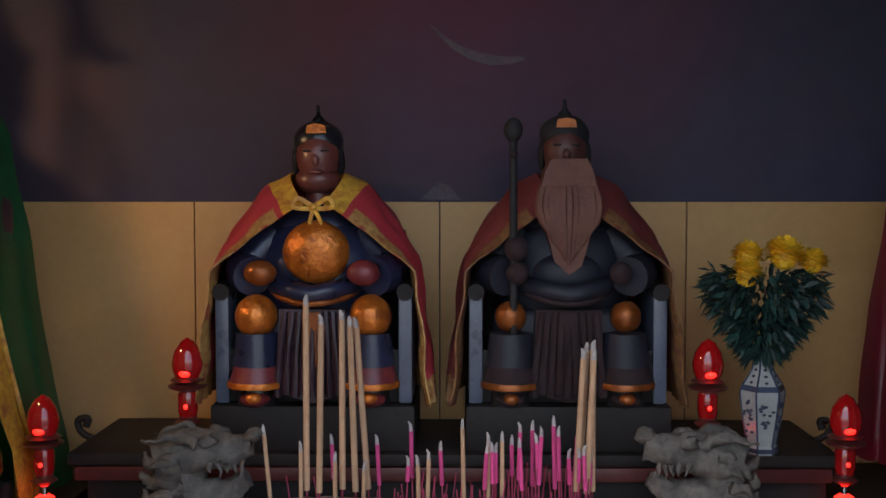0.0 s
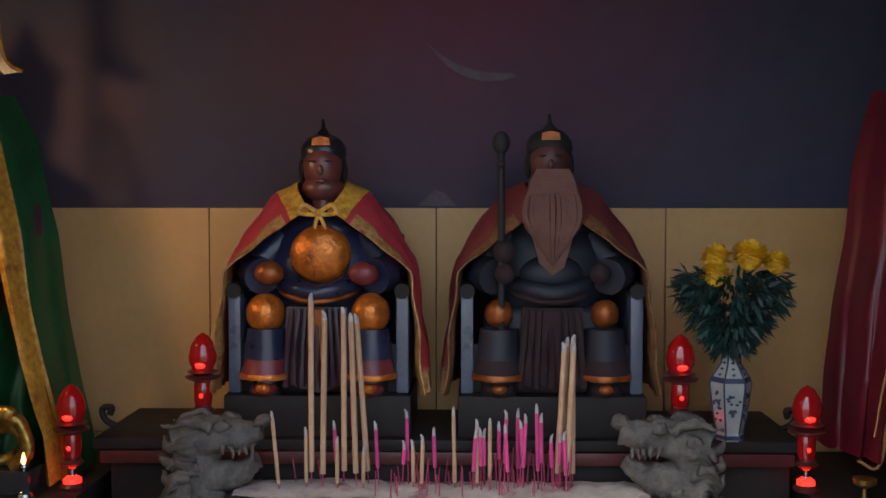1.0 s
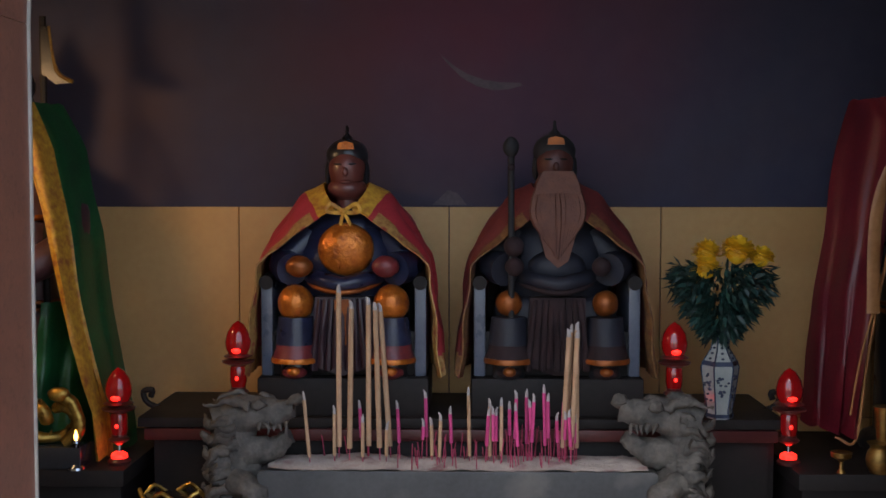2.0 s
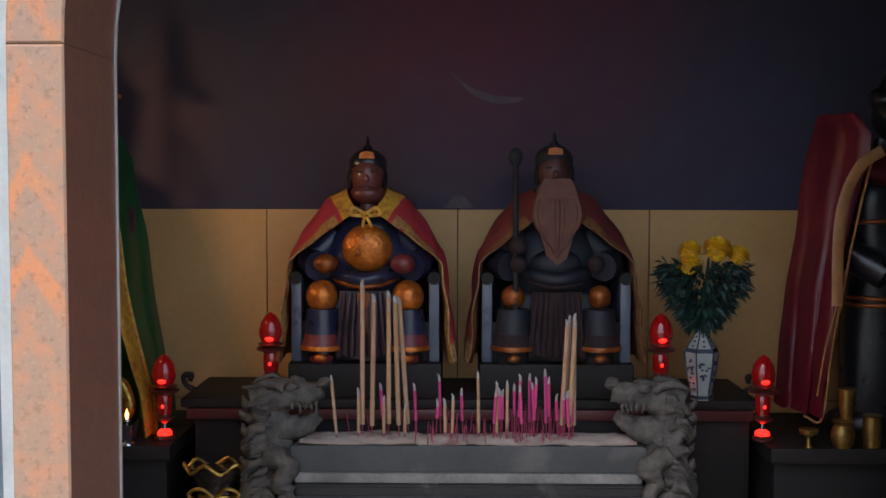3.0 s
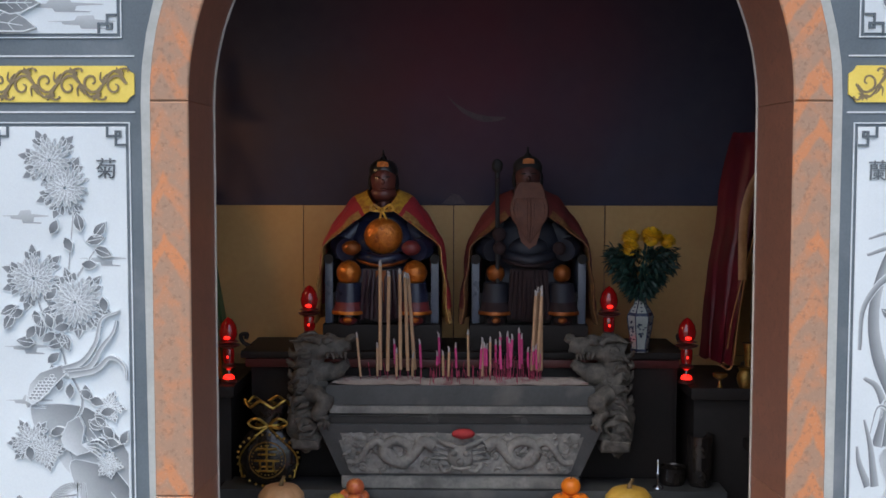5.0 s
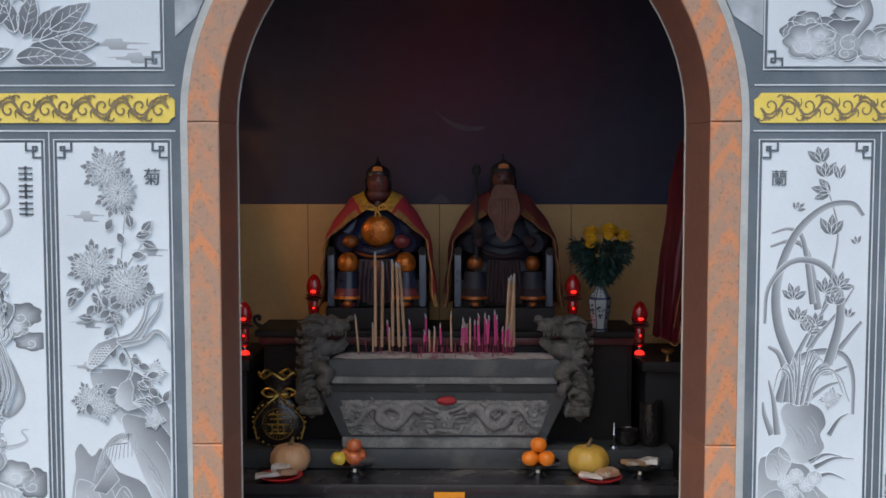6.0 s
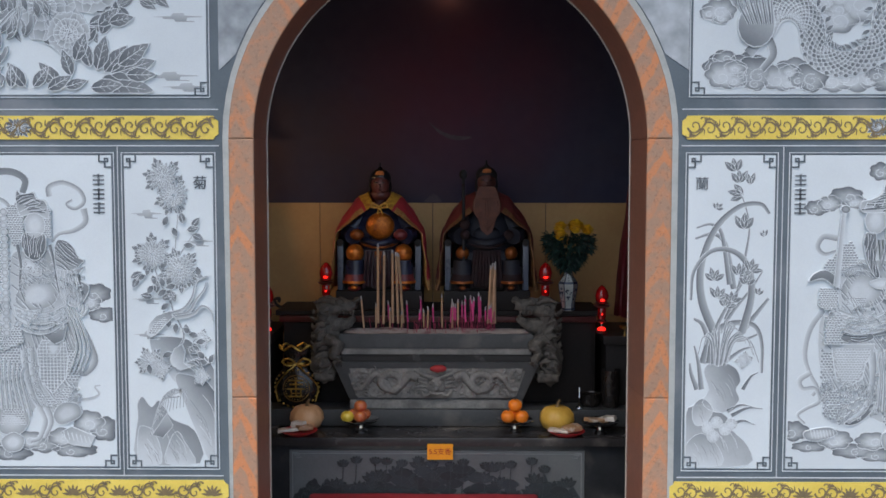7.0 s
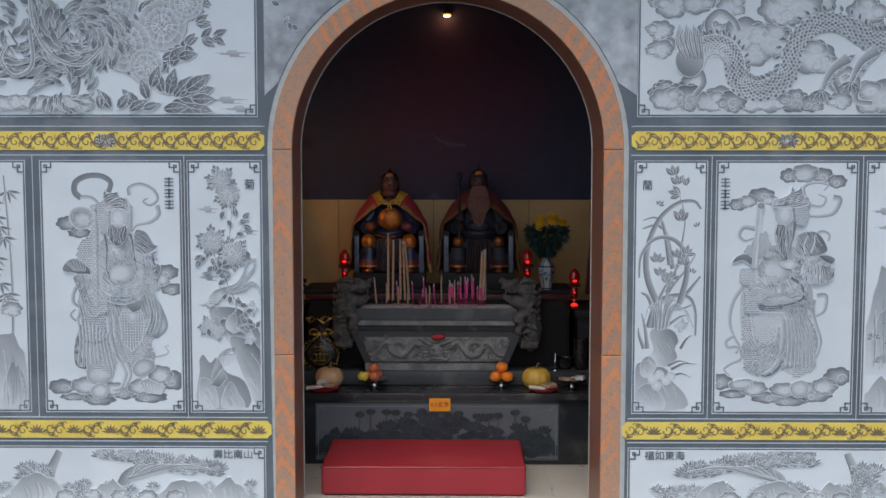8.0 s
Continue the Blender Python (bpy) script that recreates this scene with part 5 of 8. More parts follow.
    def cloudlet(self, x, z, rx, rz, ph=0.0, mi=1, lobes=7):
        n = lobes * 5
        out = [(x + rx * (0.86 + 0.16 * abs(math.sin(lobes * t / 2 + ph))) * math.cos(t), z + rz * (0.86 + 0.16 * abs(math.sin(lobes * t / 2 + ph))) * math.sin(t)) for t in [i * 6.2832 / n for i in range(n)]]
        d, p = (0.95, 0.45) if mi == 1 else (0.85, 0.12)
        self.blob(out, d, p, (0.25 * rx * math.cos(ph), -0.25 * rz))
        q = min(rx, rz * 1.4) * 0.42
        self.lines([(x + 0.2 * rx * math.cos(ph) + q * (1 - i / 11) * math.cos(ph + i * 0.8), z - 0.2 * rz + q * 0.8 * (1 - i / 11) * math.sin(ph + i * 0.8)) for i in range(10)], w=0.0030)

    def plumes(self, cx, cz, rx, rz, count, ln, turn):
        """A field of short curling strands that swirl round a centre."""
        for k in range(count):
            a, q = self.r.uniform(0, 6.2832), self.r.random() ** 0.5
            x, z = cx + rx * q * math.cos(a), cz + rz * q * math.sin(a)
            d = math.atan2(z - cz, x - cx) + turn + self.r.uniform(-0.3, 0.3)
            l = ln * self.r.uniform(0.6, 1.2)
            s = [(0, 0.0), (0.3, 0.20), (0.6, 0.18), (0.85, 0.34), (1.0, 0.30), (0.9, 0.12), (0.62, -0.06), (0.3, -0.12)]
            self.piece([(x + l * (u * math.cos(d) - v * math.sin(d)), z + l * (u * math.sin(d) + v * math.cos(d))) for u, v in s], 1, 0.0024, (1.0, 0.55), d)

    def wisp(self, x, z, ln):
        """A flat stepped drift of cloud."""
        h = 0.011
        o = [(0.0, 0.4), (0.35, 0.6), (0.4, 1.7), (0.62, 1.9), (0.64, 0.9), (1.0, 0.5), (1.0, -0.1), (0.7, -0.3), (0.68, -1.1), (0.86, -1.3), (0.84, -1.9), (0.45, -1.8), (0.42, -0.9), (0.2, -0.7), (0.18, -0.1), (0.0, 0.0)]
        self.piece([(x + ln * u, z + h * v) for u, v in o], 2, 0.0020, (0.66, 0.36), 1.57)

    def rock(self, x, z, w, h, mi=2):
        """A boulder, dark along its crest and fading down, with streaks."""
        m = 9
        top = [(x + w * i / m, z + h * (0.35 + 0.65 * math.sin(math.pi * (i + 0.5) / (m + 1))) * self.r.uniform(0.82, 1.0)) for i in range(m + 1)]
        self.piece([(x, z), *top, (x + w, z)], mi, 0.0025, (0.12, 0.80 if mi == 1 else 0.66), 1.57)
        for k in range(int(3 + w * 22)):
            u = self.r.uniform(0.12, 0.85)
            hh = h * 0.7 * math.sin(math.pi * u)
            t = self.r.choice((0.05, 0.6, 0.75))
            self.lines([(x + w * u, z + hh * 0.95), (x + w * (u + 0.05), z + hh * 0.5), (x + w * (u + 0.02), z + hh * 0.15)], w=0.0026, tone=t)

    def boulder(self, pts, dark=0.85, pale=0.1, ang=1.0, streaks=10):
        """A rock of a given outline with fine cut streaks along its slope."""
        pts = rounded(pts, 3)
        self.piece(pts, 1, 0.0026, (pale, dark), ang)
        xs, zs = [p[0] for p in pts], [p[1] for p in pts]
        for k in range(streaks):
            x, z = lerp(min(xs), max(xs), self.r.uniform(0.2, 0.8)), lerp(min(zs), max(zs), self.r.uniform(0.3, 0.8))
            if inside(x, z, pts):
                l = 0.25 * (max(zs) - min(zs))
                q = [(x, z), (x + l * 0.35, z - l * 0.5), (x + l * 0.5, z - l)]
                if all(inside(a, b, pts) for a, b in q):
                    self.lines(q, w=0.0022, tone=self.r.choice((0.05, 0.5, 0.7)))

    def scales(self, pts, step=0.017, tones=(0.92, 0.30), point=-1.57):
        """Overlapping scales that fill an outline."""
        xs, zs = [p[0] for p in pts], [p[1] for p in pts]
        rows = int((max(zs) - min(zs)) / (step * 0.8)) + 1
        for j in range(rows):
            for i in range(int((max(xs) - min(xs)) / step) + 2):
                x, z = min(xs) + (i + 0.5 * (j % 2)) * step, min(zs) + j * step * 0.8
                if inside(x, z, pts):
                    a = point + self.r.uniform(-0.1, 0.1)
                    o = [(0.0, 0.5), (0.5, 0.5), (0.85, 0.28), (0.95, 0), (0.85, -0.28), (0.5, -0.5), (0.0, -0.5)]
                    self.piece([(x + step * 1.15 * (u * math.cos(a) - v * math.sin(a)), z + step * 1.15 * (u * math.sin(a) + v * math.cos(a))) for u, v in o], 2, 0.0022, tones, a)

    def brocade(self, pts, count, ln=0.022, dark=0.9):
        """Embroidered curls scattered over an outline."""
        xs, zs = [p[0] for p in pts], [p[1] for p in pts]
        for k in range(count):
            x, z, a = self.r.uniform(min(xs), max(xs)), self.r.uniform(min(zs), max(zs)), self.r.uniform(0, 6.28)
            s = self.r.choice((-1, 1)) * self.r.uniform(0.7, 1.6)
            l = ln * self.r.uniform(0.6, 1.2)
            q = [(x, z), (x + l * 0.5 * math.cos(a), z + l * 0.5 * math.sin(a)), (x + l * 0.8 * math.cos(a + s * 0.6), z + l * 0.8 * math.sin(a + s * 0.6)), (x + l * 0.7 * math.cos(a + s * 1.2), z + l * 0.7 * math.sin(a + s * 1.2))]
            if all(inside(u, v, pts) for u, v in q):
                self.ribbon(q, 0.0075, 0.003, 1, 0.0018, tones=(dark, dark - 0.25))

    def lattice(self, pts, step, tone=0.06):
        """A woven net of cut lines over an outline."""
        xs, zs = [p[0] for p in pts], [p[1] for p in pts]
        for axis in (0, 1):
            lo, hi = (min(xs), max(xs)) if axis == 0 else (min(zs), max(zs))
            for k in range(1, int((hi - lo) / step)):
                v = lo + k * step
                run = [(v, lerp(min(zs), max(zs), i / 24)) if axis == 0 else (lerp(min(xs), max(xs), i / 24), v) for i in range(25)]
                run = [p for p in run if inside(*p, pts)]
                if len(run) > 2:
                    self.lines([run[0], run[len(run) // 2], run[-1]], w=0.0034, tone=tone)

    def tuft(self, x, z, r, m=9, mi=1):
        """A fan of pine needles or small leaves."""
        for k in range(m):
            a = math.pi * (k + 0.5) / m + self.r.uniform(-0.1, 0.1)
            self.leaf(x, z, a, r * self.r.uniform(0.85, 1.1), r * 0.32, mi, 0.0016)

    def fret(self, x0, x1, z0, z1):
        """Key-pattern corners and the thin double frame of a panel."""
        self.edge = (x0 + 0.004, x1 - 0.004, z0 + 0.004, z1 - 0.004)
        for a, b, c, d in ((x0 - 0.012, x1 + 0.012, z1 + 0.009, z1 + 0.012), (x0 - 0.012, x1 + 0.012, z0 - 0.012, z0 - 0.009), (x0 - 0.012, x0 - 0.009, z0 - 0.009, z1 + 0.009), (x1 + 0.009, x1 + 0.012, z0 - 0.009, z1 + 0.009)):
            plate(self.bm, [(a, c), (b, c), (b, d), (a, d)], WALL - 0.0045, WALL + 0.002, 0)
        for sx, x in ((1, x0), (-1, x1)):
            for sz, z in ((1, z0), (-1, z1)):
                for a, b, c, d in ((0, 6.9, 11, 12.5), (5.4, 6.9, 2.5, 11), (11, 12.5, 0, 6.9), (6.9, 11, 5.4, 6.9), (2.5, 4, 4, 6.9), (2.5, 5.4, 2.5, 4), (4, 5.4, 5.4, 6.9)):
                    q = 0.0042
                    plate(self.bm, [(x + sx * a * q, z + sz * c * q), (x + sx * b * q, z + sz * c * q), (x + sx * b * q, z + sz * d * q), (x + sx * a * q, z + sz * d * q)], WALL - 0.0082, WALL - 0.003, 3)

    def done(self, parent):
        return part("carving", self.bm, [CARVED, CARVED, CARVED, SLATE], parent, "grey carved relief with pale outlines", sharp=30)


def inside(x, z, pts):
    odd = False
    for (a, b), (c, d) in zip(pts, pts[1:] + pts[:1]):
        if (b > z) != (d > z) and x < (c - a) * (z - b) / (d - b) + a:
            odd = not odd
    return odd


def grid8(*pts):
    """Facade places from pairs on the carver's grid."""
    return [(X8(a), Z8(b)) for a, b in pts]


def rounded(pts, k=4):
    """A closed curve through points."""
    p = [Vector(q) for q in pts]
    m, out = len(p), []
    for i in range(m):
        a, b, c, d = p[i - 1], p[i], p[(i + 1) % m], p[(i + 2) % m]
        for j in range(k):
            t = j / k
            q = 0.5 * (2 * b + (c - a) * t + (2 * a - 5 * b + 4 * c - d) * t * t + (3 * b - a - 3 * c + d) * t ** 3)
            out.append((q.x, q.y))
    return out


def curve8(*pts):
    """A closed rounded outline through pairs on the carver's grid."""
    return rounded(grid8(*pts))


def grid_z(ox, oz, k, *pts):
    """The same for a grid drawn k times finer from the corner ox, oz."""
    return [(X8(ox + a / k), Z8(oz + b / k)) for a, b in pts]


def stone_panel(x0, x1, z0, z1):
    bm = B()
    box(bm, x0, x1, WALL - 0.004, WALL + 0.02, z0, z1, 0.001, seg=1)
    return part("stone_panel", bm, CARVE_BG, facade, "pale blue-grey carved stone panel")


def bars(x, z, w, h, count, parent, down=True):
    """Writing that stays unread: plain strokes of its size."""
    bm = B()
    for k in range(count):
        cx, cz = (x, z - k * h * 1.18) if down else (x + k * w * 1.2, z)
        for a, b, c, d in ((-0.5, 0.5, 0.30, 0.42), (-0.5, 0.5, -0.06, 0.06), (-0.5, 0.5, -0.42, -0.30), (-0.08, 0.08, -0.5, 0.5)):
            box(bm, cx + a * w, cx + b * w, WALL - 0.008, WALL - 0.003, cz + c * h, cz + d * h)
    part("inscription", bm, CARVE_FILL, parent, "small dark carved strokes")


# chrysanthemum panel
x0, x1, z0, z1 = X8(334), X8(459), Z8(726), Z8(288)
pn = stone_panel(x0, x1, z0, z1)
c = Carving(11); c.fret(x0, x1, z0, z1)
c.clear = (X8(426), x1, Z8(345), z1)
G = functools.partial(grid_z, 0, 270, 1.61)
for a, b in ((552, 160), (556, 232), (552, 352), (552, 432)):
    c.wisp(*G((a, b))[0], 0.13)
c.wisp(*G((668, 222))[0], 0.13)
for pts in (((650, 470), (668, 430), (640, 360), (650, 250), (660, 150)), ((640, 360), (610, 300), (600, 260)), ((655, 260), (690, 210))):
    c.ribbon(G(*pts), 0.012, 0.007, 2)
c.boulder(G((588, 440), (605, 436), (650, 436), (690, 450), (738, 510), (738, 560), (700, 560), (650, 545), (620, 505), (596, 478)), 0.9, 0.25, 0.9)
c.boulder(G((558, 620), (557, 590), (570, 572), (590, 596), (606, 580), (622, 600), (640, 625), (690, 650), (700, 726), (556, 726)), 0.8, 0.3, 0.8)
c.boulder(G((560, 726), (558, 650), (575, 640), (600, 660), (612, 726)), 0.55, 0.05, 1.4)
c.boulder(G((620, 726), (632, 670), (650, 652), (668, 680), (690, 726)), 0.7, 0.1, 1.4)
c.boulder(G((645, 530), (668, 520), (738, 560), (738, 720), (722, 722), (690, 650), (665, 585)), 0.92, 0.15, 0.6, 16)
for k in range(15):
    a = 1.25 + 0.125 * k
    c.ribbon(G((655, 572), (655 + 42 * math.cos(a), 590 - 36 * math.sin(a)), (655 + 66 * math.cos(a) - 4, 640 - 46 * math.sin(a) + 2 * k)), 0.008, 0.003, 1)
c.piece(G((590, 660), (625, 610), (640, 640), (615, 668)), 2)
for a, b, r, m in ((628, 78, 0.066, 7), (650, 118, 0.066, 7), (600, 250, 0.068, 7), (662, 285, 0.072, 7), (590, 492, 0.05, 6), (612, 506, 0.042, 4), (708, 440, 0.034, 5), (706, 525, 0.030, 5)):
    c.mum(*G((a, b))[0], r, m)
for a, b, t in ((690, 190, 0.9), (678, 196, 0.2), (690, 205, -0.4), (672, 182, 1.8), (568, 300, 4.2), (575, 290, 3.6), (600, 345, 3.0), (618, 350, 0.3), (606, 338, 1.4), (640, 330, -1.2)):
    c.leaf(*G((a, b))[0], t, 0.055, 0.032)
for k in range(34):
    a, b = c.r.choice(((655, 200), (635, 330), (640, 390), (690, 430), (600, 300), (690, 300), (585, 480), (700, 480)))
    c.leaf(*G((a + c.r.gauss(0, 16), b + c.r.gauss(0, 16)))[0], c.r.uniform(0, 6.28), 0.046, 0.028)
for a, b, r in ((600, 250, 0.058), (662, 285, 0.062), (650, 118, 0.056), (628, 78, 0.056)):
    c.mum(*G((a, b))[0], r, 0)
# long-tailed birds on the rock
for pts in (((640, 384), (670, 372), (690, 345), (700, 310), (726, 298)), ((645, 388), (680, 380), (700, 350), (716, 330), (722, 312)), ((650, 392), (690, 384), (712, 366), (732, 378), (736, 400))):
    c.ribbon(G(*pts), 0.020, 0.006, 2, tones=(0.8, 0.25))
c.piece(G((584, 430), (590, 405), (606, 388), (640, 376), (648, 388), (626, 410), (606, 430), (594, 436)), 2, tones=(0.15, 0.8), ang=1.2)
c.scales(G((592, 424), (600, 402), (630, 386), (628, 404), (606, 424)), 0.011)
c.piece(G((636, 486), (646, 462), (664, 452), (672, 470), (668, 494), (690, 502), (660, 512), (640, 500)), 2, tones=(0.1, 0.7), ang=0.6)
for k in range(5):
    c.lines(G((668, 496), (690, 488 + 6 * k), (702, 494 + 8 * k)))
letters("菊", 0.060, X8(441), WALL - 0.006, Z8(327), CARVE_FILL, "inscription", pn, 0.002)
c.done(pn)


def carved_head(c, x, z, rx, rz, beard, helmet):
    """A plain smooth oval with a beard and a helmet shape."""
    c.blob([(X8(x + rx * math.cos(t)), Z8(z + rz * math.sin(t))) for t in [i * 0.3142 for i in range(20)]], 0.42, 0.05)
    c.robe(curve8(*beard), (0.95, 0.75), 1.57, 0.009, 1.5)
    c.robe(curve8(*helmet), (0.3, 0.85), 1.57, 0.009, 0.2)


def guardian_west(c):
    """A robed guardian in armour on clouds, with flying ribbons and a beaded mace."""
    for a, q, rx, rz, m in ((116, 394, 22, 14, 1), (136, 410, 22, 11, 1), (142, 386, 24, 20, 2), (292, 480, 22, 15, 1), (302, 510, 24, 12, 1), (284, 492, 15, 13, 2),
                            (98, 684, 27, 15, 1), (120, 702, 28, 8, 1), (165, 706, 32, 13, 1), (212, 694, 26, 14, 1), (256, 702, 34, 12, 1), (300, 672, 24, 19, 1), (142, 682, 30, 17, 2), (240, 684, 26, 15, 2), (276, 662, 24, 18, 2), (190, 688, 24, 14, 2)):
        c.cloudlet(X8(a), Z8(q), rx * 0.00297, rz * 0.003, a * 0.7, m)
    for pts, w0, w1, t in ((((190, 340), (194, 322), (176, 311), (150, 312), (132, 322), (130, 340), (142, 350)), 0.030, 0.036, (0.75, 0.85)), (((140, 348), (160, 350), (172, 362), (172, 378)), 0.026, 0.014, (0.7, 0.2)),
                           (((228, 345), (228, 332), (248, 326), (270, 336), (277, 352), (264, 362), (252, 356), (260, 350)), 0.028, 0.012, (0.75, 0.15)), (((276, 362), (278, 380), (262, 392), (240, 397), (230, 408)), 0.030, 0.014, (0.7, 0.2)),
                           (((168, 380), (146, 368), (126, 372), (122, 388), (136, 402), (158, 398)), 0.026, 0.016, (0.7, 0.15)), (((150, 505), (128, 508), (122, 532), (134, 545), (128, 565), (118, 556), (126, 546)), 0.026, 0.014, (0.8, 0.25)),
                           (((262, 520), (276, 545), (286, 575), (272, 592), (262, 588)), 0.042, 0.03, (0.75, 0.1)), (((262, 640), (264, 632), (282, 628), (292, 622), (286, 612), (294, 610)), 0.018, 0.006, (0.5, 0.2))):
        c.ribbon(grid8(*pts), w0, w1, 1, tones=t)
    # robe, skirts and hem
    c.robe(curve8((132, 520), (160, 500), (240, 505), (262, 530), (268, 560), (262, 620), (268, 650), (240, 664), (205, 640), (186, 662), (140, 650), (124, 645), (122, 610), (134, 570)), (0.30, 0.55), 0.4)
    c.piece(curve8((124, 646), (122, 612), (134, 572), (142, 560), (138, 610), (146, 650)), 1)
    for pts in (((150, 612), (152, 630), (150, 652)), ((186, 560), (190, 600), (205, 640), (232, 650)), ((196, 556), (200, 600), (216, 632)), ((206, 640), (214, 660), (206, 684), (192, 690)), ((216, 640), (222, 662), (212, 686))):
        c.ribbon(grid8(*pts), 0.034, 0.018, 2, tones=(0.72, 0.08))
    c.scales(grid8((140, 562), (178, 545), (182, 596), (138, 602)), 0.015)
    c.ribbon(grid8((138, 602), (160, 606), (184, 598)), 0.022, 0.02, 1)
    c.scales(grid8((246, 560), (266, 560), (264, 600), (248, 600)), 0.015)
    for k in range(9):
        c.blob([(X8(140 + 5 * k + 3 * math.cos(t)), Z8(616 + 3 * math.sin(t))) for t in [i * 0.785 for i in range(8)]], 0.5, 0.1, w=0.0015)
    front = grid8((204, 560), (212, 545), (246, 548), (250, 570), (246, 600), (226, 622), (208, 604))
    c.piece(front, 1, 0.005, (0.72, 0.5), 1.57)
    c.lattice(front, 0.0145)
    c.blob(curve8((218, 552), (228, 546), (240, 552), (236, 564), (228, 572), (220, 564)), 0.6, 0.05)
    c.scales(grid8((200, 612), (228, 630), (252, 604), (256, 616), (232, 642), (204, 626)), 0.013)
    c.brocade(curve8((186, 560), (206, 560), (214, 620), (240, 640), (206, 640), (188, 610)), 130, 0.018)
    c.brocade(curve8((126, 612), (186, 612), (196, 650), (150, 660), (124, 640)), 120, 0.024, 0.75)
    c.brocade(curve8((228, 620), (264, 612), (266, 650), (240, 660)), 70, 0.018)
    for k in range(9):
        c.ribbon(grid8((130 + 7 * k, 560 + 3 * k), (134 + 6 * k, 600), (130 + 8 * k, 645 + 4 * (k % 3))), 0.009, 0.014, 2, tones=(0.85, 0.25))
    # boots
    c.blob(curve8((146, 648), (160, 636), (184, 640), (192, 660), (180, 678), (156, 680), (144, 668)), 0.6, 0.2)
    c.scales(grid8((156, 642), (182, 642), (186, 662), (152, 662)), 0.012)
    c.blob(curve8((150, 688), (168, 676), (184, 686), (178, 702), (158, 704)), 0.6, 0.05)
    c.blob(curve8((226, 650), (240, 634), (262, 636), (266, 652), (246, 664), (232, 664)), 0.65, 0.15)
    c.piece(grid8((236, 676), (252, 668), (286, 682), (278, 698), (250, 694)), 2, tones=(0.1, 0.6))
    for k in range(7):
        c.lines(grid8((240 + 6 * k, 674 + 1.5 * k), (243 + 6 * k, 686 + 1.2 * k)), w=0.004)
    # torso, sleeves and sash
    c.robe(curve8((172, 430), (190, 420), (226, 420), (236, 470), (250, 500), (230, 520), (180, 520), (166, 490)), (0.15, 0.6), 0.8)
    c.blob(curve8((176, 486), (192, 462), (222, 458), (238, 476), (230, 496), (204, 504), (184, 500)), 0.62, 0.08)
    for k in range(5):
        c.ribbon(grid8((172, 496 + 6 * k), (196, 506 + 7 * k), (224, 506 + 7 * k), (252, 492 + 6 * k)), 0.014, 0.010, 2, tones=(0.65, 0.1))
    c.piece(grid8((216, 540), (208, 528), (232, 534), (250, 524), (244, 546), (230, 552)), 1, tones=(0.9, 0.5))
    c.robe(curve8((236, 408), (250, 406), (262, 418), (268, 430), (276, 434), (262, 446), (246, 448), (234, 440)), (0.45, 0.9), 0.9, 0.010)
    c.robe(curve8((234, 446), (256, 448), (276, 442), (266, 458), (282, 470), (276, 488), (262, 500), (244, 488), (236, 468)), (0.2, 0.8), 0.2, 0.010)
    for k in range(6):
        c.ribbon(grid8((238 + 5 * k, 448), (240 + 5 * k, 470), (246 + 4 * k, 488 + 2 * k)), 0.010, 0.007, 2, tones=(0.7, 0.1))
    for k in range(3):
        c.ribbon([(X8(261 + (17 - 5 * k) * math.cos(t)), Z8(500 + (14 - 4 * k) * math.sin(t))) for t in [-0.4 + 0.5 * i for i in range(8)]], 0.011, 0.008, 2, tones=(0.7, 0.1))
    c.scales(grid8((138, 424), (166, 410), (172, 440), (158, 470), (128, 462)), 0.014)
    c.piece(curve8((106, 478), (110, 464), (124, 456), (142, 462), (156, 478), (150, 490), (128, 482)), 1)
    for k in range(7):
        c.lines(grid8((128 + 3 * k, 478), (112 + 6 * k, 462 - (3 if 1 < k < 5 else 0))), w=0.0035)
    c.robe(curve8((126, 486), (156, 484), (176, 500), (176, 540), (160, 560), (142, 540), (134, 508)), (0.7, 0.2), 0.3, 0.010)
    c.scales(grid8((146, 536), (184, 520), (186, 548), (150, 556)), 0.013)
    c.blob(curve8((154, 506), (166, 500), (176, 512), (172, 530), (158, 532), (150, 518)), 0.35, 0.05)
    for pts in (((182, 410), (186, 440), (184, 470), (190, 490)), ((228, 412), (232, 430), (234, 448))):
        c.ribbon(grid8(*pts), 0.018, 0.010, 1)
    c.blob(curve8((182, 440), (196, 432), (216, 446), (210, 456), (194, 450)), 0.35, 0.02)
    c.brocade(curve8((186, 440), (226, 430), (236, 470), (200, 470), (180, 480)), 110, 0.016)
    c.brocade(curve8((132, 490), (160, 488), (176, 520), (160, 552), (140, 530)), 90, 0.018)
    c.brocade(curve8((176, 506), (250, 500), (244, 530), (190, 534)), 70, 0.020, 0.8)
    c.brocade(curve8((238, 452), (272, 450), (276, 486), (250, 492)), 60, 0.016, 0.85)
    for k in range(4):
        c.ribbon(grid8((246 + 5 * k, 500), (258 + 5 * k, 530), (262 + 6 * k, 560), (252 + 6 * k, 590)), 0.010, 0.006, 2)
    # helmet, head and mace
    c.scales(grid8((170, 356), (190, 350), (192, 400), (178, 414), (168, 386)), 0.012)
    c.scales(grid8((220, 356), (230, 362), (230, 402), (222, 400)), 0.011)
    carved_head(c, 208, 384, 15, 18, ((190, 398), (204, 394), (222, 398), (222, 420), (208, 434), (192, 424)), ((188, 372), (182, 350), (184, 336), (194, 346), (206, 338), (212, 348), (224, 352), (228, 376), (208, 368)))
    c.lines(grid8((188, 366), (208, 358), (226, 368)), grid8((192, 356), (206, 350), (218, 356)), w=0.0035)
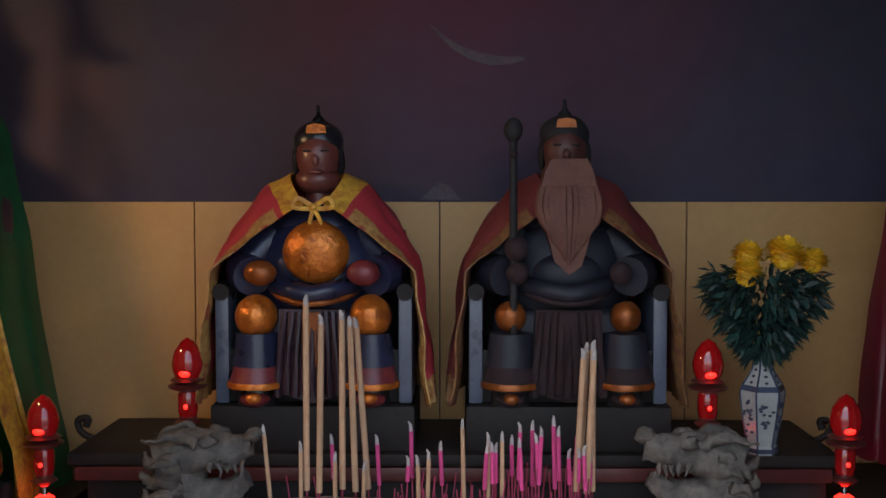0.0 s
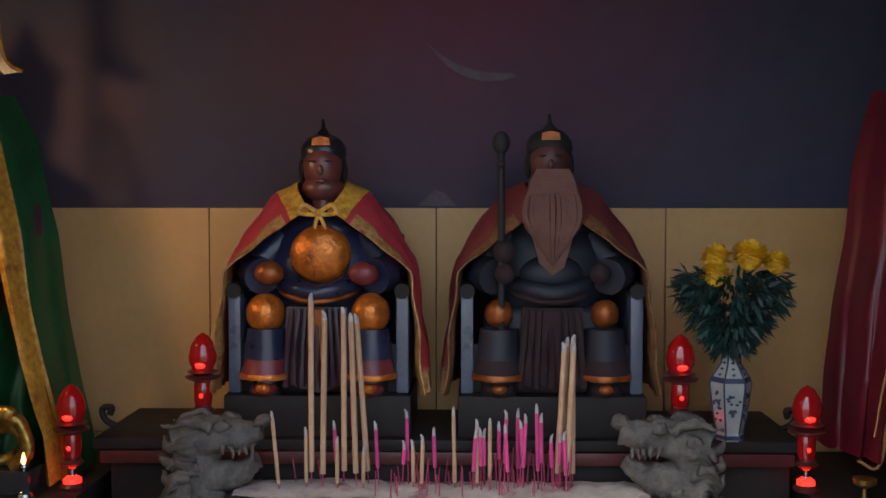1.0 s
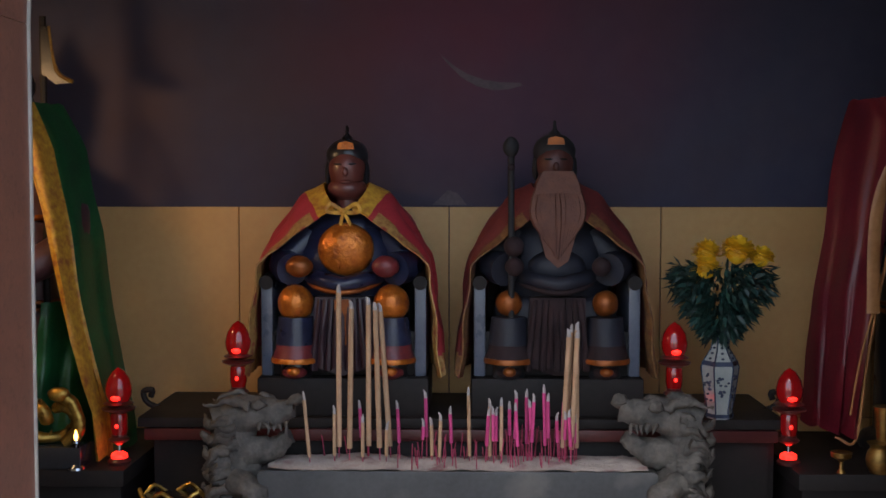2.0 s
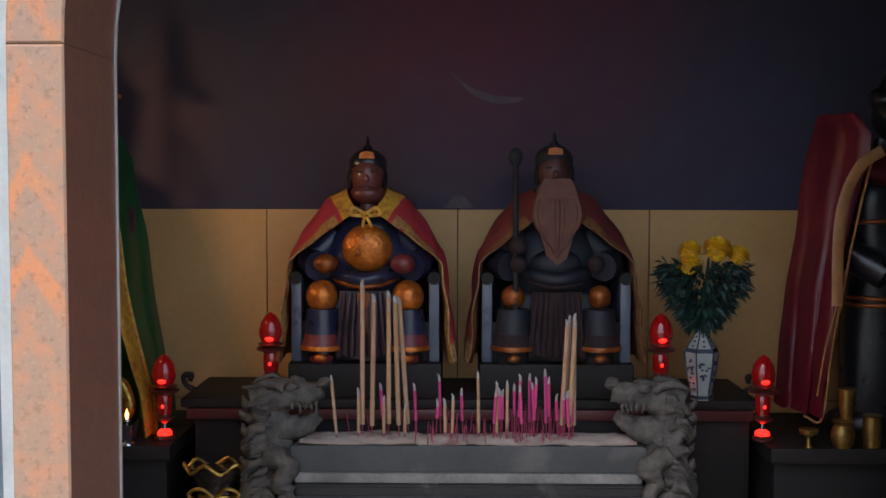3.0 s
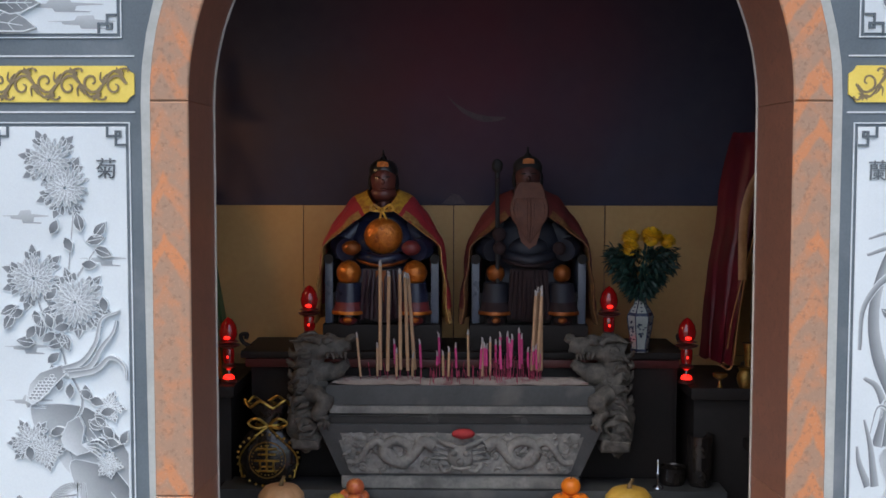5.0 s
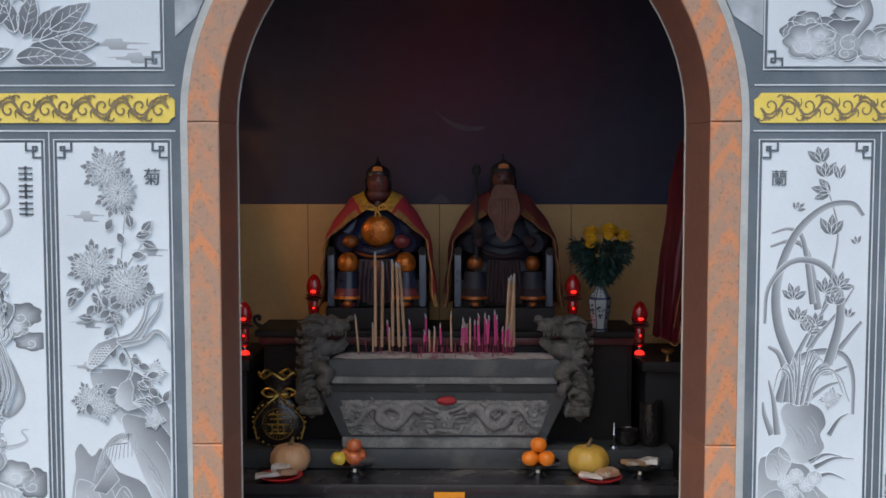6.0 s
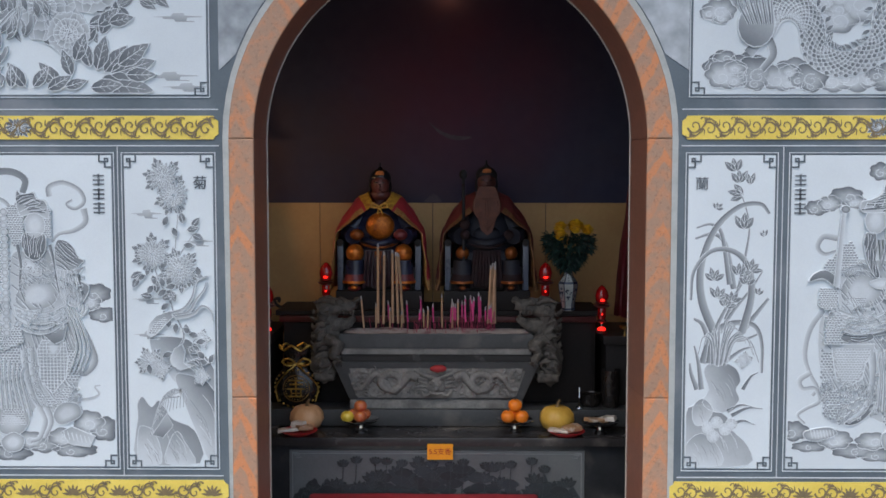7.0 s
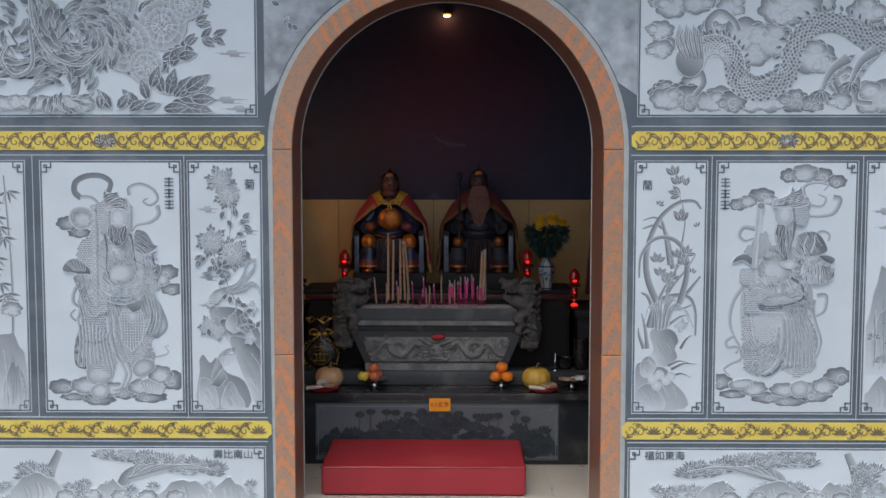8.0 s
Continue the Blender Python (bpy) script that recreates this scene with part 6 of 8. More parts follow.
    for k in range(19):
        c.blob([(X8(164 + 6 * math.cos(t)), Z8(366 + 9.4 * k + 5.5 * math.sin(t))) for t in [i * 0.785 + 0.39 for i in range(8)]], 0.62, 0.12, w=0.002)


def guardian_east(c):
    """A robed guardian with a long beard and a sword, on clouds under a cloud scroll."""
    for a, q, rx, rz, m in ((1394, 310, 18, 14, 1), (1452, 310, 22, 15, 1), (1478, 320, 19, 13, 1), (1422, 306, 26, 18, 2), (1306, 360, 19, 12, 1), (1346, 344, 26, 14, 1), (1324, 354, 18, 12, 2), (1360, 352, 16, 10, 2),
                            (1280, 672, 24, 16, 1), (1304, 694, 28, 9, 1), (1366, 700, 34, 12, 1), (1404, 706, 36, 11, 1), (1448, 696, 34, 14, 1), (1490, 662, 28, 18, 1), (1340, 684, 26, 15, 2), (1466, 680, 26, 17, 2), (1392, 686, 26, 14, 2), (1430, 684, 24, 14, 2)):
        c.cloudlet(X8(a), Z8(q), rx * 0.00297, rz * 0.003, a * 0.7, m)
    for pts, w0, w1, t in ((((1424, 352), (1420, 330), (1440, 322), (1462, 326), (1456, 336)), 0.022, 0.012, (0.2, 0.75)), (((1430, 362), (1452, 364), (1460, 350), (1446, 342)), 0.024, 0.012, (0.7, 0.15)), (((1472, 348), (1484, 352), (1474, 374), (1452, 380), (1430, 380)), 0.036, 0.016, (0.75, 0.15)),
                           (((1336, 402), (1316, 400), (1308, 414), (1318, 424), (1334, 420)), 0.030, 0.016, (0.75, 0.2)), (((1440, 420), (1452, 408), (1466, 412), (1466, 424)), 0.028, 0.014, (0.7, 0.2)), (((1318, 502), (1300, 530), (1294, 565), (1302, 592), (1312, 610), (1306, 622)), 0.026, 0.018, (0.65, 0.2)),
                           (((1302, 590), (1288, 600), (1292, 612), (1310, 612), (1316, 630), (1298, 640), (1286, 650), (1296, 662)), 0.026, 0.014, (0.7, 0.15)), (((1448, 520), (1464, 520), (1462, 545), (1446, 556)), 0.030, 0.016, (0.75, 0.2))):
        c.ribbon(grid8(*pts), w0, w1, 1, tones=t)
    # robe and skirts
    c.robe(curve8((1316, 510), (1350, 495), (1430, 498), (1444, 530), (1450, 570), (1460, 600), (1452, 628), (1440, 640), (1420, 666), (1380, 650), (1350, 664), (1322, 650), (1318, 600), (1312, 560)), (0.25, 0.5), 0.5)
    c.scales(grid8((1316, 556), (1332, 560), (1336, 598), (1318, 596)), 0.014)
    c.scales(grid8((1410, 555), (1434, 550), (1436, 590), (1414, 596)), 0.014)
    c.scales(grid8((1318, 612), (1346, 616), (1348, 660), (1322, 648)), 0.014)
    c.scales(grid8((1404, 630), (1440, 624), (1446, 652), (1410, 664)), 0.014)
    for pts in (((1388, 560), (1390, 600), (1380, 640), (1356, 660)), ((1398, 556), (1402, 600), (1396, 640)), ((1436, 540), (1446, 570), (1456, 600), (1450, 626)), ((1402, 606), (1424, 608), (1446, 602))):
        c.ribbon(grid8(*pts), 0.036, 0.016, 2, tones=(0.72, 0.1))
    c.piece(curve8((1352, 660), (1372, 648), (1390, 620), (1392, 640), (1376, 658), (1360, 664)), 1)
    front = grid8((1330, 548), (1392, 548), (1390, 566), (1380, 576), (1376, 598), (1356, 610), (1338, 600), (1334, 580))
    c.piece(front, 2, 0.006, (0.7, 0.35), 1.57)
    c.scales([(lerp(X8(1358), a, 0.82), lerp(Z8(575), b, 0.82)) for a, b in front], 0.013, (0.6, 0.1))
    c.robe(curve8((1342, 540), (1350, 528), (1364, 526), (1380, 528), (1390, 540), (1376, 547), (1352, 547)), (0.55, 0.95), -1.57, 0.010)
    c.blob(curve8((1296, 672), (1330, 666), (1342, 676), (1316, 686), (1298, 684)), 0.7, 0.15)
    for k in range(8):
        c.lines(grid8((1304 + 4.5 * k, 670), (1307 + 4.5 * k, 682)), w=0.004)
    c.blob(curve8((1404, 678), (1424, 668), (1438, 680), (1432, 698), (1410, 698)), 0.6, 0.1)
    c.brocade(curve8((1318, 600), (1390, 606), (1396, 650), (1350, 660), (1322, 644)), 170, 0.020)
    c.brocade(curve8((1398, 560), (1444, 560), (1456, 610), (1440, 640), (1400, 640)), 150, 0.020)
    c.brocade(curve8((1392, 540), (1440, 520), (1446, 560), (1400, 570)), 70, 0.018)
    for k in range(8):
        c.ribbon(grid8((1396 + 5 * k, 560), (1400 + 6 * k, 600), (1398 + 7 * k, 640 + 4 * (k % 3))), 0.008, 0.013, 2, tones=(0.85, 0.25))
    # torso, belly, belt and sleeves
    c.robe(curve8((1340, 440), (1362, 430), (1430, 440), (1432, 480), (1424, 510), (1370, 520), (1340, 500)), (0.2, 0.6), 0.6)
    c.blob(curve8((1340, 478), (1352, 452), (1376, 446), (1400, 462), (1402, 484), (1384, 498), (1356, 496)), 0.70, 0.10, (-0.02, -0.015))
    for k in range(6):
        c.ribbon(grid8((1330, 498 + 4 * k), (1356, 508 + 5 * k), (1386, 512 + 4 * k), (1424, 492 + 7 * k)), 0.013, 0.010, 2, tones=(0.65, 0.1))
    c.ribbon(grid8((1400, 488), (1418, 500), (1424, 520), (1412, 530), (1388, 536)), 0.022, 0.014, 1)
    c.scales(grid8((1350, 482), (1376, 482), (1376, 492), (1350, 492)), 0.010)
    c.robe(curve8((1412, 412), (1432, 406), (1450, 412), (1464, 436), (1456, 446), (1424, 452), (1402, 446), (1408, 428)), (0.35, 0.92), 0.5, 0.010)
    for pts in (((1424, 446), (1422, 430), (1428, 414)), ((1434, 444), (1440, 428), (1440, 414))):
        c.lines(grid8(*pts), w=0.010, tone=0.15)
    c.robe(curve8((1426, 456), (1448, 450), (1462, 458), (1478, 480), (1468, 494), (1446, 500), (1424, 492), (1418, 474)), (0.1, 0.8), 0.0, 0.010)
    for k in range(6):
        c.ribbon(grid8((1424 + 5 * k, 458), (1422 + 6 * k, 476), (1426 + 5 * k, 494)), 0.010, 0.007, 2, tones=(0.65, 0.1))
    c.piece(curve8((1448, 450), (1466, 448), (1478, 456), (1468, 464)), 1)
    c.scales(grid8((1316, 442), (1340, 410), (1356, 404), (1364, 432), (1344, 452), (1322, 458)), 0.013)
    c.piece(curve8((1296, 462), (1304, 450), (1322, 446), (1340, 462), (1336, 472), (1316, 458)), 1)
    c.scales(grid8((1310, 468), (1336, 468), (1338, 500), (1312, 496)), 0.011)
    c.scales(grid8((1322, 510), (1342, 504), (1344, 545), (1322, 545)), 0.013)
    c.blob(curve8((1380, 462), (1400, 456), (1412, 464), (1400, 472), (1386, 470)), 0.3, 0.02)
    c.brocade(curve8((1344, 440), (1372, 432), (1376, 446), (1350, 456)), 40, 0.014)
    c.brocade(curve8((1330, 496), (1424, 492), (1426, 524), (1380, 536), (1334, 530)), 110, 0.020, 0.8)
    c.brocade(curve8((1404, 450), (1428, 452), (1424, 500), (1404, 486)), 60, 0.016)
    c.brocade(curve8((1426, 456), (1470, 462), (1474, 486), (1440, 498)), 60, 0.018, 0.8)
    c.brocade(curve8((1400, 346), (1428, 346), (1428, 392), (1404, 396)), 60, 0.014)
    # head with helmet and long split beard, sword
    c.scales(grid8((1400, 352), (1426, 350), (1426, 390), (1408, 394)), 0.012)
    c.ribbon(grid8((1404, 390), (1402, 412), (1396, 440)), 0.020, 0.010, 1)
    carved_head(c, 1386, 378, 15, 18, ((1373, 396), (1380, 394), (1388, 396), (1388, 430), (1394, 452), (1388, 456), (1378, 440), (1372, 420)), ((1368, 366), (1366, 352), (1380, 348), (1394, 340), (1398, 328), (1406, 338), (1414, 328), (1418, 342), (1428, 348), (1426, 360), (1402, 366)))
    for k in range(5):
        c.lines(grid8((1370 + 12 * k, 362 - 2 * k), (1374 + 12 * k, 352 - 2 * k)), w=0.004)
    c.lines(grid8((1398, 404), (1400, 425), (1396, 444)), grid8((1393, 404), (1395, 428), (1394, 446)), w=0.005, tone=0.5)
    c.ribbon(grid8((1334, 470), (1338, 420), (1342, 368)), 0.026, 0.020, 2, tones=(0.5, 0.05))
    c.blob([(X8(1344 + 7 * math.cos(t)), Z8(362 + 6 * math.sin(t))) for t in [i * 0.628 for i in range(10)]], 0.9, 0.6)


for lo, hi, seed, draw, ix in ((72, 316, 21, guardian_west, 298), (1270, 1512, 22, guardian_east, 1282)):
    x0, x1, z0, z1 = X8(lo), X8(hi), Z8(726), Z8(288)
    pn = stone_panel(x0, x1, z0, z1)
    c = Carving(seed)
    c.fret(x0, x1, z0, z1)
    draw(c)
    c.done(pn)
    bars(X8(ix), Z8(322), 0.046, 0.05, 3, pn)

# orchid panel
x0, x1, z0, z1 = X8(1126), X8(1247), Z8(726), Z8(288)
pn = stone_panel(x0, x1, z0, z1)
c = Carving(31); c.fret(x0, x1, z0, z1)
G = functools.partial(grid_z, 1100, 270, 1.63)
for pts, w in ((((150, 330), (128, 228), (98, 206), (60, 216)), 12), (((140, 320), (120, 205), (95, 184), (62, 192)), 10), (((132, 400), (160, 330), (176, 250), (182, 180), (158, 100)), 8), (((120, 430), (150, 380), (190, 330), (215, 290)), 9),
               (((118, 470), (160, 440), (196, 395), (230, 352)), 16), (((112, 480), (140, 450), (176, 446), (206, 434)), 12), (((82, 500), (92, 450), (80, 412), (60, 398)), 15), (((70, 560), (56, 525), (52, 500)), 11), (((80, 560), (72, 500), (62, 460)), 11),
               (((105, 490), (110, 430), (150, 408), (196, 412), (216, 450), (218, 522)), 15), (((112, 440), (78, 360), (74, 280), (104, 196), (156, 146), (206, 138), (228, 160)), 17), (((170, 430), (190, 350), (184, 284), (150, 246), (98, 244), (58, 290), (52, 356)), 15),
               (((96, 500), (104, 440), (130, 380), (168, 320)), 12), (((130, 500), (170, 470), (200, 462)), 9)):
    c.ribbon(G(*pts), w * 0.0024, w * 0.0009, 1, tones=(0.92, 0.45))
for a, b, r, t0, m in ((150, 66, 0.062, 1.2, 3), (158, 92, 0.058, 1.0, 3), (168, 118, 0.062, 2.3, 3), (182, 96, 0.050, 0.9, 2), (170, 196, 0.068, 0.9, 3), (106, 150, 0.032, 0.4, 4), (218, 212, 0.030, 1.2, 3), (104, 312, 0.052, 0.9, 4), (112, 352, 0.05, 0.6, 4), (130, 372, 0.046, 0.5, 4), (160, 300, 0.05, 0.6, 4), (186, 290, 0.05, 0.4, 4), (178, 320, 0.046, 0.8, 4), (146, 360, 0.046, 0.7, 4), (204, 344, 0.03, 0.6, 3)):
    for k in range(m):
        c.leaf(*G((a, b))[0], t0 + (k - 0.5 * (m - 3)) * 0.62, r * c.r.uniform(0.95, 1.2), r * 0.52, 1)
for k in range(16):
    t = c.r.uniform(-1, 1)
    c.ribbon(G((118 + 16 * t, 505), (124 + 30 * t, 450), (130 + 60 * t, 400 + 50 * abs(t)), (134 + 78 * t, 390 + 110 * abs(t))), 0.016, 0.004, 1, tones=(0.95, 0.5))
for a, b, q, d in ((150, 620, 222, 604), (150, 640, 206, 642), (140, 610, 200, 600), (175, 560, 210, 520)):
    c.ribbon(G((a, b), ((a + q) / 2, (b + d) / 2 - 9), (q, d)), 0.020, 0.004, 1)
c.boulder(G((44, 735), (42, 618), (70, 596), (100, 600), (140, 622), (150, 650), (190, 690), (190, 735)), 0.75, 0.15, 1.2, 14)
c.boulder(G((84, 520), (96, 500), (118, 506), (132, 498), (160, 512), (170, 540), (160, 560), (168, 585), (140, 612), (104, 610), (82, 590), (96, 560)), 0.85, 0.12, 0.5, 14)
c.boulder(G((60, 600), (84, 580), (108, 606), (90, 640), (64, 640)), 0.7, 0.15, 1.8, 5)
c.boulder(G((44, 735), (44, 690), (80, 660), (120, 690), (130, 735)), 0.65, 0.05, 1.5, 8)
for a, b in ((96, 648), (116, 636), (136, 652), (108, 668), (150, 640)):
    c.peony(*G((a, b))[0], 0.026)
c.mum(*G((176, 492))[0], 0.030, 4)
letters("蘭", 0.058, X8(1145), WALL - 0.006, Z8(328), CARVE_FILL, "inscription", pn, 0.002)
c.done(pn)

# bamboo panel and landscape panel at the outer ends
x0, x1, z0, z1 = X8(-130), X8(38), Z8(726), Z8(288)
pn = stone_panel(x0, x1, z0, z1)
c = Carving(41); c.fret(x0, x1, z0, z1)
for a in (-90, -40, 8):
    c.ribbon([(X8(a), Z8(720)), (X8(a + 6), Z8(500)), (X8(a - 4), Z8(310))], 0.02, 0.012, 2)
for k in range(26):
    a, b = c.r.uniform(-110, 22), 310 + 10 * k * 0.9
    for j in range(5):
        c.leaf(X8(a), Z8(b), -0.2 - 0.6 * j, 0.075, 0.018, 1 + j % 2)
c.rock(X8(-125), Z8(725), 0.28, 0.24, 1); c.rock(X8(-40), Z8(725), 0.24, 0.5); c.rock(X8(-10), Z8(725), 0.14, 0.28, 1); c.cloud(X8(12), Z8(545), 0.06, 2)
c.done(pn)
x0, x1 = X8(1534), X8(1700)
pn = stone_panel(x0, x1, z0, z1)
c = Carving(42); c.fret(x0, x1, z0, z1)
c.wisp(X8(1538), Z8(372), 0.14); c.wisp(X8(1545), Z8(400), 0.16)
for a, w, h in ((1536, 0.16, 0.62), (1580, 0.3, 0.75), (1545, 0.2, 0.42), (1640, 0.17, 0.5)):
    c.rock(X8(a), Z8(660), w, h, 2)
c.rock(X8(1537), Z8(724), 0.2, 0.2); c.rock(X8(1590), Z8(724), 0.3, 0.22)
for k in range(16):
    c.tuft(X8(c.r.uniform(1540, 1680)), Z8(c.r.uniform(560, 640)), 0.045)
c.done(pn)

# upper panels: peonies with curling plumes, and a dragon among clouds
x0, x1, z0, z1 = X8(-140), X8(453), Z8(205), Z8(-60)
pn = stone_panel(x0, x1, z0, z1)
c = Carving(51); c.fret(x0, x1, z0, z1)
for a, b, ln in ((380, 100, 0.2), (360, 180, 0.24), (390, 195, 0.2), (20, 185, 0.2), (-100, 150, 0.3)):
    c.wisp(X8(a), Z8(b), ln)
for k in range(9):
    c.ribbon([(X8(40 + 9 * k), Z8(-40 + 8 * k)), (X8(70 + 8 * k), Z8(40 + 6 * k)), (X8(110 + 7 * k), Z8(90 + 3 * k)), (X8(170 + 4 * k), Z8(104 - 4 * k))], 0.034, 0.014, 1 + k % 2)
for k in range(8):
    c.ribbon([(X8(130 + 5 * k), Z8(100 + 2 * k)), (X8(95 - 12 * k), Z8(150 - 5 * k)), (X8(60 - 16 * k), Z8(120 + 4 * k)), (X8(20 - 14 * k), Z8(60 + 5 * k))], 0.03, 0.012, 1 + k % 2)
c.ribbon([(X8(128), Z8(110)), (X8(138), Z8(150)), (X8(120), Z8(190)), (X8(70), Z8(190))], 0.06, 0.03, 2)
c.ribbon([(X8(60), Z8(60)), (X8(68), Z8(110)), (X8(40), Z8(140)), (X8(10), Z8(110))], 0.06, 0.02, 2)
for k in range(70):
    t = c.r.uniform(0, 1)
    c.leaf(X8(70 + 120 * t + c.r.uniform(-26, 26)), Z8(40 + 55 * math.sin(3 * t) + c.r.uniform(-34, 34)), c.r.uniform(-2.6, -0.3), 0.075, 0.028, 1 + k % 2)
for a, b in ((245, 60), (300, 70), (320, 40), (255, 130), (330, 85), (360, 75), (380, 70), (350, 50), (230, 110), (270, 20), (355, 5), (200, 5), (290, 110)):
    for j in range(3):
        c.leaf(X8(a), Z8(b), c.r.uniform(-1.2, 1.2), 0.085, 0.04)
for a, b, r in ((292, 52, 0.13), (225, 85, 0.14), (200, 15, 0.13), (255, 110, 0.09)):
    c.peony(X8(a), Z8(b), r)
for k in range(40):
    c.leaf(X8(c.r.uniform(190, 335)), Z8(c.r.uniform(-10, 130)), c.r.uniform(0, 6.28), 0.11, 0.055, 1, 0.0034)
for a, b, r in ((292, 52, 0.13), (225, 85, 0.14), (205, 15, 0.13), (262, 122, 0.09), (335, 15, 0.09)):
    c.peony(X8(a), Z8(b), r)
for a, b, t, ln in ((310, 175, 0.85, 0.15), (318, 178, 0.3, 0.2), (300, 188, -0.15, 0.24), (300, 172, 1.3, 0.15), (292, 168, 1.9, 0.13), (330, 165, 0.6, 0.16), (340, 178, 0.0, 0.13), (290, 196, 0.1, 0.14), (270, 160, 1.2, 0.13), (250, 195, 2.3, 0.14), (255, 195, 0.3, 0.10), (200, 195, 2.2, 0.13), (210, 195, 0.9, 0.11), (180, 196, 1.6, 0.10), (265, 180, 1.9, 0.12), (230, 198, 0.5, 0.12)):
    c.leaf(X8(a), Z8(b), t, ln, ln * 0.46, 1, 0.0032)
    c.ribbon([(X8(a), Z8(b)), (X8(a) + 0.8 * ln * math.cos(t), Z8(b) + 0.8 * ln * math.sin(t))], 0.003, 0.002, 0, bare=True)
for k in range(9):
    c.cloud(X8(-40 + 24 * k), Z8(184), 0.06, 2)
c.plumes(X8(20), Z8(60), 0.34, 0.26, 90, 0.12, 1.3)
c.plumes(X8(150), Z8(70), 0.28, 0.22, 90, 0.11, 2.0)
c.plumes(X8(120), Z8(160), 0.16, 0.10, 30, 0.09, 0.6)
c.ribbon([(X8(60), Z8(-30)), (X8(66), Z8(50)), (X8(100), Z8(105)), (X8(150), Z8(120)), (X8(188), Z8(90))], 0.02, 0.016, 2, 0.004)
c.ribbon([(X8(60), Z8(60)), (X8(62), Z8(120)), (X8(30), Z8(138)), (X8(8), Z8(110)), (X8(20), Z8(84))], 0.024, 0.016, 2, 0.004)
c.done(pn)
x0, x1 = X8(1129), X8(1720)
pn = stone_panel(x0, x1, z0, z1)
c = Carving(52); c.fret(x0, x1, z0, z1)
for a, b, r in ((1170, 10, 0.08), (1205, 8, 0.10), (1250, 5, 0.09), (1168, 85, 0.07), (1176, 166, 0.09), (1205, 165, 0.08), (1285, 70, 0.09), (1320, 85, 0.10), (1300, 100, 0.07), (1270, 175, 0.09), (1330, 182, 0.075), (1370, 180, 0.08), (1300, 184, 0.06), (1420, 95, 0.085), (1400, 10, 0.11), (1440, 15, 0.09), (1555, 175, 0.12), (1480, 180, 0.07), (1530, 60, 0.09), (1600, 150, 0.1), (1640, 60, 0.13)):
    c.cloud(X8(a), Z8(b), r, 1 if (a // 5) % 2 else 2)
for a, b, r in ((1310, 65, 0.12), (1355, 80, 0.14), (1325, 102, 0.10), (1430, 108, 0.13), (1452, 120, 0.08), (1355, 178, 0.11), (1325, 184, 0.085), (1398, 182, 0.09), (1428, 186, 0.07), (1215, 176, 0.10), (1250, 182, 0.085), (1175, 178, 0.09), (1290, 182, 0.085), (1164, 60, 0.075), (1164, 92, 0.075), (1250, 60, 0.07), (1182, 22, 0.09), (1225, 15, 0.09), (1370, 25, 0.12), (1400, 20, 0.14), (1550, 175, 0.14), (1520, 30, 0.11), (1285, 20, 0.08), (1480, 150, 0.08)):
    c.cloud(X8(a), Z8(b), r, 1 if (a // 5) % 3 == 0 else 2)
for pts in ([(1205, 150), (1228, 128), (1240, 150), (1225, 172)], [(1255, 75), (1246, 48), (1266, 30), (1290, 44), (1300, 62)], [(1480, 165), (1470, 140), (1492, 128), (1508, 148), (1506, 180), (1535, 186)]):
    c.ribbon([(X8(a), Z8(b)) for a, b in pts], 0.05, 0.03, 2, 0.004)
body = [(1222, 120), (1240, 92), (1268, 88), (1290, 108), (1300, 150), (1340, 165), (1385, 140), (1395, 90), (1430, 52), (1480, 50), (1530, 80), (1580, 70), (1620, 30)]
c.ribbon([(X8(a), Z8(b)) for a, b in body], 0.12, 0.09, 2, 0.006)
sp = smooth([(X8(a), Z8(b), 0) for a, b in body], 9)
for i, p in enumerate(sp[:-1]):
    d = (sp[i + 1] - p).normalized()
    n2 = Vector((-d.y, d.x, 0))
    for k in (-2, -1, 0, 1, 2):
        q = p + n2 * 0.02 * (k + 0.5 * (i % 2) - 0.25)
        c.leaf(q.x, q.y, math.atan2(d.y, d.x), 0.026, 0.02, 1 + (i + k) % 2, 0.0022)
    if i % 2 == 0:
        c.leaf((p + n2 * 0.055).x, (p + n2 * 0.055).y, math.atan2(n2.y, n2.x) + 0.6, 0.04, 0.02, 1)
# head, whiskers, claws
c.piece([(X8(1215 + 26 * math.cos(t)), Z8(112 + 30 * math.sin(t))) for t in [i * 0.42 for i in range(15)]], 2, 0.004)
for k in range(12):
    c.ribbon([(X8(1205 + 3 * k), Z8(110)), (X8(1190 + 4 * k), Z8(80 - 3 * (k % 3))), (X8(1196 + 3 * k), Z8(52 + 4 * (k % 4)))], 0.014, 0.004, 1 + k % 2)
for a, b in ((1470, 118), (1520, 104)):
    c.ribbon([(X8(a + 20), Z8(b - 10)), (X8(a - 8), Z8(b + 12)), (X8(a - 24), Z8(b + 45))], 0.06, 0.026, 2, 0.004)
    for k in range(9):
        c.leaf(X8(a + 16 - 5 * k), Z8(b - 8 + 6.5 * k), 0.4 + 0.2 * (k % 3), 0.055, 0.02, 1 + k % 2, 0.0022)
    for k in range(5):
        c.leaf(X8(a - 24), Z8(b + 45), -2.8 + 0.55 * k, 0.07, 0.018, 1)
c.done(pn)

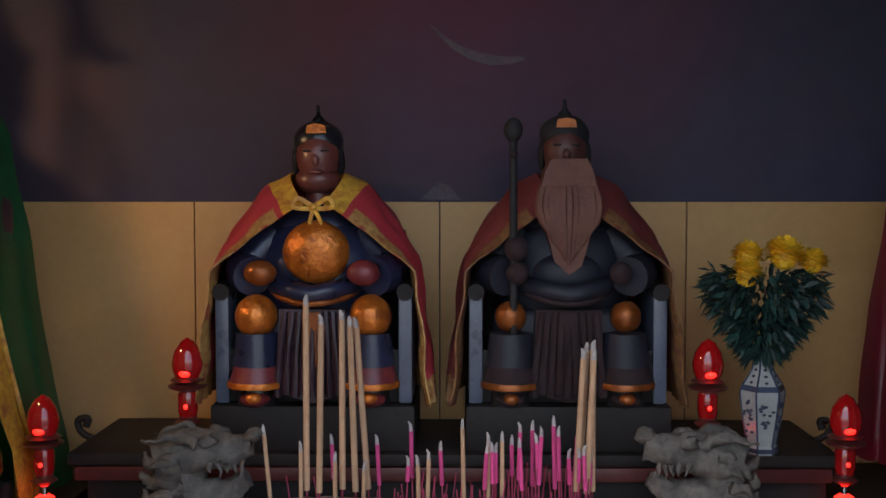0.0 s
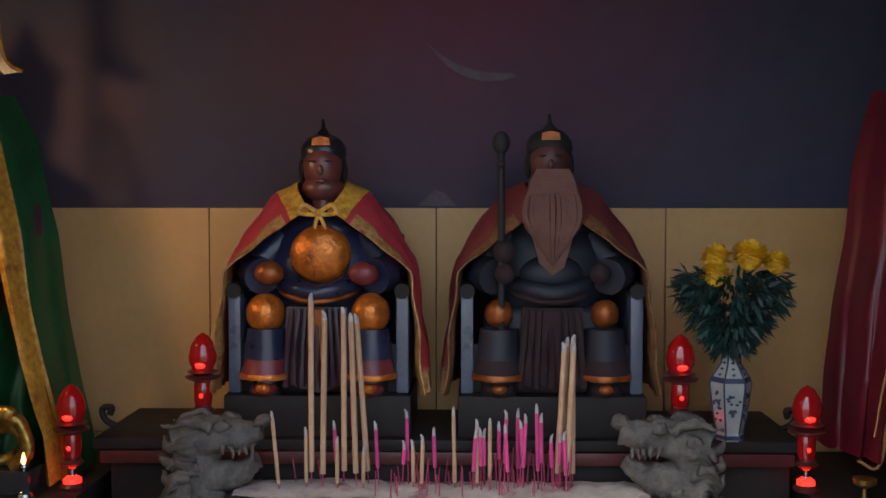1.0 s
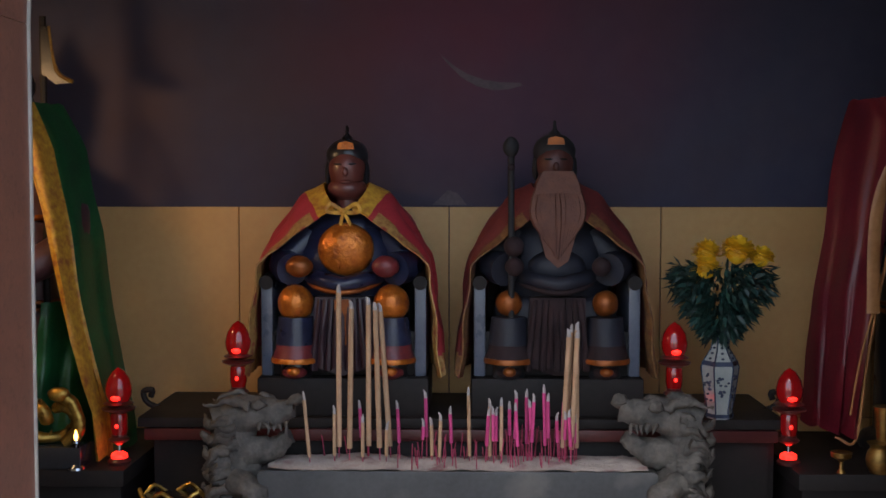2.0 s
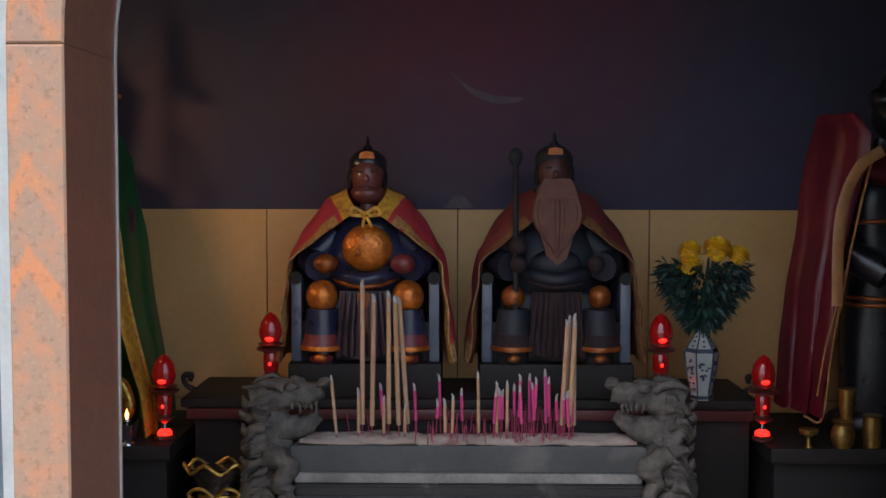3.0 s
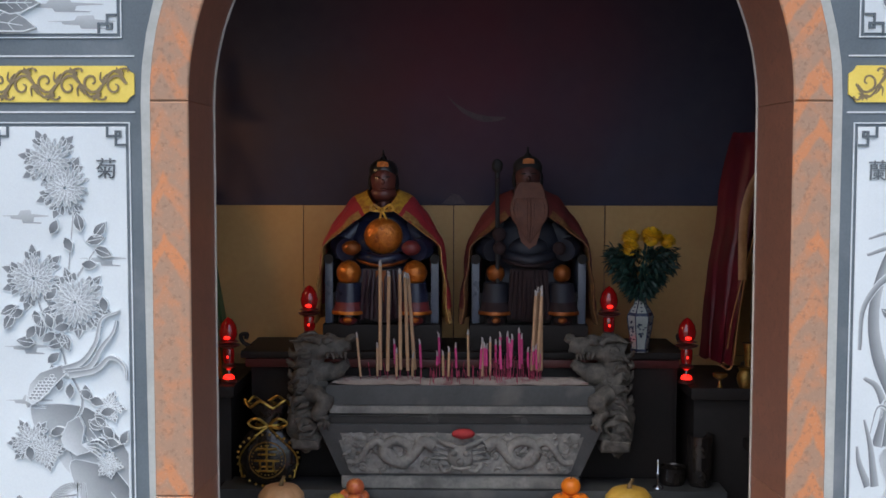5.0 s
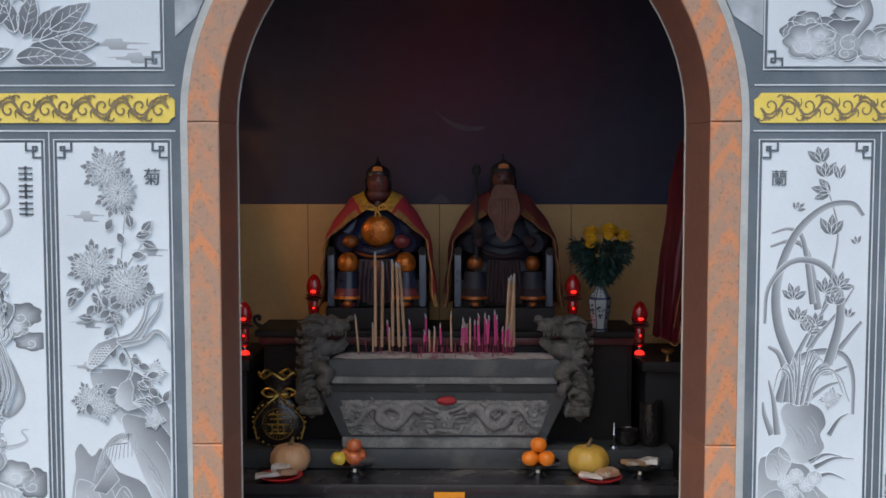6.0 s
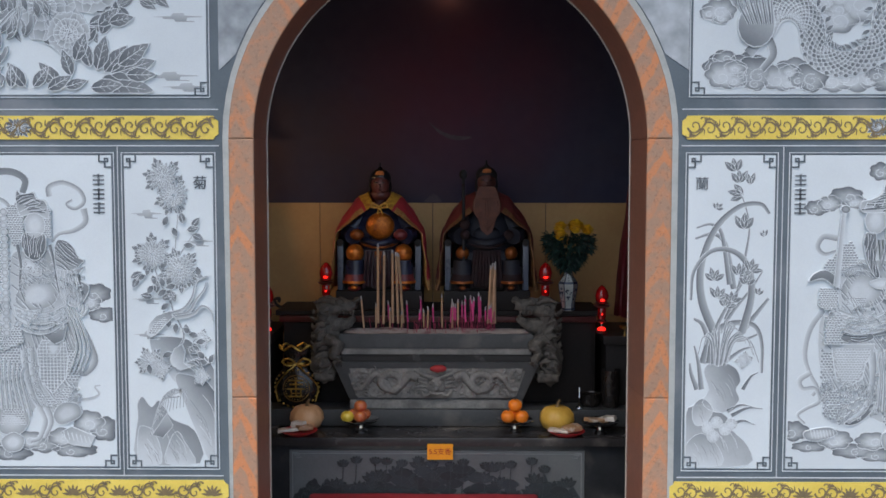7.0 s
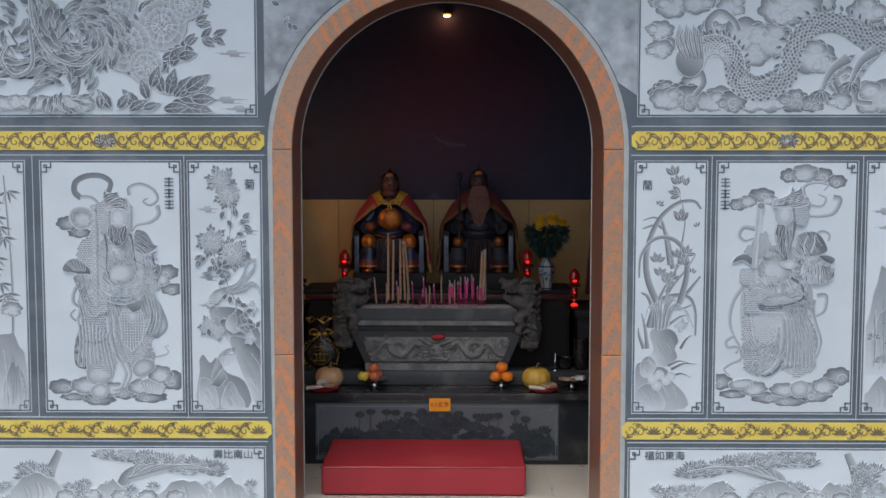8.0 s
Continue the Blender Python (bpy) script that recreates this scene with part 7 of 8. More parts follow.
# lower panels: pines and hills
for lo, hi, seed, txt, tx in ((-140, 460, 61, "壽比南山", 405), (1121, 1720, 62, "福如東海", 1183)):
    x0, x1, z0, z1 = X8(lo), X8(hi), 0.02, Z8(795)
    pn = stone_panel(x0, x1, z0, z1)
    c = Carving(seed); c.fret(x0, x1, z0, z1)
    s = 1 if lo < 0 else -1
    base = 210 if lo < 0 else 1390
    c.ribbon([(X8(base - 20 * s), Z8(905)), (X8(base - 5 * s), Z8(860)), (X8(base + 10 * s), Z8(838)), (X8(base + 70 * s), Z8(815)), (X8(base + 150 * s), Z8(828))], 0.09, 0.02, 2)
    c.ribbon([(X8(base - 130 * s), Z8(900)), (X8(base - 140 * s), Z8(850)), (X8(base - 120 * s), Z8(800))], 0.09, 0.04, 2)
    for k in range(70):
        u = c.r.uniform(-60, 175)
        c.tuft(X8(base + u * s), Z8(808 + 26 * max(0, u / 175) + c.r.uniform(-6, 18)), 0.052, 7, 1 if k % 3 else 2)
    for k in range(16):
        c.tuft(X8(base + (-170 + c.r.uniform(-20, 30)) * s), Z8(835 + c.r.uniform(-12, 28)), 0.05, 7, 1)
    for k in range(5):
        u = 30 + 34 * k
        c.ribbon([(X8(base + 5 * s), Z8(850)), (X8(base + u * 0.6 * s), Z8(826)), (X8(base + u * s), Z8(822 + 3 * k))], 0.022, 0.008, 2)
    for k in range(90):
        u = c.r.uniform(-300, 230)
        c.tuft(X8(base + u * s), Z8(875 + c.r.uniform(-16, 20)), 0.04, 6, 1 + k % 2)
    for a, w, h in ((-60, 0.2, 0.16), (60, 0.3, 0.17), (150, 0.22, 0.17), (-210, 0.3, 0.2)):
        xa = X8(base + a * s)
        c.rock(xa, 0.03, w, h, 2)
    for k in range(5):
        c.cloud(X8(base + (-110 + 50 * k) * s), Z8(880), 0.055, 2)
    letters(txt, 0.054, X8(tx), WALL - 0.006, Z8(806), CARVE_FILL, "inscription", pn, 0.002)
    c.done(pn)

# spandrels beside the arch head
for s in (-1, 1):
    bm = B()
    xs = CX - 0.958 if s < 0 else CX + 0.985
    pts = [(CX + s * (RO + 0.03) * math.cos(a), SPRING + (RO + 0.03) * math.sin(a)) for a in (0.30 + 0.075 * i for i in range(14))]
    plate(bm, [(xs, pts[0][1] + 0.0), *pts[1:], (pts[-1][0], SPRING + 1.35), (xs, SPRING + 1.35)], WALL - 0.004, WALL + 0.01)
    pn = part("stone_panel", bm, SPANDREL, facade, "pale mottled stone spandrel beside the arch")
    c = Carving(70 + s)
    for k in range(50 if s < 0 else 0):
        a = c.r.uniform(0.45, 1.25)
        r = RO + 0.09 + c.r.uniform(0, 0.25)
        x, z = CX + s * r * math.cos(a), SPRING + r * math.sin(a)
        if abs(x - CX) < RO - 0.04:
            c.leaf(x, z, c.r.uniform(0, 6.28), 0.05, 0.03, 1 + k % 2)
    c.done(pn)


def band(x0, x1, zc, h, pitch, seed, flowers, name_label):
    """A yellow frieze with bronze scrolls."""
    bm = B()
    q = 0.022
    o = [(x0, zc - h / 2 + q), (x0 + q * 0.6, zc - h / 2 + q * 0.6), (x0 + q, zc - h / 2), (x1 - q, zc - h / 2), (x1 - q * 0.6, zc - h / 2 + q * 0.6), (x1, zc - h / 2 + q), (x1, zc + h / 2 - q), (x1 - q * 0.6, zc + h / 2 - q * 0.6), (x1 - q, zc + h / 2), (x0 + q, zc + h / 2), (x0 + q * 0.6, zc + h / 2 - q * 0.6), (x0, zc + h / 2 - q)]
    plate(bm, o, WALL - 0.006, WALL + 0.01)
    ob = part("yellow_frieze", bm, YELLOW, facade, name_label)
    c = Carving(seed)
    c.h = 0.003
    n = int((x1 - x0 - 0.04) / pitch)
    for i in range(n):
        x = x0 + 0.02 + (i + 0.5) * (x1 - x0 - 0.04) / n
        f = 1 if (x < CX) else -1
        up = 1 if i % 2 else -1
        if not flowers:
            up = 1
        if flowers and i % 2:
            for k in range(7):
                c.leaf(x, zc - h * 0.2, 0.15 + 0.47 * k, h * 0.5, h * 0.12, 1, 0.001)
            continue
        # one curl inside each bend of the vine, with a leaf spray
        wx = (x1 - x0 - 0.04) / n
        for m in (-1, 1):
            xc = x + m * wx * 0.25
            zz = zc - m * h * 0.06
            c.ribbon([(xc + f * h * 0.30 * (1 - 0.095 * t) * math.cos(0.8 * t + 0.3), zz + m * h * 0.33 * (1 - 0.095 * t) * math.sin(0.8 * t + 0.3)) for t in range(10)], h * 0.075, h * 0.04, 1, bare=True)
            c.ribbon([(xc + f * h * (0.28 + 0.11 * math.cos(0.9 * t)), zc + m * h * (0.34 + 0.09 * math.sin(0.9 * t))) for t in range(6)], h * 0.06, h * 0.03, 1, bare=True)
            for a in (0.2, 1.0, 1.9, 2.7):
                c.leaf(xc + f * h * 0.1, zc + m * h * 0.30, m * a, h * 0.17, h * 0.07, 1, 0.0008)
            for a, ln in ((0.9, 0.34), (1.5, 0.30), (2.2, 0.30)):
                c.ribbon([(xc - f * h * 0.30, zc + m * h * 0.02), (xc - f * h * (0.30 + 0.5 * ln * math.cos(a)), zc + m * h * 0.5 * ln * math.sin(a)), (xc - f * h * (0.30 + ln * math.cos(a + 0.4)), zc + m * h * ln * math.sin(a + 0.4))], h * 0.085, h * 0.02, 1, bare=True)
        c.ribbon([(x + wx * (k / 8 - 0.5), zc + h * 0.36 * math.sin(6.2832 * (k / 8 - 0.5))) for k in range(9)], h * 0.06, h * 0.06, 1, bare=True)
    part("scrollwork", c.bm, [SCROLL, SCROLL, SCROLL], ob, "bronze-brown scrollwork", sharp=30)
    if not flowers:
        c = Carving(seed + 5)
        c.h = 0.004
        xm = X8(187) if x0 < CX else X8(1390)
        for m in (-1, 1):
            for k in range(9):
                c.leaf(xm, zc - m * h * 0.05, m * (0.1 + 0.37 * k), h * (0.46 if k in (3, 4, 5) else 0.62), h * 0.2, 1 + k % 2, 0.0014)
        part("lotus_medallion", c.bm, [CARVE_LINE, SLATE, CARVE_FILL], ob, "dark grey lotus in the frieze", sharp=30)


for x0, x1 in ((X8(-140), X8(468)), (X8(1116), X8(1720))):
    band(x0, x1, Z8(250), 0.098, 0.125, 81, False, "yellow painted frieze with scrolls")
    for zz in (Z8(225), Z8(275), Z8(739), Z8(782)):
        bm = B(); box(bm, x0, x1, WALL - 0.003, WALL + 0.01, zz - 0.0022, zz + 0.0022); part("joint_line", bm, CARVE_LINE, facade)
for x0, x1 in ((X8(-140), X8(475)), (X8(1106), X8(1720))):
    band(x0, x1, Z8(760.5), 0.094, 0.098, 82, True, "yellow painted frieze with lotus scrolls")
for xx in (55, 325, 1258, 1524):
    bm = B(); box(bm, X8(xx) - 0.0016, X8(xx) + 0.0016, WALL - 0.003, WALL + 0.01, Z8(738), Z8(276)); part("joint_line", bm, CARVE_LINE, facade)

# altar front: lotus and hills, thin frame
c = Carving(91)
bm = B()
for a, b, zc, zd in ((-0.755, 0.72, 0.366, 0.370), (-0.755, 0.72, 0.045, 0.049), (-0.755, -0.751, 0.045, 0.37), (0.716, 0.72, 0.045, 0.37)):
    box(bm, a, b, AF + 0.004, AF + 0.012, zc, zd)
for x, s in ((-0.755, 1), (0.72, -1)):
    for z, t in ((0.37, -1), (0.045, 1)):
        for k in range(3):
            box(bm, min(x + s * 0.01 * k, x + s * (0.01 * k + 0.03)), max(x + s * 0.01 * k, x + s * (0.01 * k + 0.03)), AF + 0.004, AF + 0.012, z + t * 0.012 * k, z + t * 0.012 * k + 0.004)
part("frame_line", bm, ALTARLINE, altar, "thin grey carved frame line")
ra = random.Random(14)
keep = WALL
WALL = AF + 0.010
for x in [-0.72, -0.66, -0.58, 0.52, 0.60, 0.66]:
    c.rock(x - 0.05, 0.06, 0.12, ra.uniform(0.12, 0.22), 1)
for k in range(150):
    x = ra.uniform(-0.68, 0.66)
    top = 0.20 + 0.12 * math.exp(-((x - 0.05) / 0.35) ** 2)
    z = ra.uniform(0.06, top)
    if k % 3:
        c.piece([(x + 0.045 * (1 + 0.12 * math.cos(4 * t)) * math.cos(t), z + 0.026 * math.sin(t)) for t in [i * 0.524 for i in range(12)]], 1, 0.0014)
    else:
        for j in range(5):
            c.leaf(x, z, 0.6 + 0.5 * j, 0.06, 0.026, 1, 0.0012)
for k in range(14):
    x = -0.5 + 0.078 * k + ra.uniform(-0.02, 0.02)
    z = ra.uniform(0.27, 0.325)
    c.ribbon([(x, 0.1), (x + 0.01, z)], 0.005, 0.004, 1)
    for j in range(5):
        c.leaf(x + 0.01, z, 0.7 + 0.43 * j, 0.042, 0.02, 1, 0.0012)
WALL = keep
part("carved_lotus", c.bm, [ALTARRIM, ALTARCARVE, ALTARCARVE], altar, "dark carved lotus leaves and hills", sharp=30)

# ---- offerings on the altar ----
def pumpkin(x, y, z, r, material, label):
    ob = thing("pumpkin", label, "pumpkin", (x, y, z), "pumpkins")
    bm = B()
    prof = [(0.001, r * 0.10), (r * 0.45, r * 0.02), (r * 0.8, r * 0.22), (r, r * 0.62), (r * 0.95, r * 1.0), (r * 0.7, r * 1.3), (r * 0.35, r * 1.42), (r * 0.12, r * 1.36), (0.001, r * 1.34)]
    lathe(bm, prof, (x, y, z), 60, 0, wob=lambda a, h: 1 - 0.055 * abs(math.sin(5 * a)) ** 0.5 * -1 - 0.05)
    part("rind", bm, material, ob, sharp=80)
    bm = B(); tube(bm, smooth([(x, y, z + r * 1.3), (x + 0.004, y, z + r * 1.55), (x + 0.014, y - 0.004, z + r * 1.75)], 3), [0.012, 0.010, 0.008, 0.007, 0.006, 0.006, 0.007], 7); part("stalk", bm, STALK, ob, "dry brown stalk")


def red_plate(x, y, z, label):
    ob = thing("plate", label, "plate", (x, y, z), "red plates")
    bm = B(); lathe(bm, [(0.055, 0.0), (0.06, 0.006), (0.085, 0.014), (0.095, 0.022), (0.093, 0.024), (0.08, 0.017), (0.05, 0.009), (0.001, 0.009)], (x, y, z), 36); part("dish", bm, PLATE_RED, ob)


def packet(x, y, z, w, d, h, material, turn, label, seed):
    bm = B()
    box(bm, -w / 2, w / 2, -d / 2, d / 2, 0, h, h * 0.3)
    bmesh.ops.subdivide_edges(bm, edges=list(bm.edges), cuts=3, use_grid_fill=True)
    roughen(bm, 0.006, 38, seed)
    bm.transform(pose(x, y, z + 0.004, 0, turn[0], turn[1]))
    tagged(part("snack_packet", bm, material, None, "", 30), label, "packet", "snack packets")


def bowl(x, y, z, label):
    ob = thing("fruit_stand", label, "bowl", (x, y, z), "steel fruit stands")
    bm = B(); lathe(bm, [(0.036, 0.0), (0.038, 0.006), (0.022, 0.02), (0.020, 0.034), (0.03, 0.04)], (x, y, z), 28); part("foot", bm, SILVER, ob)
    bm = B(); lathe(bm, [(0.02, 0.036), (0.055, 0.042), (0.09, 0.056), (0.098, 0.064), (0.096, 0.066), (0.085, 0.06), (0.04, 0.048), (0.001, 0.046)], (x, y, z), 32); part("dish", bm, SILVER, ob)


def fruit(kind, x, y, z, r, material, label, group):
    ob = thing(kind, label, kind, (x, y, z - r), group)
    bm = B()
    dip = (lambda v: Vector((v.x, v.y, v.z * 0.92 - 0.16 * math.exp(-(v.x ** 2 + v.y ** 2) * 14) * (1 if v.z > 0 else -0.6))))
    ball(bm, (x, y, z), (r, r, r), 0, 24, squash=dip)
    part("flesh", bm, material, ob, sharp=80)
    bm = B(); tube(bm, [(x, y, z + r * 0.7), (x + 0.002, y, z + r * 0.95)], 0.0016 if kind == "apple" else 0.003, 6); part("stalk", bm, STALK, ob)


FY = 2.225
pumpkin(-0.70, 2.27, AT, 0.090, PUMPKIN_A, "tan ribbed pumpkin standing behind a red plate")
pumpkin(0.605, 2.25, AT, 0.092, PUMPKIN_B, "yellow ribbed pumpkin standing behind a red plate")
red_plate(-0.725, 2.155, AT, "red plastic plate with wrapped snacks")
red_plate(0.645, 2.155, AT, "red plastic plate with wrapped snacks")
packet(-0.775, 2.13, AT + 0.018, 0.11, 0.05, 0.014, WRAP_WHITE, (-4, 8), "white wrapped sweet bar on a plate", 1)
packet(-0.70, 2.15, AT + 0.022, 0.08, 0.06, 0.022, WRAP_BROWN, (6, 30), "crumpled clear and brown snack packet", 2)
packet(-0.73, 2.17, AT + 0.03, 0.07, 0.05, 0.03, WRAP_WHITE, (0, -15), "crumpled white snack packet on a plate", 3)
packet(0.605, 2.13, AT + 0.018, 0.10, 0.05, 0.016, WRAP_WHITE, (3, -10), "white wrapped sweet bar on a plate", 4)
packet(0.675, 2.15, AT + 0.020, 0.09, 0.07, 0.028, WRAP_BROWN, (-6, 20), "crumpled brown snack packet on a plate", 5)
bowl(-0.415, FY, AT, "polished steel stand holding apples"); bowl(0.385, FY, AT, "polished steel stand holding oranges")
az = AT + 0.048
for x, y, h, r, m, l in ((-0.482, FY - 0.02, 0.033, 0.034, APPLE_YEL, "yellow apple in a steel stand"), (-0.415, FY - 0.015, 0.033, 0.034, APPLE_RED, "red striped apple in a steel stand"), (-0.448, FY + 0.035, 0.034, 0.034, APPLE_RED, "red striped apple in a steel stand"), (-0.415, FY, 0.084, 0.034, APPLE_RED, "red apple on top of others"), (-0.395, FY + 0.03, 0.036, 0.031, APPLE_RED, "red striped apple in a steel stand")):
    fruit("apple", x, y, az + h, r, m, l, "apples")
for x, y, h, l in ((0.348, FY - 0.015, 0.035, "orange in a steel stand"), (0.42, FY - 0.015, 0.035, "orange in a steel stand"), (0.385, FY + 0.04, 0.035, "orange in a steel stand"), (0.386, FY + 0.003, 0.09, "orange on top of the others")):
    fruit("orange", x, y, az + h, 0.036, ORANGE, l, "oranges")
bowl(0.825, 2.20, AT, "polished steel stand holding snack packets")
packet(0.80, 2.19, AT + 0.058, 0.12, 0.06, 0.02, WRAP_BROWN, (6, 25), "brown wrapped snack on steel stand", 6)
packet(0.86, 2.20, AT + 0.06, 0.09, 0.06, 0.022, WRAP_WHITE, (-8, -20), "crumpled silver-white snack packet", 7)

# black purse-shaped money pot
purse = thing("money_pot", "black glazed purse-shaped pot with gilt trim", "pot", (-0.77, 2.42, TIER))
px, py = -0.768, 2.425
bm = B(); lathe(bm, [(0.06, 0.0), (0.105, 0.02), (0.125, 0.09), (0.115, 0.16), (0.07, 0.215), (0.045, 0.232), (0.06, 0.27), (0.09, 0.315)], (px, py, TIER), 36, 0, sy=0.55, wob=lambda a, h: 1 + 0.05 * math.sin(6 * a) * (h > 0.2)); part("body", bm, BAGBLACK, purse, sharp=70)
bm = B()
tube(bm, smooth([(px + 0.095 * math.cos(a), py + 0.052 * math.sin(a), TIER + 0.318 + 0.014 * math.sin(6 * a)) for a in [i * 0.2618 for i in range(25)]], 2), 0.006, 7); part("gilt_rim", bm, GOLDLEAF, purse, "wavy gilt rim")
bm = B()
tube(bm, [(px + 0.05 * math.cos(a), py + 0.032 * math.sin(a), TIER + 0.232) for a in [i * 0.3142 for i in range(21)]], 0.007, 7)
for s in (-1, 1):
    tube(bm, smooth([(px, py - 0.035, TIER + 0.232), (px + s * 0.04, py - 0.045, TIER + 0.262), (px + s * 0.075, py - 0.04, TIER + 0.245), (px + s * 0.045, py - 0.045, TIER + 0.225), (px, py - 0.037, TIER + 0.232)], 4), 0.006, 7)
    tube(bm, smooth([(px, py - 0.037, TIER + 0.23), (px + s * 0.05, py - 0.06, TIER + 0.19), (px + s * 0.11, py - 0.03, TIER + 0.11), (px + s * 0.10, py - 0.04, TIER + 0.03)], 4), 0.004, 6)
part("gilt_cord", bm, GOLDLEAF, purse, "gilt cord tied in a bow")
bm = B()
tube(bm, [(px + 0.07 * math.cos(a), py - 0.066 + 0.012 * abs(math.cos(a)), TIER + 0.105 + 0.07 * math.sin(a)) for a in [i * 0.2618 for i in range(25)]], 0.003, 6); part("round_frame", bm, BRASS, purse)
bm = B()
for k in range(26):
    a = k * 6.2832 / 26
    ball(bm, (px + 0.118 * math.cos(a), py - 0.02 - 0.045 * abs(math.sin(a)) - 0.012, TIER + 0.108 + 0.10 * math.sin(a)), (0.006, 0.006, 0.006), 0, 8)
    ball(bm, (px + 0.058 * math.cos(a), py - 0.066, TIER + 0.105 + 0.058 * math.sin(a)), (0.003, 0.003, 0.003), 0, 8)
tagged(part("gilt_bead", bm, GOLDLEAF, purse, "tiny gilt beads"), kind="stuff")
bm = B()
for a, b, c1, d in ((-0.04, 0.04, 0.145, 0.153), (-0.035, 0.035, 0.125, 0.132), (-0.05, 0.05, 0.10, 0.108), (-0.004, 0.004, 0.06, 0.165), (-0.03, -0.022, 0.06, 0.10), (0.022, 0.03, 0.06, 0.10), (-0.04, 0.04, 0.06, 0.067), (-0.03, 0.03, 0.078, 0.084)):
    box(bm, px + a, px + b, py - 0.074, py - 0.062, TIER + c1, TIER + d, 0.002, seg=1)
part("gilt_sign", bm, GOLDLEAF, purse, "raised gilt strokes")

# vessels at the other end
for x, y, r, h, l in ((0.905, 2.42, 0.05, 0.20, "dark glazed cylinder jar on altar step"), (0.80, 2.44, 0.055, 0.07, "dark bowl on the altar step")):
    ob = thing("jar", l, "jar", (x, y, TIER), "dark vessels")
    bm = B(); lathe(bm, [(r * 0.8, 0), (r * 0.9, 0.006), (r, h * 0.4), (r, h * 0.94), (r * 1.06, h), (r * 0.96, h), (r * 0.9, h * 0.9), (0.001, h * 0.86)], (x, y, TIER), 28); part("wall", bm, BAGBLACK, ob)
cs = thing("candle_holder", "small steel candle holder on the altar", "candle holder", (0.735, 2.38, TIER))
bm = B(); lathe(bm, [(0.022, 0), (0.02, 0.006), (0.006, 0.014), (0.005, 0.05), (0.010, 0.058), (0.006, 0.066), (0.006, 0.10), (0.003, 0.112)], (0.735, 2.38, TIER), 16); part("stick", bm, SILVER, cs)

# ---- side altars with standing figures ----
def side_altar(x0, x1, label):
    ob = thing("side_altar", label, "altar", ((x0 + x1) / 2, 2.7, 0), "side altars")
    bm = B(); box(bm, x0, x1, 2.42, 2.96, 0.88, 0.925, 0.006); part("top_slab", bm, WOOD_DARK, ob)
    bm = B(); box(bm, x0 + 0.02, x1 - 0.02, 2.46, 2.94, 0.0, 0.878, 0.004); part("body", bm, WOOD_DARK, ob)


side_altar(-2.2, -0.905, "dark stone side altar under the green-caped figure")
side_altar(0.865, 2.3, "dark stone side altar under the red-caped figure")


def side_figure(cx, material, label):
    """A standing figure kept as one plain mesh."""
    bm = B()
    z0 = 0.925
    lathe(bm, [(0.16, 0.0), (0.17, 0.02), (0.16, 0.05), (0.13, 0.06), (0.14, 0.3), (0.12, 0.5), (0.15, 0.7), (0.13, 0.82), (0.05, 0.88), (0.045, 0.92)], (cx, 2.72, z0), 26, 0, sy=0.7, wob=lambda a, h: 1 + 0.06 * math.sin(5 * a + 9 * h))
    ball(bm, (cx, 2.70, z0 + 0.985), (0.06, 0.062, 0.075), 0)
    ball(bm, (cx, 2.71, z0 + 1.04), (0.066, 0.066, 0.05), 1)
    lathe(bm, [(0.04, 1.08), (0.02, 1.12), (0.0, 1.16)], (cx, 2.71, z0), 12, 1)
    for s in (-1, 1):
        tube(bm, smooth([(cx + s * 0.14, 2.72, z0 + 0.78), (cx + s * 0.18, 2.66, z0 + 0.6), (cx + s * 0.05, 2.57, z0 + 0.5)], 5), 0.05, 12, 0)
    ball(bm, (cx, 2.62, z0 + 0.50), (0.06, 0.05, 0.05), 0)
    for z, r in ((0.42, 0.128), (0.40, 0.13), (0.66, 0.15)):
        tube(bm, [(cx + r * math.cos(a), 2.72 + r * 0.72 * math.sin(a), z0 + z) for a in [i * 0.3142 for i in range(21)]], 0.008, 6, 2)
    roughen(bm, 0.006, 16, cx)
    tagged(part("temple_figure", bm, [material, BLACKHAT, GOLD_DULL], sharp=60), label, "statue", "standing temple figures")


side_figure(-1.30, FIG_PLUM, "dark plum standing deity figure in green cape")
side_figure(1.30, BLACKHAT, "black standing deity figure in a red cape")


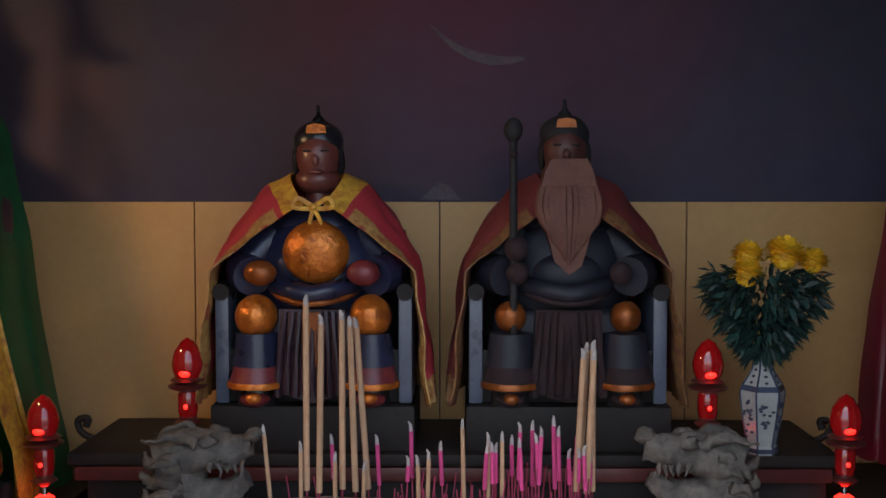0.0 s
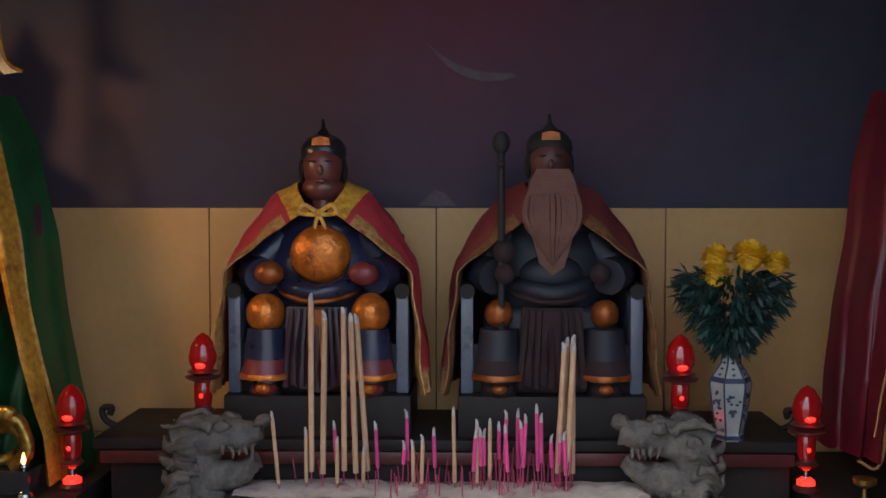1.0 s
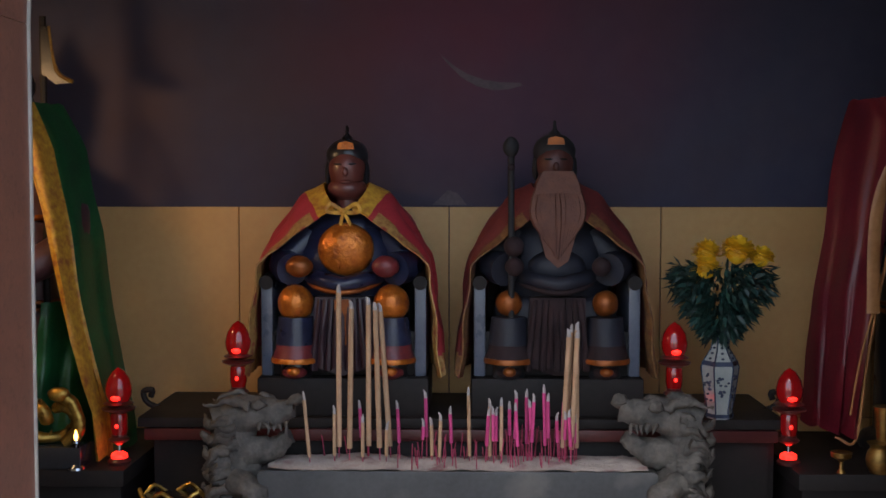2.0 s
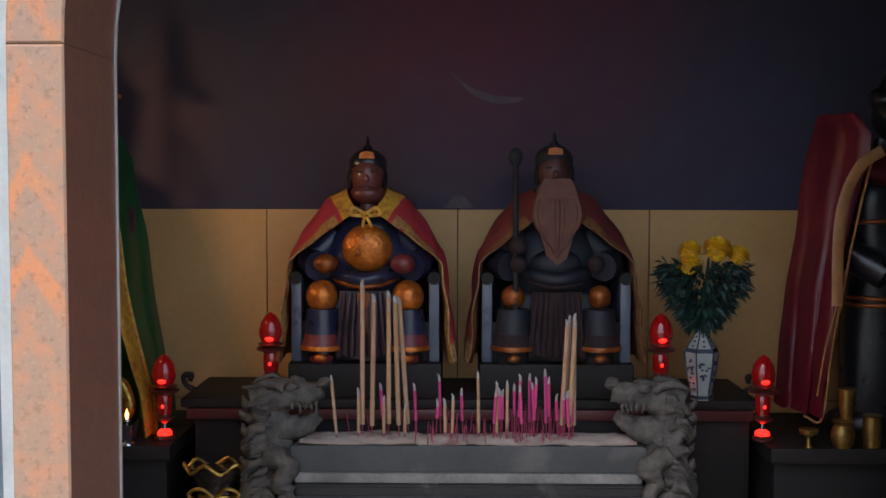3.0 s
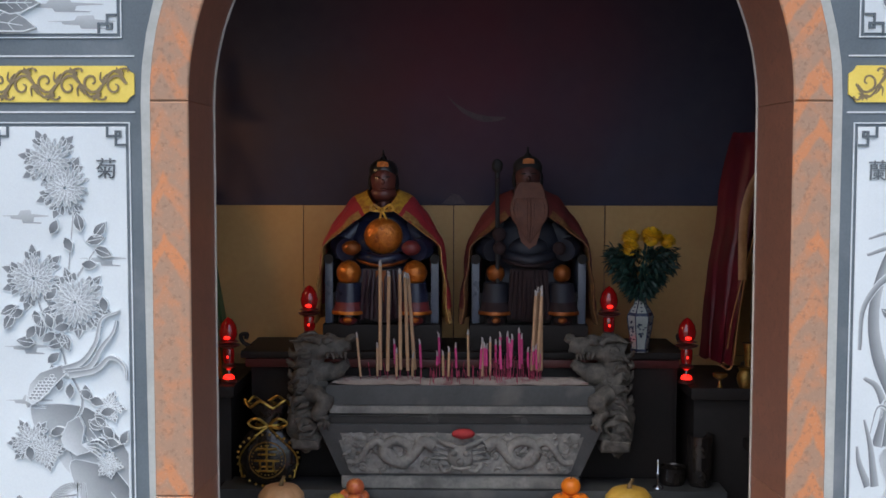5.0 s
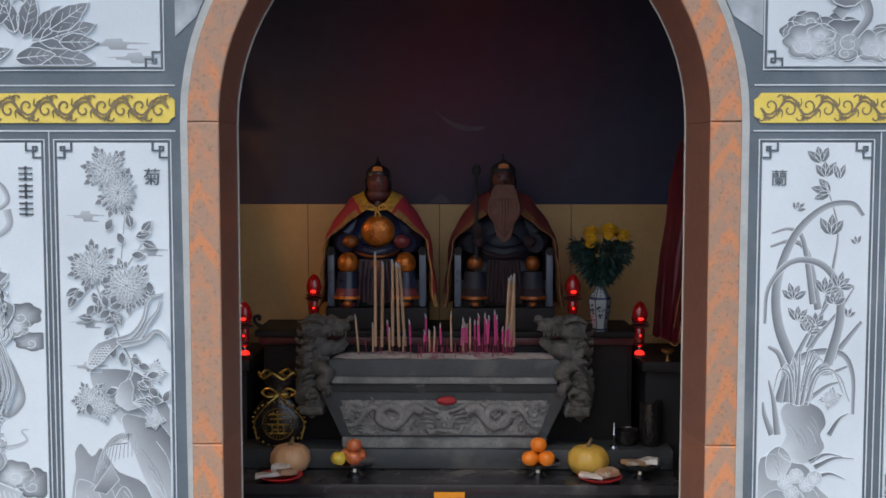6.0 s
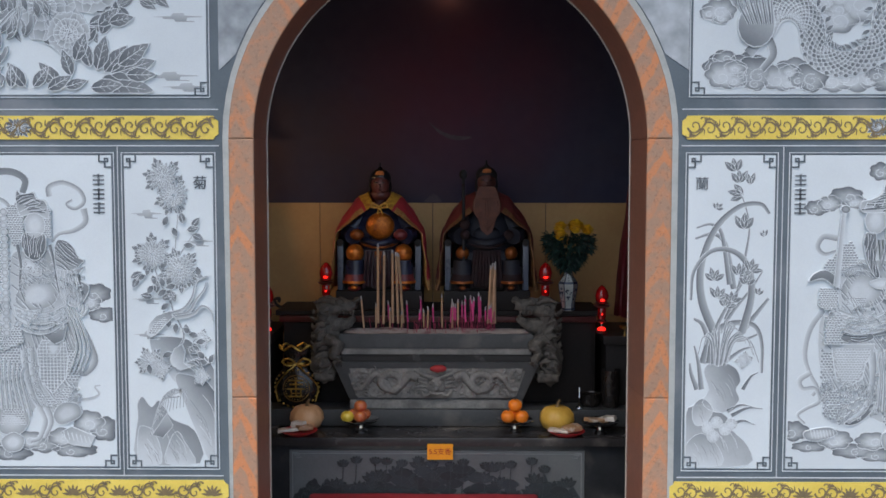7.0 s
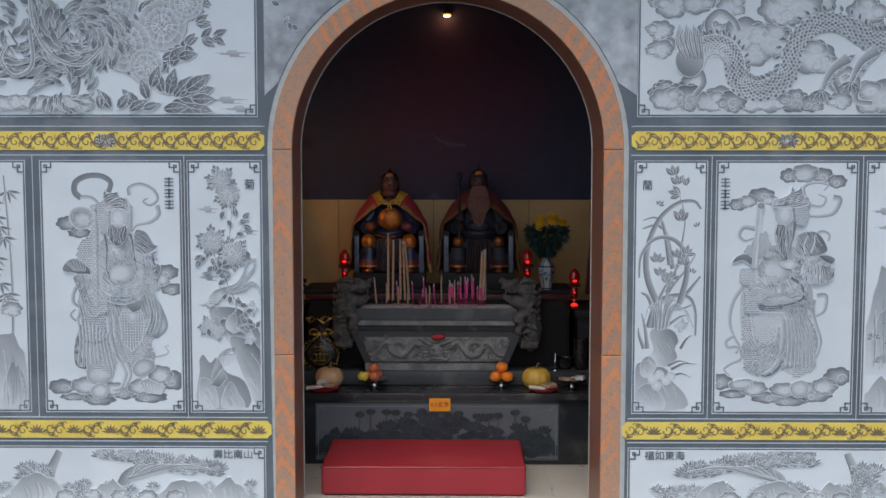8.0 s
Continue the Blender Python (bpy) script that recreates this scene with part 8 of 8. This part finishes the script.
def side_cape(rows, mats, trim, label, name_trim):
    """Hanging cloth: rows of (z, x inner, x outer); folds run down it."""
    zc = rows[-1][0]
    ob = thing("cape", label, "cape", ((rows[0][1] + rows[0][2]) / 2, 2.6, zc), "figure capes")
    bm = B()
    NV, NU = 30, 18
    grid = []
    zt = rows[0][0]
    for j in range(NV + 1):
        v = j / NV
        z = lerp(zt, zc, v)
        a, b = along([((zt - r[0]) / (zt - zc), r[1], r[2]) for r in rows], v)
        line = []
        for i in range(NU + 1):
            u = i / NU
            x = lerp(a, b, u)
            y = 2.52 + 0.22 * u ** 1.5 + 0.016 * math.sin(u * 17 + 3 * v) * (0.3 + v) + 0.012 * noise.noise(Vector((x * 6, v * 4, 2)))
            line.append(bm.verts.new((x + 0.006 * noise.noise(Vector((v * 6, u * 3, 5))), y, z + 0.008 * noise.noise(Vector((u * 6, v * 5, 1))))))
        grid.append(line)
    for j in range(NV):
        for i in range(NU):
            f = bm.faces.new((grid[j][i], grid[j][i + 1], grid[j + 1][i + 1], grid[j + 1][i]))
            f.material_index = 1 if trim[0] <= i < trim[1] else 0
    bmesh.ops.recalc_face_normals(bm, faces=bm.faces)
    bmesh.ops.solidify(bm, geom=list(bm.faces), thickness=0.004)
    mine = B() if trim[1] <= 1 else bm.copy()
    bmesh.ops.delete(bm, geom=[f for f in bm.faces if f.material_index == 1], context="FACES")
    part("cloth", bm, mats, ob, sharp=80)
    if trim[1] > 1:
        bmesh.ops.delete(mine, geom=[f for f in mine.faces if f.material_index == 0], context="FACES")
        part("trim", mine, mats, ob, "yellow brocade trim", sharp=80)
    else:
        mine.free()
    return ob


gc = side_cape([(1.905, -1.235, -1.165), (1.78, -1.19, -1.10), (1.55, -1.14, -1.055), (1.25, -1.075, -1.02), (1.05, -1.012, -0.985), (0.93, -1.005, -0.97)], [CAPE_GREEN, CAPE_YELLOW], (0, 9), "green satin cape with yellow brocade trim", "")
gs = side_cape([(1.35, -1.2, -1.09), (1.2, -1.22, -1.06), (0.93, -1.25, -1.02)], [CAPE_GREEN, CAPE_GREEN], (0, 1), "lower fold of the green satin cape", "")
gs.location.y += 0.09
rc = side_cape([(1.915, 1.095, 1.055), (1.86, 1.15, 1.035), (1.79, 1.15, 1.02), (1.6, 1.105, 0.995), (1.4, 1.068, 0.970), (1.23, 1.04, 0.953), (1.0, 1.012, 0.938)], [CAPE_DARKRED, RIBBON], (0, 1), "dark red satin cape with ochre ribbon", "")
bm = B()
tube(bm, smooth([(1.165, 2.485, 1.80), (1.10, 2.48, 1.755), (1.054, 2.475, 1.66), (1.037, 2.475, 1.54), (1.038, 2.475, 1.34)], 6), 0.017, 8, flat=0.25)
tube(bm, smooth([(1.038, 2.48, 1.34), (1.005, 2.48, 1.2), (0.985, 2.48, 1.07)], 4), 0.003, 6)
part("ribbon", bm, RIBBON, rc, "ochre ribbon hanging down the cape")
bm = B(); tube(bm, smooth([(1.15, 2.515, 1.79), (1.105, 2.51, 1.6), (1.04, 2.51, 1.23), (1.012, 2.51, 1.0), (0.97, 2.55, 0.995)], 6), 0.004, 6); part("edge_piping", bm, RIBBON, rc, "thin ochre piping")
bm = B()
ball(bm, (1.19, 2.60, 1.75), (0.09, 0.06, 0.05), 0, 18); roughen(bm, 0.02, 16)
part("shoulder_fold", bm, CAPE_DARKRED, rc, sharp=80)

rc.location.x += 0.03

# gilt dragon on a dark stand, candle stand, halberd blade
gd = thing("gilt_dragon", "small gilt dragon ornament on a dark stand", "ornament", (-1.12, 2.44, 0.925))
bm = B(); box(bm, -1.24, -1.02, 2.425, 2.52, 0.925, 0.985, 0.008); part("stand", bm, BLACKSTONE, gd)
bm = B()
sp = smooth([(-1.17 + 0.05 * math.cos(a) + 0.008 * i, 2.46 - 0.012 * math.sin(a * 2), 1.045 + 0.042 * math.sin(a)) for i, a in enumerate([0.7 * k for k in range(13)])], 4)
tube(bm, sp, [0.016 + 0.006 * math.sin(6.28 * i / len(sp)) for i in range(len(sp))], 9)
tube(bm, smooth([(-1.07, 2.455, 0.99), (-1.03, 2.45, 1.03), (-1.045, 2.45, 1.09), (-1.07, 2.44, 1.12)], 5), 0.017, 9)
ball(bm, (-1.08, 2.435, 1.125), (0.03, 0.022, 0.02), 0, 12)
for k in range(12):
    p = sp[3 + 4 * k]
    tube(bm, [p, p + Vector((0.012, -0.012, 0.026))], [0.008, 0.001], 6)
roughen(bm, 0.004, 50)
part("dragon", bm, GOLDLEAF, gd, "gilt coiled dragon", sharp=60)
ca = thing("candle_stand", "small dark candle stand with a lit flame", "candle stand", (-1.035, 2.40, 0.925))
bm = B(); lathe(bm, [(0.024, 0), (0.022, 0.006), (0.005, 0.016), (0.004, 0.065), (0.012, 0.07), (0.010, 0.078)], (-1.035, 2.435, 0.925), 16); cst = part("stem", bm, SILVER, ca)
bm = B(); lathe(bm, [(0.003, 0.078), (0.006, 0.086), (0.003, 0.098), (0.0, 0.106)], (-1.035, 2.435, 0.925), 10); part("flame", bm, FLAME, cst, "small yellow flame")
hb = thing("halberd", "dark halberd with a gilt crescent blade", "halberd", (-1.16, 2.62, 0.925))
bm = B(); tube(bm, [(-1.19, 2.66, 0.925), (-1.19, 2.66, 2.15)], 0.010, 8); part("shaft", bm, WOOD_DARK, hb)
bm = B(); tube(bm, smooth([(-1.165, 2.64, 2.12), (-1.155, 2.64, 2.04), (-1.14, 2.64, 1.99), (-1.10, 2.64, 1.965)], 5), [0.004] * 8 + [0.006] * 8, 7); part("blade_edge", bm, BRASS, hb, "gilt crescent edge")
bm = B(); plate(bm, [(-1.19, 2.12), (-1.17, 2.12), (-1.16, 2.04), (-1.14, 1.99), (-1.10, 1.965), (-1.15, 1.96), (-1.19, 1.99)], 2.645, 2.652); part("blade", bm, BLACKHAT, hb)

# brass vessels beside the red cape
for x, y, prof, l in ((1.10, 2.47, [(0.022, 0), (0.026, 0.006), (0.014, 0.022), (0.016, 0.06), (0.02, 0.10), (0.024, 0.15), (0.03, 0.17), (0.022, 0.168)], "tall brass beaker on the side altar"), (1.08, 2.44, [(0.024, 0), (0.032, 0.015), (0.036, 0.035), (0.032, 0.055), (0.024, 0.066), (0.026, 0.072), (0.034, 0.08), (0.026, 0.08)], "squat ribbed brass jar on the side altar"), (1.17, 2.45, [(0.025, 0), (0.028, 0.05), (0.026, 0.09), (0.03, 0.095), (0.02, 0.095)], "small dull brass jar on side altar"), (0.98, 2.44, [(0.012, 0), (0.006, 0.01), (0.005, 0.03), (0.026, 0.042), (0.028, 0.055), (0.022, 0.052)], "small brass stem cup on side altar")):
    ob = thing("brass_vessel", l, "vessel", (x, y, 0.925), "brass vessels")
    bm = B(); lathe(bm, prof, (x, y, 0.925), 24); part("wall", bm, BRASS, ob)
low = thing("offering_stand", "low dark stand in front of the side altar", "stand", (1.2, 2.25, 0))
bm = B(); box(bm, 1.06, 1.5, 2.12, 2.40, 0.70, 0.74, 0.006); part("top", bm, WOOD_DARK, low)
for x in (1.08, 1.44):
    for y in (2.15, 2.34):
        bm = B(); box(bm, x, x + 0.04, y, y + 0.04, 0, 0.70, 0.003); part("leg", bm, WOOD_DARK, low)
red_plate(1.17, 2.25, 0.74, "red plastic plate with oranges")
for x, y in ((1.13, 2.24), (1.20, 2.22), (1.165, 2.29)):
    fruit("orange", x, y, 0.784, 0.036, ORANGE, "orange on a red plate", "oranges")
packet(1.10, 2.20, 0.765, 0.07, 0.05, 0.03, YELLOW, (0, 10), "yellow snack packet on a red plate", 9)

# ---- faint paint on the rear mural ----
bm = B()
plate(bm, [(-0.085, 2.085), (-0.04, 2.048), (0.0, 2.024), (0.05, 2.006), (0.10, 1.998), (0.165, 1.996), (0.17, 1.988), (0.13, 1.977), (0.08, 1.974), (0.03, 1.986), (-0.02, 2.015), (-0.06, 2.055)], REAR + 0.009, REAR + 0.013)
part("painted_mark", bm, MARK, rear, "pale crescent brush mark")
bm = B()
plate(bm, [(-0.11, 1.618), (-0.085, 1.64), (-0.06, 1.665), (-0.03, 1.655), (-0.01, 1.63), (0.0, 1.618)], REAR + 0.008, REAR + 0.013)
part("painted_cloud", bm, MARK, rear, "pale grey cloud painted above tiles")

# ---- added hanging lamp and glint bulb ----
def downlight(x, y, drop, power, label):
    ob = thing("added_side_lamp", label, "lamp", (x, y, TOP), "ceiling lamps")
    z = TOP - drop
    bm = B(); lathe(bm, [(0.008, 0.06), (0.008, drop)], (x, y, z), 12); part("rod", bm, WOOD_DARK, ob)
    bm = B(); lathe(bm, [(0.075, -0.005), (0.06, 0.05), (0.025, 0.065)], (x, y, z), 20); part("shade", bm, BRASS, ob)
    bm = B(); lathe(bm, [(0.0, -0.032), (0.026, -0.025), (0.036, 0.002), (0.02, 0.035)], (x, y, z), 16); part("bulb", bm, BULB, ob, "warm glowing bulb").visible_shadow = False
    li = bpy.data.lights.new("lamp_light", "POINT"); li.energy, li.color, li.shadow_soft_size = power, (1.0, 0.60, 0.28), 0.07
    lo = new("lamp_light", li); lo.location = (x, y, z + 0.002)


# lamp out of view, added for the warmer light on the left
downlight(-1.42, 2.1, 1.48, LAMP_SIDE, "unseen warm lamp added over the side altar")
# bulb in place of a lamp's glint mirrored in the rear wall
wl = thing("glint_bulb", "small warm bulb standing in for a lamp reflection", "lamp", (0.035, REAR, 2.86))
bm = B(); lathe(bm, [(0.03, 0), (0.03, 0.012), (0.012, 0.016), (0.012, 0.03)], (0.035, REAR - 0.03, 2.87), 16); part("socket", bm, BRASS, wl)
bm = B(); ball(bm, (0.035, REAR - 0.03, 2.858), (0.026, 0.016, 0.009), 0, 14); part("bulb", bm, BULB, wl, "warm glowing bulb").visible_shadow = False
li = bpy.data.lights.new("lamp_light", "POINT"); li.energy, li.color, li.shadow_soft_size = LAMP_REAR, (1.0, 0.6, 0.25), 0.02
new("lamp_light", li).location = (0.035, REAR - 0.05, 2.85)
